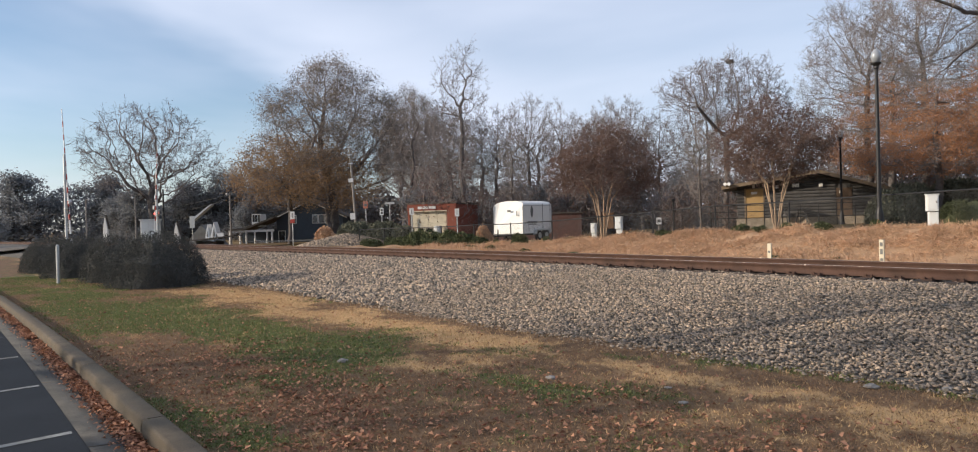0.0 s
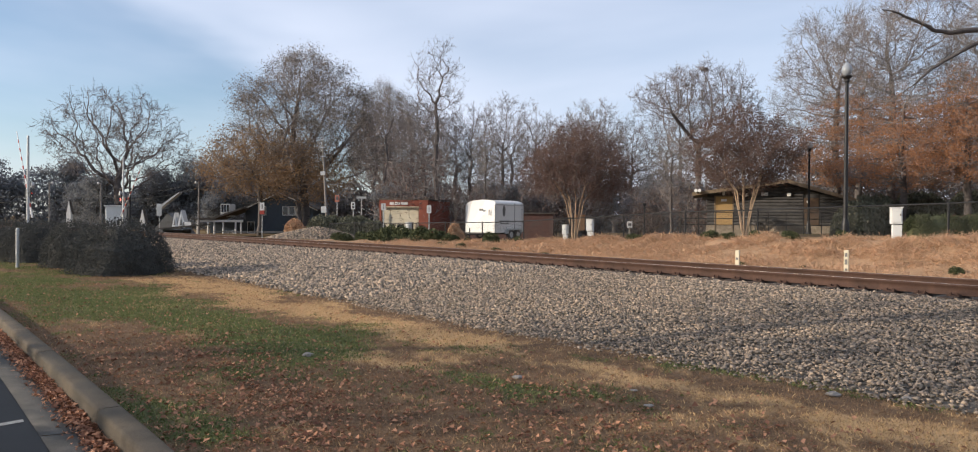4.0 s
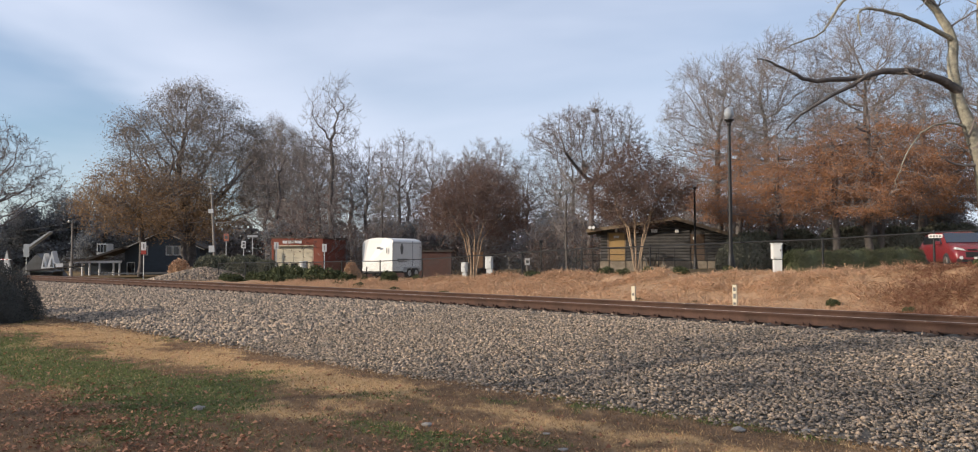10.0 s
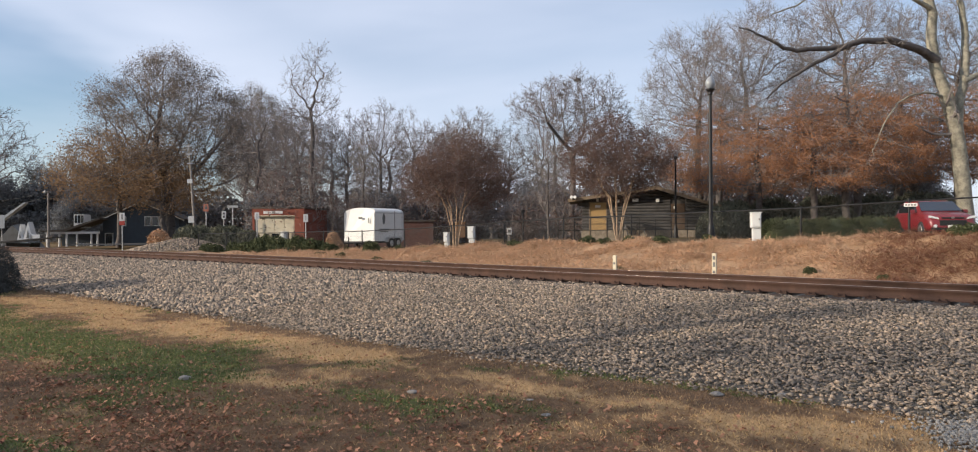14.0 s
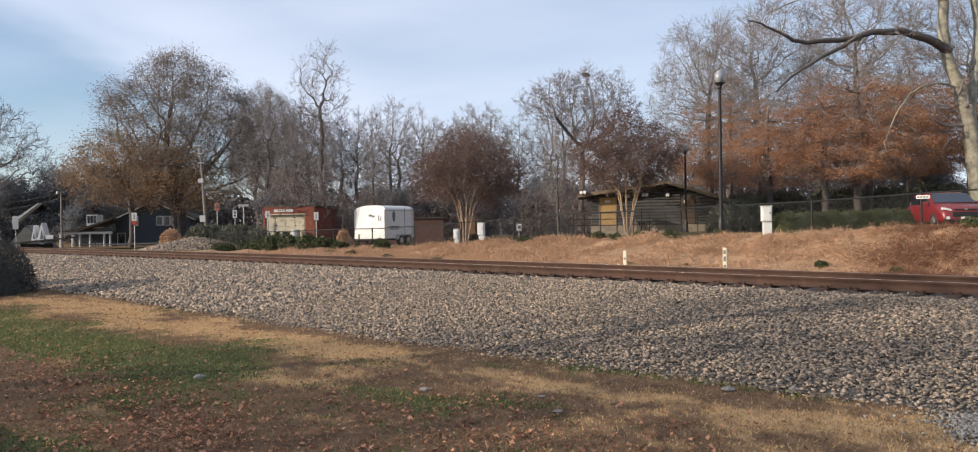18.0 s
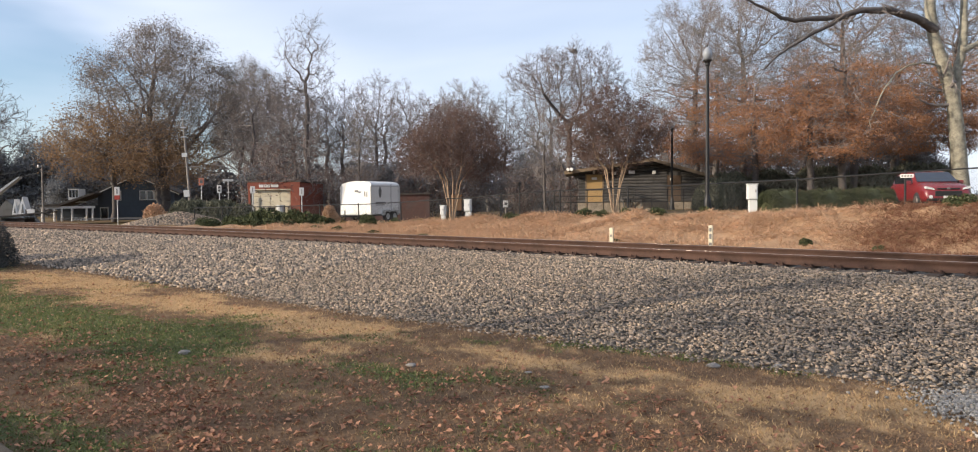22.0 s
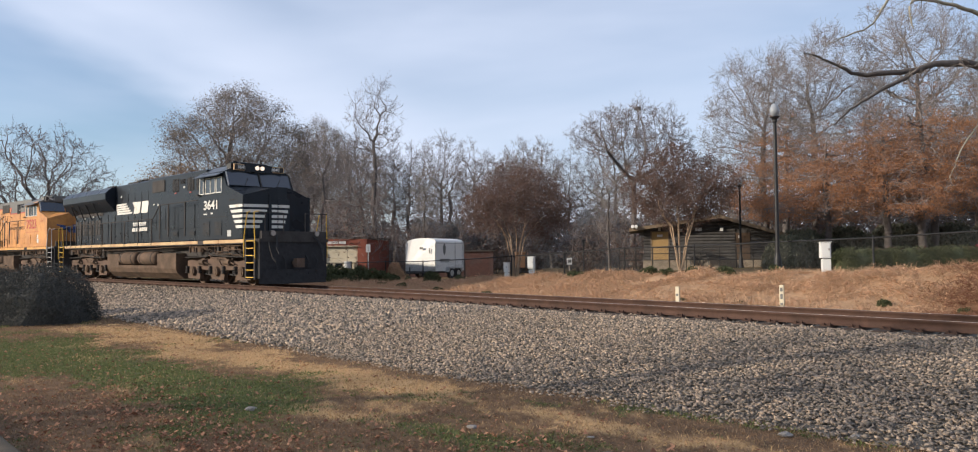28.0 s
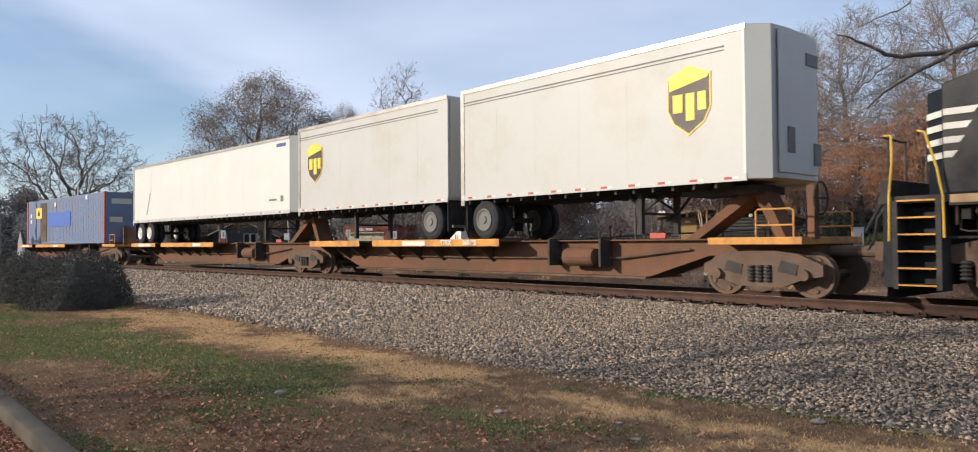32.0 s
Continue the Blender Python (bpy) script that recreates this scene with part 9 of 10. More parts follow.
def cargo_trailer():
    """x runs along its side from the bright front face, y to the back."""
    t = thing("cargo_trailer", pose(0.87, 40.7, 0.42, 0, 0, 52), "white enclosed cargo trailer with rounded roof", "trailer")
    L, W, z0, z1 = 2.75, 2.05, 0.42, 2.24
    b = bmesh.new()
    arch = [(W / 2 + W / 2 * math.cos(a * math.pi / 12), z1 - 0.3 + 0.3 * math.sin(a * math.pi / 12) ** 0.7) for a in range(13)]
    prism(b, [(0, z0), (W, z0)] + arch, 0.0, L, "x")
    for v in b.verts:
        if v.co.x < 0.01 and v.co.z > z1 - 0.32:
            v.co.x += 0.26 * (v.co.z - z1 + 0.32) / 0.32
    bmesh.ops.bevel(b, geom=[e for e in b.edges if len(e.link_faces) == 2 and e.calc_face_angle(0) > 0.9], offset=0.05, segments=3, affect="EDGES", profile=0.5)
    part("body", b, m_white_paint, t)
    for y in (-0.012, W - 0.008):
        part("roof_edge_trim", B((0.1, L - 0.02, y, y + 0.02, z1 - 0.31, z1 - 0.26)), m_galv, t)
    for x in (-0.015, L - 0.05):
        part("corner_trim", B((x, x + 0.065, -0.015, 0.05, z0, z1 - 0.31)), m_galv, t)
    part("stone_guard", B((-0.02, 0.0, 0.05, W - 0.05, z0, z0 + 0.5)), m_galv, t)
    d = part("side_door", B((L - 0.85, L - 0.18, -0.018, 0.0, z0 + 0.12, z1 - 0.33), bevel=0.006), m_white_paint, t)
    part("door_seal", B((L - 0.88, L - 0.85, -0.014, 0.0, z0 + 0.1, z1 - 0.18), (L - 0.18, L - 0.15, -0.014, 0.0, z0 + 0.1, z1 - 0.18)), m_roofgrey, d)
    for z in (1.0, 1.7):
        part("hinge", B((L - 0.22, L - 0.1, -0.03, -0.014, z, z + 0.04)), m_steel, d)
    part("emblem", P([(0.72, 1.72), (0.86, 1.98), (1.0, 1.72), (0.95, 1.4), (0.86, 1.3), (0.77, 1.4)], -0.012, 0.0), m_roofgrey, t, "grey feather-like emblem")
    part("lettering_bar", B((0.45, 1.35, -0.01, 0.0, 1.02, 1.09), (0.5, 1.3, -0.01, 0.0, 0.9, 0.95)), m_roofgrey, t)
    part("front_emblem", B((-0.012, 0.0, 0.8, 1.05, 1.62, 1.74)), m_roofgrey, t)
    part("front_mark", B((-0.012, 0.0, 0.35, 0.41, 1.4, 1.68)), m_roofgrey, t)
    part("chassis", B((-0.1, L, 0.1, W - 0.1, z0 - 0.1, z0)), m_iron, t)
    part("fender", P([(0.95, z0 - 0.06), (1.05, z0 + 0.22), (2.25, z0 + 0.22), (2.35, z0 - 0.06), (2.25, z0 - 0.06), (2.18, z0 + 0.14), (1.12, z0 + 0.14), (1.05, z0 - 0.06)], -0.2, 0.0), m_galv, t)
    for x in (1.34, 1.98):
        for y in (-0.18, W):
            w = bmesh.new()
            spin(w, [(0.1, 0), (0.26, 0.0), (0.31, 0.04), (0.31, 0.14), (0.26, 0.18), (0.1, 0.18)], (x, y, 0.3), "y", 18)
            ty = part("tyre", w, m_rubber, t)
            h = bmesh.new()
            spin(h, [(0.17, -0.005), (0.15, 0.02), (0.05, 0.0), (0.01, -0.01)], (x, y, 0.3), "y", 12)
            part("rim", h, m_galv, ty)
    part("tongue", R(((0, 0.3, z0 - 0.08), (-1.1, W / 2, z0 - 0.1), 0.04), ((0, W - 0.3, z0 - 0.08), (-1.1, W / 2, z0 - 0.1), 0.04), ((-0.9, W / 2, 0.0), (-0.9, W / 2, z0 + 0.25), 0.035), sides=6), m_iron, t)


def red_shop():
    t = thing("shop", pose(-7.0, 52.5, 0.38, 0, 0, -14), "small red shop with a cream roller door and sign band", "shop")
    W, H = 3.6, 2.45
    part("wall", B((0, 0.15, 0, 0.25, -0.3, H)), m_red_wall, t)
    part("wall", B((W - 0.65, W, -0.1, 0.25, -0.3, H + 0.02)), m_red_wall, t)
    for b in ((0, 0.25, 0.25, 5, -0.3, H), (W - 0.25, W, 0.25, 5, -0.3, H), (0, W, 5, 5.25, -0.3, H)):
        part("wall", B(b), m_red_wall, t)
    fb = part("sign_band", B((0, W - 0.6, -0.08, 0.2, H - 0.42, H + 0.04)), m_red_wall, t, "red sign band")
    for i, (x, w) in enumerate(((1.0, 0.3), (1.36, 0.4), (1.82, 0.5))):
        part("lettering_bar", B((x - 0.2, x - 0.2 + w, -0.1, -0.08, H - 0.3, H - 0.12)), m_white_paint, fb)
    part("canopy_edge", B((0.15, W - 0.65, -0.14, -0.08, H - 0.48, H - 0.42)), m_cream, t)
    door = part("roller_door", B((0.15, W - 0.65, 0.1, 0.18, 0, H - 0.42)), m_cream, t, "cream panelled roller door")
    for i in range(5):
        for k in range(4):
            x = 0.2 + k * 0.68
            part("panel", B((x, x + 0.6, 0.08, 0.1, 0.06 + 0.37 * i, 0.38 + 0.37 * i), bevel=0.01), m_cream, door)
    for x, w in ((0.8, 0.3), (1.3, 0.5)):
        part("window", B((x, x + w, 0.06, 0.08, 0.55, 0.8)), m_glass, door)
    part("drum", R(((2.35, -0.35, 0), (2.35, -0.35, 0.95), 0.28), sides=14), m_galv, t)
    part("roof", B((-0.1, W + 0.1, -0.1, 5.3, H + 0.04, H + 0.14)), m_shingle, t)
    lb = thing("low_building", pose(-0.6, 50.5, 0.5, 0, 0, -6), "low red brick building behind the trailer", "building")
    part("wall", B((0, 5.6, 0, 0.25, -0.5, 1.45)), m_dark_brick, lb)
    for x in (0, 5.35):
        part("wall", B((x, x + 0.25, 0.25, 4, -0.5, 1.45)), m_dark_brick, lb)
    part("roof", B((-0.1, 5.7, -0.1, 4.1, 1.45, 1.53)), m_shingle, lb)
    b = thing("house", pose(-9, 68, 0.4), "house with a dark hipped roof behind the shop", "house")
    part("wall", B((0, 6, 0, 6, -0.5, 2.7)), m_navy_siding, b)
    rf = bmesh.new()
    base = [rf.verts.new(v) for v in ((-0.4, -0.4, 2.7), (6.4, -0.4, 2.7), (6.4, 6.4, 2.7), (-0.4, 6.4, 2.7))]
    tip = [rf.verts.new(v) for v in ((2.2, 2.6, 4.7), (3.8, 2.6, 4.7), (3.8, 3.4, 4.7), (2.2, 3.4, 4.7))]
    for i in range(4):
        rf.faces.new((base[i], base[(i + 1) % 4], tip[(i + 1) % 4], tip[i]))
    rf.faces.new(tip)
    rf.faces.new(base[::-1])
    part("roof", rf, m_shingle, b)


def porch_house():
    t = thing("house", pose(-31.7, 85.0, -1.05, 0, 0, 4) @ Matrix.Diagonal((1.15, 1.15, 1.15, 1)), "slate-blue house with a white-columned porch", "house")
    part("wall", P([(3.8, -0.4), (10.6, -0.4), (10.6, 3.3), (7.2, 4.75), (3.8, 3.1)], 2.6, 2.85), m_navy_siding, t)
    for b in ((3.8, 4.05, 2.85, 9, -0.4, 3.05), (10.35, 10.6, 2.85, 9, -0.4, 3.25)):
        part("wall", B(b), m_navy_siding, t)
    for i in range(22):
        z = -0.2 + 0.19 * i
        x0, x1 = (3.8, 10.6) if z < 2.9 else (3.8 + (z - 2.9) / 1.85 * 3.4, 10.6 - (z - 2.9) / 1.85 * 3.4)
        part("clapboard", P([(2.6, z), (2.585, z), (2.597, z + 0.17), (2.6, z + 0.17)], x0, x1, "x"), m_navy_siding, t)
    part("porch_floor", B((-0.2, 4.2, -0.2, 3.2, -0.4, 0.18)), m_concrete, t)
    part("porch_wall", B((0.2, 3.8, 2.8, 3.0, 0.18, 2.0)), m_navy_siding, t)
    part("porch_roof", P([(-0.5, 1.98), (1.3, 2.0), (4.25, 3.1), (4.25, 3.25), (1.2, 2.2), (-0.5, 2.12)], -0.5, 4.2), m_shingle, t, "dark sloping porch roof")
    part("porch_beam", B((-0.3, 4.2, -0.3, -0.12, 1.78, 2.0)), m_white_paint, t)
    for x in (-0.15, 0.85, 1.45, 2.3, 3.5, 4.0):
        part("column", R(((x, -0.2, 0.15), (x, -0.2, 1.8), 0.1, 0.085), sides=10), m_white_paint, t, "white porch column")
    for i in range(9):
        part("baluster", B((2.45 + 0.12 * i, 2.49 + 0.12 * i, -0.22, -0.18, 0.2, 0.95)), m_white_paint, t)
    for x, z, w, h in ((4.05, 0.67, 0.6, 1.1), (5.25, 2.55, 0.55, 0.8), (7.55, 2.55, 0.48, 0.8), (8.2, 2.55, 0.48, 0.8), (8.85, 2.55, 0.48, 0.8)):
        win = part("window", B((x, x + w, 2.52, 2.6, z, z + h)), m_glass, t)
        fr = bmesh.new()
        for bx in ((x - 0.07, x, z - 0.07, z + h + 0.07), (x + w, x + w + 0.07, z - 0.07, z + h + 0.07), (x, x + w, z - 0.07, z), (x, x + w, z + h, z + h + 0.07)):
            box(fr, bx[0], bx[1], 2.48, 2.56, bx[2], bx[3])
        part("window_frame", fr, m_white_paint, win, "white window frame")
    dm = part("dormer", P([(1.6, 2.3), (2.5, 2.3), (2.5, 3.6), (1.6, 3.6)], 1.4, 3.6), m_white_paint, t, "white dormer with windows")
    for x in (1.68, 1.95, 2.22):
        part("pane", B((x, x + 0.2, 1.37, 1.4, 2.8, 3.5)), m_glass, dm)
    for xa, za, xb, zb in ((3.3, 2.92, 7.2, 4.85), (11.1, 3.05, 7.2, 4.85)):
        part("roof", P([(xa, za), (xb, zb), (xb, zb + 0.14), (xa, za + 0.14)], 2.2, 9.4), m_shingle, t)
        part("fascia", P([(xa, za - 0.08), (xb, zb - 0.08), (xb, zb + 0.02), (xa, za + 0.02)], 2.15, 2.2), m_trailer_grey, t)
    c = thing("porch_gables", pose(-28.1, 68, -0.3, 0, 0, 0), "white house front with two steep gables", "house")
    part("porch", B((-0.6, 1.2, 0, 2, -0.4, 0.75)), m_white_paint, c)
    part("porch_roof", P([(-0.9, 0.75), (3.0, 1.1), (3.0, 1.2), (-0.9, 0.85)], -0.3, 2.2), m_shingle, c)
    for x, w, h in ((0.05, 0.5, 2.25), (0.5, 0.8, 2.45)):
        g = part("gable", P([(x, 0.85), (x + w, 0.85), (x + w / 2, h)], 0.4, 1.4), m_white_paint, c, "steep white gable")
        part("opening", P([(x + w * 0.35, 1.1), (x + w * 0.65, 1.1), (x + w * 0.5, h - 0.6)], 0.38, 0.4), m_roofgrey, g)
    part("rail", B((1.1, 1.8, 0.4, 0.46, 1.05, 1.4)), m_white_paint, c)
    r = thing("house", pose(-33.8, 80, -0.3), "grey gabled house with a steep pale roof edge", "house")
    part("wall", P([(-1.5, -0.2), (0.6, 2.3), (2.6, -0.2)], 0, 3), m_roofgrey, r)
    part("roof", P([(-0.5, 2.45), (1.85, 4.35), (1.85, 4.5), (1.2, 4.05), (-0.55, 2.72)], -0.3, 0.5), m_galv, r, "pale weathered roof slope")
    for k, (x, y) in enumerate(((-38.5, 85), (-55.0, 100))):
        q = thing("house", pose(x, y, 0), "small white gabled house beyond the trees", "house")
        part("wall", P([(0, -0.8), (0.6, -0.8), (0.6, 0.9 + k), (0.3, 2.35 + 1.2 * k), (0, 0.9 + k)], 0, 0.5), m_white_paint, q)
        part("roof", P([(-0.1, 0.8 + k), (0.3, 2.4 + 1.2 * k), (0.7, 0.8 + k), (0.7, 0.95 + k), (0.3, 2.55 + 1.2 * k), (-0.1, 0.95 + k)], 0.1, 0.6), m_shingle, q)


def sign(x, y, tall, w, h, label, face, lines=(), post_mat=None, red=0.0, turn=0):
    z = ground_z(x, y)
    t = thing("road_sign", pose(x, y, z, 0, 0, turn), label, "road sign", "road signs by the crossing")
    part("post", R(((0, 0, -0.3), (0, 0, tall), 0.03), sides=8), post_mat or m_galv, t)
    p = part("plate", B((-w / 2, w / 2, -0.05, -0.03, tall - h, tall), bevel=0.008), face, t)
    for x0, x1, z0, z1 in lines:
        part("mark", B((x0 * w, x1 * w, -0.056, -0.05, tall - h + z0 * h, tall - h + z1 * h)), m_roofgrey, p)
    if red:
        part("red_band", B((-w / 2, w / 2, -0.058, -0.05, tall - h - red, tall - h)), m_red, p)


def signs():
    bars = ((-0.2, 0.2, 0.62, 0.82), (-0.06, 0.06, 0.2, 0.62))
    sign(-5.78, 45.3, 2.25, 0.26, 0.42, "white rectangular sign on a steel post", m_white_paint, ((-0.06, 0.06, 0.15, 0.85),))
    sign(-2.95, 44.3, 2.1, 0.26, 0.46, "white rectangular sign on a steel post", m_white_paint, ((-0.05, 0.05, 0.2, 0.8),))
    sign(-16.8, 58, 2.75, 0.36, 0.6, "white sign over a red band on a post", m_white_paint, ((-0.1, 0.1, 0.2, 0.8),), red=0.3)
    sign(-8.75, 52, 2.55, 0.28, 0.5, "white sign with dark symbols on a post", m_white_paint, ((-0.25, 0.25, 0.55, 0.85), (-0.25, 0.25, 0.15, 0.45)))
    sign(-10.1, 53.2, 3.1, 0.32, 0.5, "red and white route sign on a post", m_flag_red, ((-0.3, 0.3, 0.3, 0.7), (-0.2, 0.2, 0.78, 0.9)))
    sign(-8.5, 54, 3.05, 0.7, 0.16, "pale street name sign on a post", m_trailer_grey, ())
    sign(7.55, 37.2, 0.95, 0.26, 0.34, "small white notice on a short wooden post", m_white_paint, ((-0.3, 0.3, 0.3, 0.7),), m_post_wood)
    sign(-32.0, 75, 3.2, 0.5, 1.2, "grey traffic sign seen from behind", m_galv, ())
    t = thing("bollard", pose(-13.9, 22.7, 0), "grey steel pipe post on the lawn", "post")
    part("pipe", R(((0, 0, -0.2), (0, 0, 1.18), 0.05), sides=12), m_galv, t)
    part("cap", R(((0, 0, 1.18), (0, 0, 1.22), 0.055, 0.03), sides=12), m_galv, t)
    bx = thing("litter_bin", pose(5.5, 40.5, 1.0), "brown litter box by the fence", "litter bin")
    part("box", B((-0.25, 0.25, -0.22, 0.22, 0, 0.8), bevel=0.02), m_box_brown, bx)
    part("lid", B((-0.28, 0.28, -0.25, 0.25, 0.8, 0.86), bevel=0.01), m_box_brown, bx)
    dp = thing("lamp_standard", pose(8.9, 40.0, 1.0), "short dark post with a square top", "post")
    part("post", R(((0, 0, -0.2), (0, 0, 1.35), 0.04), sides=8), m_iron, dp)
    part("top", B((-0.08, 0.08, -0.08, 0.08, 1.35, 1.5)), m_iron, dp)
    bn = thing("blue_sign_board", pose(-32.6, 43, 0), "dark blue board on two posts by the road", "sign")
    part("board", B((-0.9, 0.9, -0.03, 0.03, 0.8, 1.9)), m_blue, bn)
    for x in (-0.6, 0.6):
        part("post", B((x - 0.05, x + 0.05, 0.03, 0.12, -0.2, 1.9)), m_iron, bn)


def wire(a, b, sag, parent, r=0.012):
    g = bmesh.new()
    a, b = Vector(a), Vector(b)
    pipe(g, [a.lerp(b, i / 10) + Vector((0, 0, -sag * 4 * (i / 10) * (1 - i / 10))) for i in range(11)], r, 4)
    part("wire", g, m_iron, parent)


def poles():
    t = thing("utility_pole", pose(-12.15, 60, 0.0, 0, -3.2, 0), "leaning wooden utility pole with a lamp arm", "utility pole", "utility poles")
    part("pole", R(((0, 0, -0.5), (0, 0, 8.0), 0.11, 0.075), sides=12), m_post_wood, t)
    part("crossarm", B((0, 1.15, -0.05, 0.05, 4.2, 4.28)), m_post_wood, t)
    part("guy_brace", R(((0.1, 0, 7.2), (1.15, 0, 4.3), 0.015), sides=5), m_iron, t)
    for z in (7.8, 7.2, 6.5):
        part("insulator", R(((-0.2, -0.15, z), (0.2, -0.15, z), 0.05), sides=8), m_galv, t)
    part("meter_box", B((-0.35, 0.05, -0.3, -0.15, 2.0, 2.5)), m_cabinet_grey, t)
    part("meter_box", B((-0.25, 0.1, -0.3, -0.15, 5.0, 5.3)), m_cabinet_grey, t)
    spots = ((-29.2, 78, 5.2, m_post_wood), (-51.5, 90, 5.6, m_post_wood), (-45.4, 90, 5.6, m_post_wood), (-32.6, 70, 5.4, m_iron), (-27.2, 92, 5.0, m_post_wood))
    for i, (x, y, h, mt) in enumerate(spots):
        p = thing("utility_pole", pose(x, y, 0), "slim roadside pole beyond the crossing", "utility pole", "utility poles")
        part("pole", R(((0, 0, -0.3), (0, 0, h), 0.11, 0.08), sides=10), mt, p)
        hd = bmesh.new()
        spin(hd, [(0.03, h - 0.25), (0.1, h - 0.22), (0.13, h - 0.08), (0.08, h + 0.04), (0.02, h + 0.05)], (0.35 if i % 2 else -0.3, 0, 0), "z", 10)
        part("lamp_head", hd, m_galv, p)
        part("lamp_arm", R(((0, 0, h - 0.1), (0.35 if i % 2 else -0.3, 0, h - 0.1), 0.03), sides=6), m_galv, p)
    w = thing("overhead_wires", None, "thin dark overhead wires between the poles", "wires")
    for a, b, s in (((-12.6, 60, 7.8), (-29.2, 78, 5.1), 0.6), ((-12.55, 60, 7.2), (-29.2, 78, 4.6), 0.6), ((-29.2, 78, 5.1), (-51.5, 90, 4.0), 0.7), ((-29.2, 78, 4.6), (-51.5, 90, 3.4), 0.8), ((-51.5, 90, 4.0), (-95, 108, 5.4), 0.8), ((-51.5, 90, 3.4), (-95, 108, 4.6), 0.8), ((-12.5, 60, 6.6), (6, 66, 7.6), 0.7)):
        wire(a, b, s, w)


def gravel_pile():
    p = at(-26.3, -8.2)
    bm = bmesh.new()
    bmesh.ops.create_grid(bm, x_segments=60, y_segments=40, size=1.0)
    for v in bm.verts:
        d = math.hypot(v.co.x, v.co.y)
        v.co.z = max(0, 1 - d) ** 0.8 * 0.85 + 0.07 * noise.noise(Vector((v.co.x * 9, v.co.y * 9, 0))) * (d < 1) + 0.04 * noise.noise(Vector((v.co.x * 22, v.co.y * 22, 3))) * (d < 1) - 0.04
        v.co.x *= 3.6
        v.co.y *= 2.2
    ob = part("gravel_pile", bm, m_bed, None)
    ob.matrix_world = pose(p.x + 1.3, p.y, ground_z(p.x, p.y), 0, 0, 20)
    tagged(ob, "long low pile of grey crushed stone", "gravel pile")
    rng = np.random.default_rng(31)
    n = 3800
    a, r = rng.uniform(0, 2 * np.pi, n), np.sqrt(rng.uniform(0, 1, n))
    c = np.stack([3.5 * r * np.cos(a), 2.15 * r * np.sin(a), np.maximum(0, 1 - r) ** 0.8 * 0.85 + 0.03], 1)
    v = np.array([(x, y, z) for x in (-1, 1) for y in (-1, 1) for z in (-1, 1)], float)[None] * rng.uniform(0.4, 1.2, (n, 8, 1)) * 0.055
    v = v + c[:, None]
    face = np.array([(0, 1, 3, 2), (4, 6, 7, 5), (0, 4, 5, 1), (2, 3, 7, 6), (0, 2, 6, 4), (1, 5, 7, 3)])
    st = part("loose_stone", soup("loose_stone", v.reshape(-1, 3), (face[None] + (np.arange(n) * 8)[:, None, None]).reshape(-1, 4), m_stone), None, ob)
    tagged(st, kind="stuff")


def road():
    """The street that crosses the track beyond the bushes."""
    vs, fs = [], []
    for i, l in enumerate(range(-70, 71, 4)):
        for s in (-54.5, -47.0):
            vs.append(at(s, l, RAIL - 0.02 if abs(l) < 6 else max(0.12, RAIL - 0.02 - 0.05 * (abs(l) - 6))))
    n = len(vs) // 2
    for i in range(n - 1):
        fs.append((2 * i, 2 * i + 1, 2 * i + 3, 2 * i + 2))
    tagged(new("road", soup("road", vs, fs, m_asphalt)), "asphalt street crossing the railway", "road", kind="structure")


def gate(x, y, reach, turn, label):
    z = 0.2
    t = thing("crossing_gate", pose(x, y, z, 0, 0, turn), label, "crossing gate", "crossing gates")
    part("mast", R(((0, 0, -0.3), (0, 0, 6.9), 0.1, 0.075), sides=12), m_galv, t)
    part("base", B((-0.4, 0.4, -0.3, 0.3, -0.3, 0.9), bevel=0.02), m_galv, t)
    part("signal_arm", B((-0.9, 0.9, -0.05, 0.05, 2.9, 2.98)), m_iron, t)
    for k, sx in enumerate((-0.75, 0.75)):
        hood = bmesh.new()
        spin(hood, [(0.05, -0.05), (0.3, -0.05), (0.3, 0.02), (0.05, 0.02)], (sx, 0, 2.94), "y", 18)
        hd = part("signal_lamp", hood, m_iron, t)
        ln = bmesh.new()
        spin(ln, [(0.02, -0.08), (0.12, -0.08), (0.12, -0.05), (0.02, -0.05)], (sx, 0, 2.94), "y", 14)
        part("lens", ln, m_red_lamp if k == 0 else m_red, hd, "red signal lens")
    part("bell", R(((0, -0.2, 3.5), (0, -0.35, 3.5), 0.18, 0.2), sides=14), m_galv, t)
    part("cross_piece", B((-0.35, 0.35, -0.02, 0.02, 5.6, 5.66)), m_galv, t)
    arm = part("gate_arm", R(((0, 0, 0), (reach, 0, 0), 0.06, 0.03), sides=8), m_white_paint, t, "striped red and white gate arm", m=pose(0, -0.25, 1.25))
    n = int(reach / 0.5)
    for i in range(2, n, 2):
        r = 0.064 - 0.03 * (i + 0.5) / n
        part("red_stripe", R(((i * 0.5, 0, 0), (i * 0.5 + 0.42, 0, 0), r), sides=8), m_red, arm)
    part("counterweight", B((-1.1, -0.5, -0.06, 0.06, -0.16, 0.16)), m_iron, arm)
    return arm


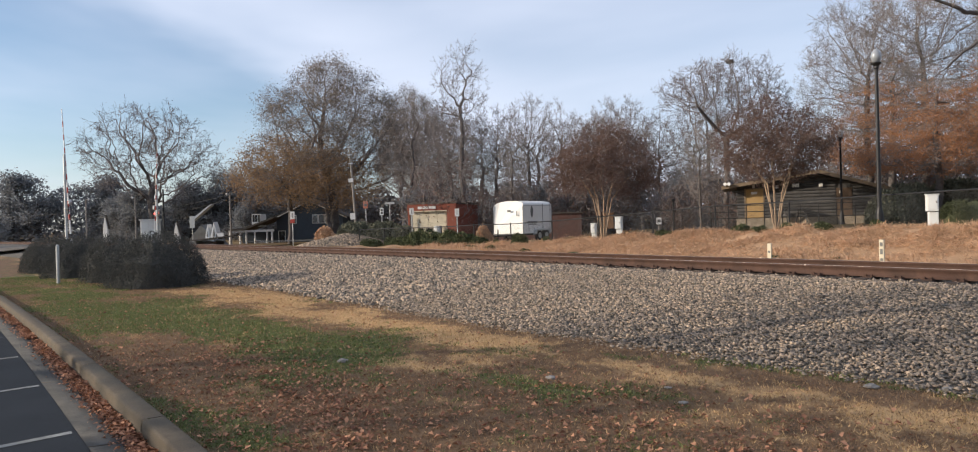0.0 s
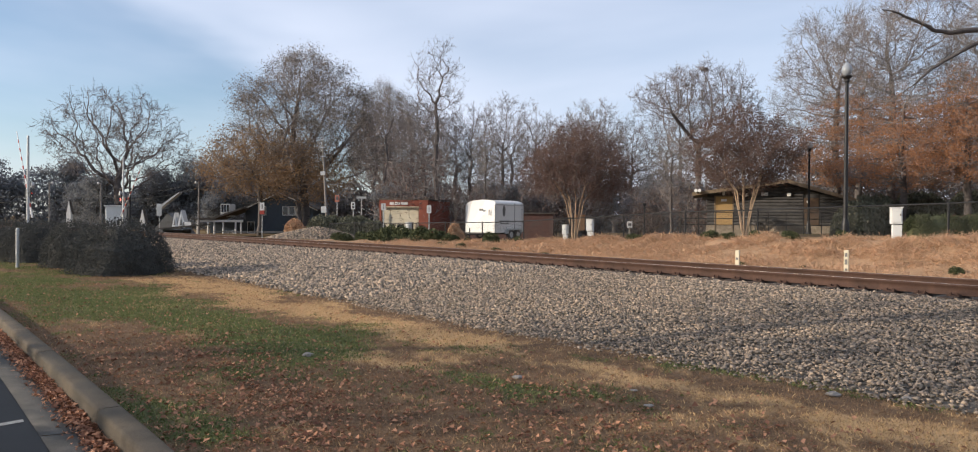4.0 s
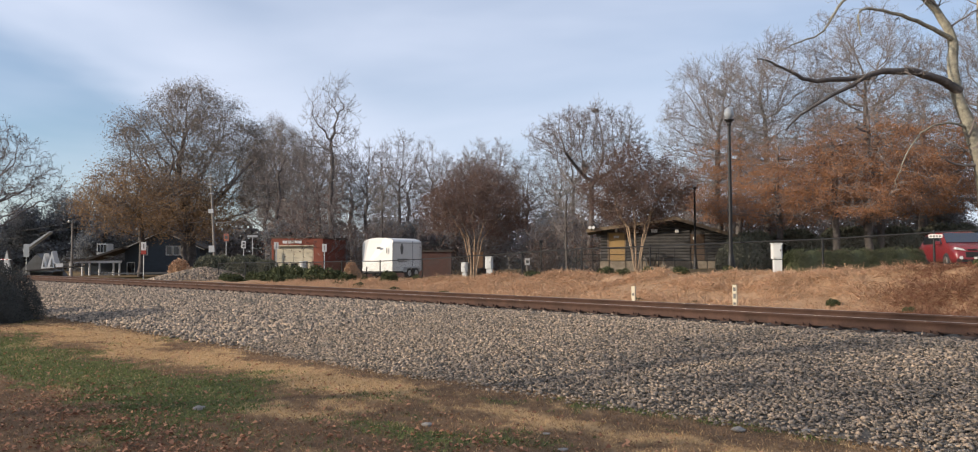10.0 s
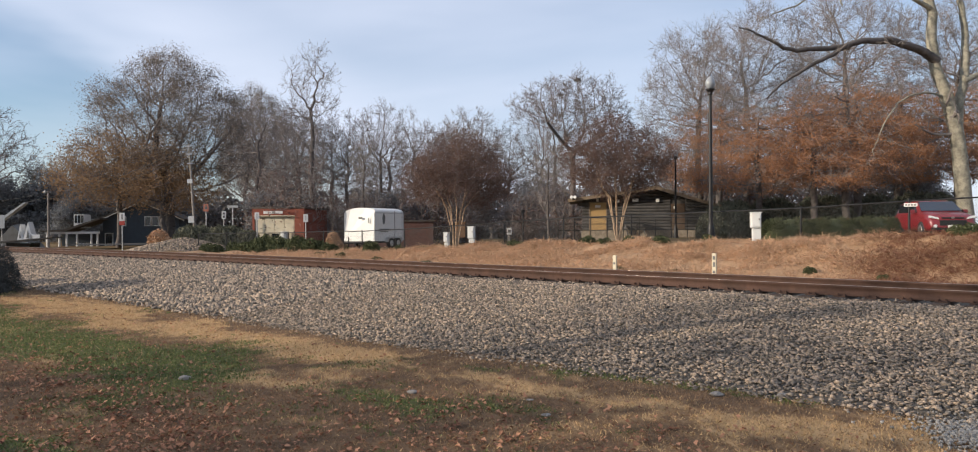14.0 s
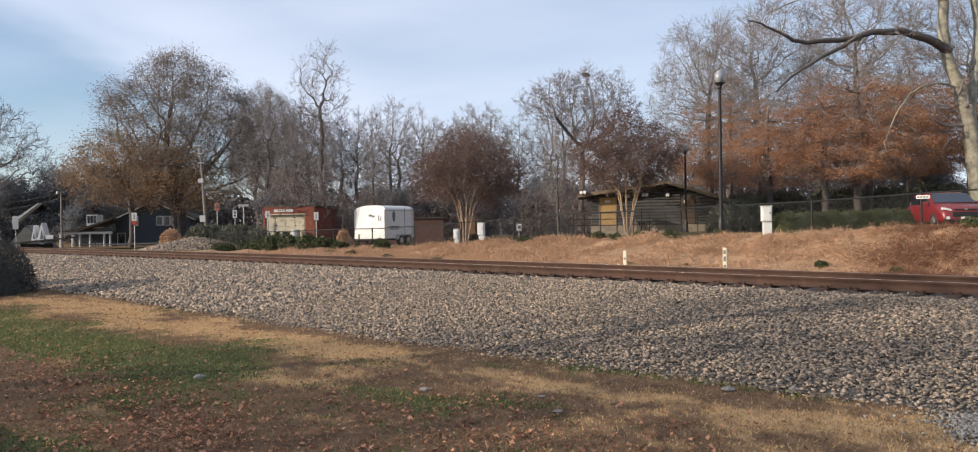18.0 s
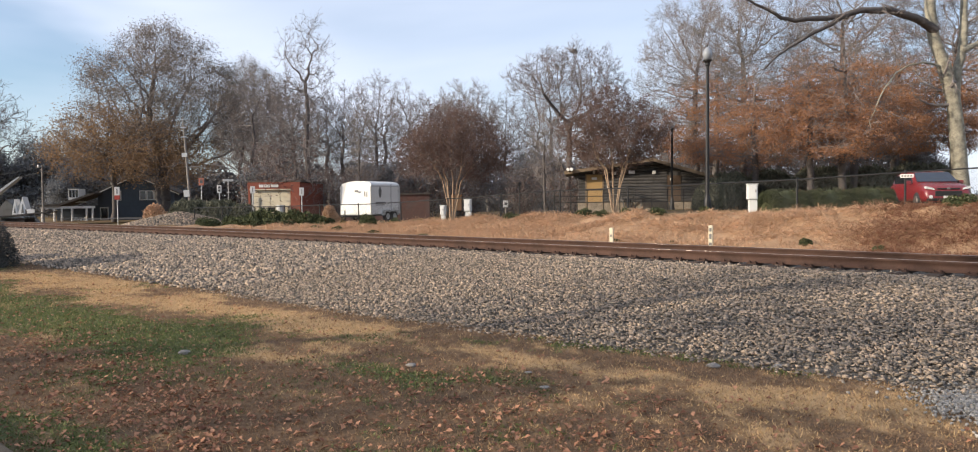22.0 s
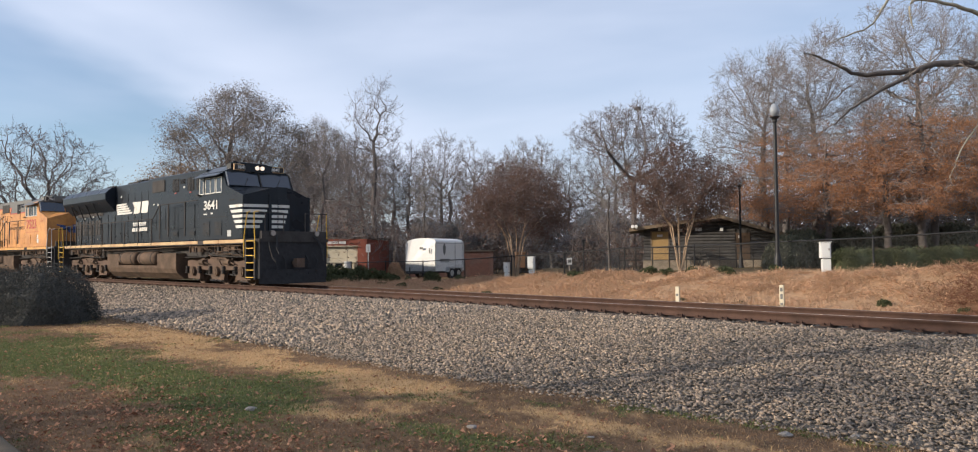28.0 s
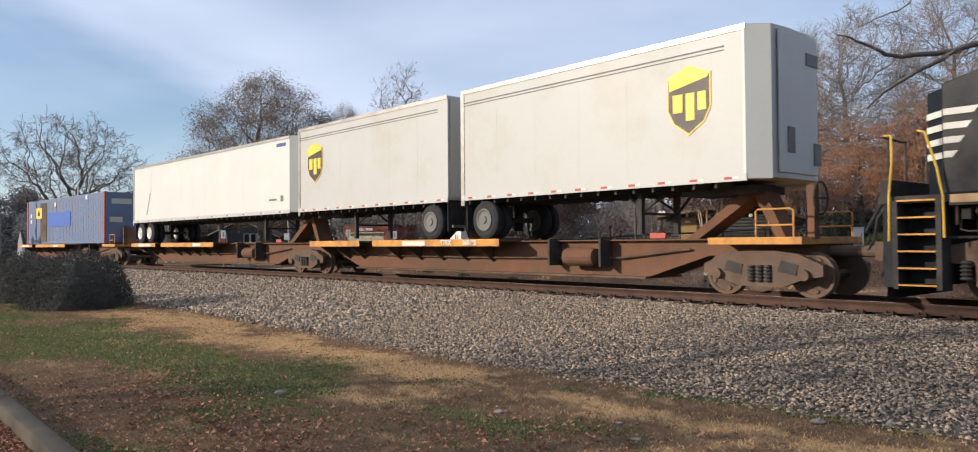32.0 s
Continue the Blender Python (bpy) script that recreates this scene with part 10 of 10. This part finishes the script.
def car():
    """Red crossover, its nose along -y of its own space."""
    t = thing("car", pose(24.65, 28.8, 1.06, 0, 0, -21), "red crossover car parked behind the hedge", "car")
    b = bmesh.new()
    n = 13
    prof = []
    ys = [-2.2, -2.15, -1.9, -1.3, -1.05, -0.35, 0.2, 1.0, 1.7, 2.05, 2.2]
    top = [0.62, 0.82, 0.98, 1.06, 1.08, 1.52, 1.62, 1.62, 1.5, 1.05, 0.8]
    wid = [0.72, 0.84, 0.9, 0.92, 0.92, 0.9, 0.9, 0.9, 0.9, 0.88, 0.8]
    rings = []
    for y, zt, w in zip(ys, top, wid):
        cabin_ = zt > 1.2
        belt = 1.0 if cabin_ else zt - 0.12
        rw = w * 0.78 if cabin_ else w * 0.88
        sec = [(-w * 0.9, 0.28), (-w, 0.45), (-w, belt * 0.8), (-w * 0.97, belt), (-rw, zt - 0.06), (-rw * 0.85, zt), (rw * 0.85, zt), (rw, zt - 0.06), (w * 0.97, belt), (w, belt * 0.8), (w, 0.45), (w * 0.9, 0.28)]
        rings.append([b.verts.new((x, y, z)) for x, z in sec])
    for r0, r1 in zip(rings, rings[1:]):
        for i in range(len(r0)):
            j = (i + 1) % len(r0)
            b.faces.new((r0[i], r0[j], r1[j], r1[i]))
    b.faces.new(rings[0][::-1])
    b.faces.new(rings[-1])
    part("body", b, m_car_red, t, smooth=True)
    ws = bmesh.new()
    q = [(-0.78, -1.0, 1.1), (0.78, -1.0, 1.1), (0.68, -0.38, 1.5), (-0.68, -0.38, 1.5)]
    lo_v = [ws.verts.new(v) for v in q]
    hi_v = [ws.verts.new((v[0], v[1] - 0.03, v[2] + 0.03)) for v in q]
    for i in range(4):
        ws.faces.new((lo_v[i], lo_v[(i + 1) % 4], hi_v[(i + 1) % 4], hi_v[i]))
    ws.faces.new(lo_v[::-1])
    ws.faces.new(hi_v)
    part("windscreen", ws, m_glass_blue, t)
    for s in (-1, 1):
        part("side_window", P([(-0.75, 1.06), (1.5, 1.06), (1.4, 1.4), (-0.1, 1.46)], s * 0.8 - 0.06, s * 0.8 + 0.06, "x"), m_glass, t)
        hl = part("headlight", P([(0.5 * s, 0.76), (0.84 * s, 0.82), (0.82 * s, 0.91), (0.56 * s, 0.84)], -2.19, -1.95), m_lens, t, "clear swept headlight")
        part("fog_lamp", R(((s * 0.66, -2.22, 0.48), (s * 0.66, -2.1, 0.48), 0.07), sides=10), m_lens, t)
        part("mirror", B((s * 0.92 if s > 0 else -1.12, 1.12 if s > 0 else -0.92, -0.8, -0.62, 1.02, 1.18), bevel=0.03), m_car_red, t)
        for y in (-1.35, 1.35):
            w = bmesh.new()
            x0 = 0.72 if s > 0 else -0.94
            spin(w, [(0.1, x0), (0.3, x0), (0.345, x0 + 0.03), (0.345, x0 + 0.19), (0.3, x0 + 0.22), (0.1, x0 + 0.22)], (0, y, 0.345), "x", 18)
            ty = part("tyre", w, m_rubber, t)
            part("rim", R(((s * 0.93, y, 0.345), (s * 0.96, y, 0.345), 0.2, 0.18), sides=12), m_steel, ty)
    part("grille", B((-0.5, 0.5, -2.23, -2.15, 0.5, 0.72), bevel=0.02), m_iron, t, "black lower grille")
    part("upper_grille", B((-0.42, 0.42, -2.2, -2.1, 0.78, 0.84), bevel=0.01), m_iron, t)
    part("badge", B((-0.06, 0.06, -2.215, -2.19, 0.78, 0.86), bevel=0.01), m_steel, t)
    part("bumper_lip", B((-0.8, 0.8, -2.22, -2.0, 0.3, 0.42), bevel=0.03), m_iron, t)
    part("plate", B((-0.2, 0.2, -2.25, -2.23, 0.42, 0.52)), m_white_paint, t)
    q = at(15.05, -9.2, height(15.05, -9.2) + 0.95)
    sg = thing("fence_sign", pose(q.x, q.y, q.z, 0, 0, HEAD), "small pale plate hung on the fence", "sign")
    part("plate", B((-0.17, 0.17, -0.01, 0.01, -0.05, 0.05), bevel=0.005), m_white_paint, sg)
    for i in range(4):
        part("mark", B((-0.14 + 0.075 * i, -0.09 + 0.075 * i, -0.016, -0.01, -0.025, 0.025)), m_roofgrey, sg)


def pale_path():
    """Fine pale gravel at the foot of the ballast."""
    rng = np.random.default_rng(35)
    n = 9000
    s = 19.4 + rng.normal(0, 0.36, n)
    l = 7.45 + rng.normal(0, 0.3, n)
    c = np.array([(*at(a, b, max(height(a, b), bed_height(b)) + 0.012),) for a, b in zip(s.tolist(), l.tolist())])
    v = np.array([(x, y, z) for x in (-1, 1) for y in (-1, 1) for z in (-1, 1)], float)[None] * rng.uniform(0.4, 1.2, (n, 8, 1)) * 0.011
    face = np.array([(0, 1, 3, 2), (4, 6, 7, 5), (0, 4, 5, 1), (2, 3, 7, 6), (0, 2, 6, 4), (1, 5, 7, 3)])
    tagged(new("fine_gravel", soup("fine_gravel", (v + c[:, None]).reshape(-1, 3), (face[None] + (np.arange(n) * 8)[:, None, None]).reshape(-1, 4), m_pale_gravel)), "patch of fine pale gravel beside the ballast", "gravel", kind="stuff")


lamp_post(11.45, 23.05, 5.5, "black park street lamp with an acorn globe")
lamp_post(17.77, 40.0, 5.0, "black park street lamp with an acorn globe")
fence()
marker_post(6.95, 19.72, 0.5, ((0.5, 0.62),))
marker_post(8.82, 17.6, 0.62, ((0.75, 0.9), (0.45, 0.65), (0.2, 0.3)))
cabinet_post(12.45, 22.0, 0.29, 0.98, 0.5, "pale grey two-part utility cabinet on the bank")
cabinet_post(4.75, 31.5, 0.27, 0.95, 0.45, "pale grey utility cabinet under the crepe myrtle")
cabinet_post(3.75, 32.0, 0.2, 0.75, 0.35, "small pale grey utility cabinet")
cabin()
railing()
cargo_trailer()
red_shop()
porch_house()
signs()
poles()
gravel_pile()
road()
pale_path()
car()
sb = thing("signal_cabinet", pose(-34.6, 71.5, 0.2, 0, 0, 10), "white equipment cabinet at the crossing", "cabinet")
part("housing", B((-0.8, 0.8, -0.5, 0.5, -0.3, 2.3), bevel=0.03), m_cabinet_grey, sb)
part("door", B((-0.7, -0.05, -0.52, -0.5, 0.1, 2.1), bevel=0.01), m_cabinet_grey, sb)
part("door", B((0.05, 0.7, -0.52, -0.5, 0.1, 2.1), bevel=0.01), m_cabinet_grey, sb)
part("roof", B((-0.9, 0.9, -0.6, 0.6, 2.3, 2.4), bevel=0.02), m_cabinet_grey, sb)
ARM_NEAR = gate(-31.2, 52.0, 9.4, HEAD + 180, "railway crossing gate with a striped arm and mast")
ARM_FAR = gate(-33.2, 70.0, 8.2, HEAD, "railway crossing gate with a striped arm and mast")


def gates():
    """Both arms sink as the train comes near."""
    near = ((0, 77), (1, 73), (2, 67), (3, 56), (4, 44), (5, 34.5), (5.5, 31), (6, 28), (6.5, 25), (7, 20), (7.5, 15), (8.5, 6), (9.5, 0), (32, 0))
    far = ((0, 78), (1, 72), (2, 60), (3, 46), (4, 33), (5, 24.5), (5.5, 22), (6, 19), (6.5, 15.5), (7, 12), (7.5, 8), (8.5, 2), (9, 0), (32, 0))
    for arm, rows in ((ARM_NEAR, near), (ARM_FAR, far)):
        walk(arm, [(t, pose(0, -0.25, 1.25, 0, -a, 0)) for t, a in rows])

# ---- the train in its order, and what moves ----
def head(t):
    """How far along the line the first cab has come."""
    return 13.8 + (22.2 if t < 29 else 21.85) * (t - 29)


def along(q, t, half):
    s = head(t) - q
    a, b = at(s - half, 0, RAIL), at(s + half, 0, RAIL)
    m = (a + b) / 2
    return pose(m.x, m.y, m.z, 0, 0, math.degrees(math.atan2(b.y - a.y, b.x - a.x)))


def times():
    return [0.0, 4.0, 8.0, 12.0, 16.0, 20.0, 22.0, 24.0] + [25.0 + 0.25 * i for i in range(29)]


TRAIN = []      # thing, distance of its middle behind the first cab, half its truck spacing, its own x there


def build_train():
    TRAIN.append((loco_a(), 8.15, 7.2, 0.0))
    TRAIN.append((loco_b(), 30.85, 7.2, 0.0))
    TRAIN.append((emd_loco(), 53.4, 7.2, 0.0))
    TRAIN.append((spine_car(True, 17.65, True, "oxide-red spine car with yellow edge plates"), 66.6 + 8.8, 8.8, 8.8))
    TRAIN.append((spine_car(False, 17.65, False, "oxide-red spine car with weathered edge plates"), 84.25 + 8.8, 8.8, 8.8))
    TRAIN.append((spine_car(True, 17.65, False, "oxide-red spine car under a container"), 104.6 + 8.8, 8.8, 8.8))
    grey = "light grey road trailer with a brown shield emblem"
    TRAIN.append((road_trailer(8.45, m_trailer_grey, emblem=((-1.25, 1.02),), label=grey), 66.68 + 4.2, 8.8, 4.2))
    TRAIN.append((road_trailer(8.45, m_trailer_grey, emblem=((-7.28, 1.02),), label=grey, reverse=True), 75.75 + 4.2, 8.8, 4.2))
    TRAIN.append((road_trailer(16.1, m_trailer_white, axles=2, top=5.1, label="long plain white road trailer"), 84.95 + 8.05, 8.8, 8.05))
    TRAIN.append((box_container(), 105.4 + 7.2, 8.8, 7.2))


build_train()


def motions():
    for ob, q, half, x in TRAIN:
        walk(ob, [(t, along(q, t, half) @ pose(x, 0, 0)) for t in times()])
    start = 27.2
    for ob, x, r in WHEELS:
        rows = [(0.0, pose(x, 0, r))]
        for i in range(round((32.0 - start) * FPS) + 1):
            t = start + i / FPS
            rows.append((t, pose(x, 0, r, 0, math.degrees(22.0 * (t - start) / r), 0)))
        walk(ob, rows)
    gates()


motions()
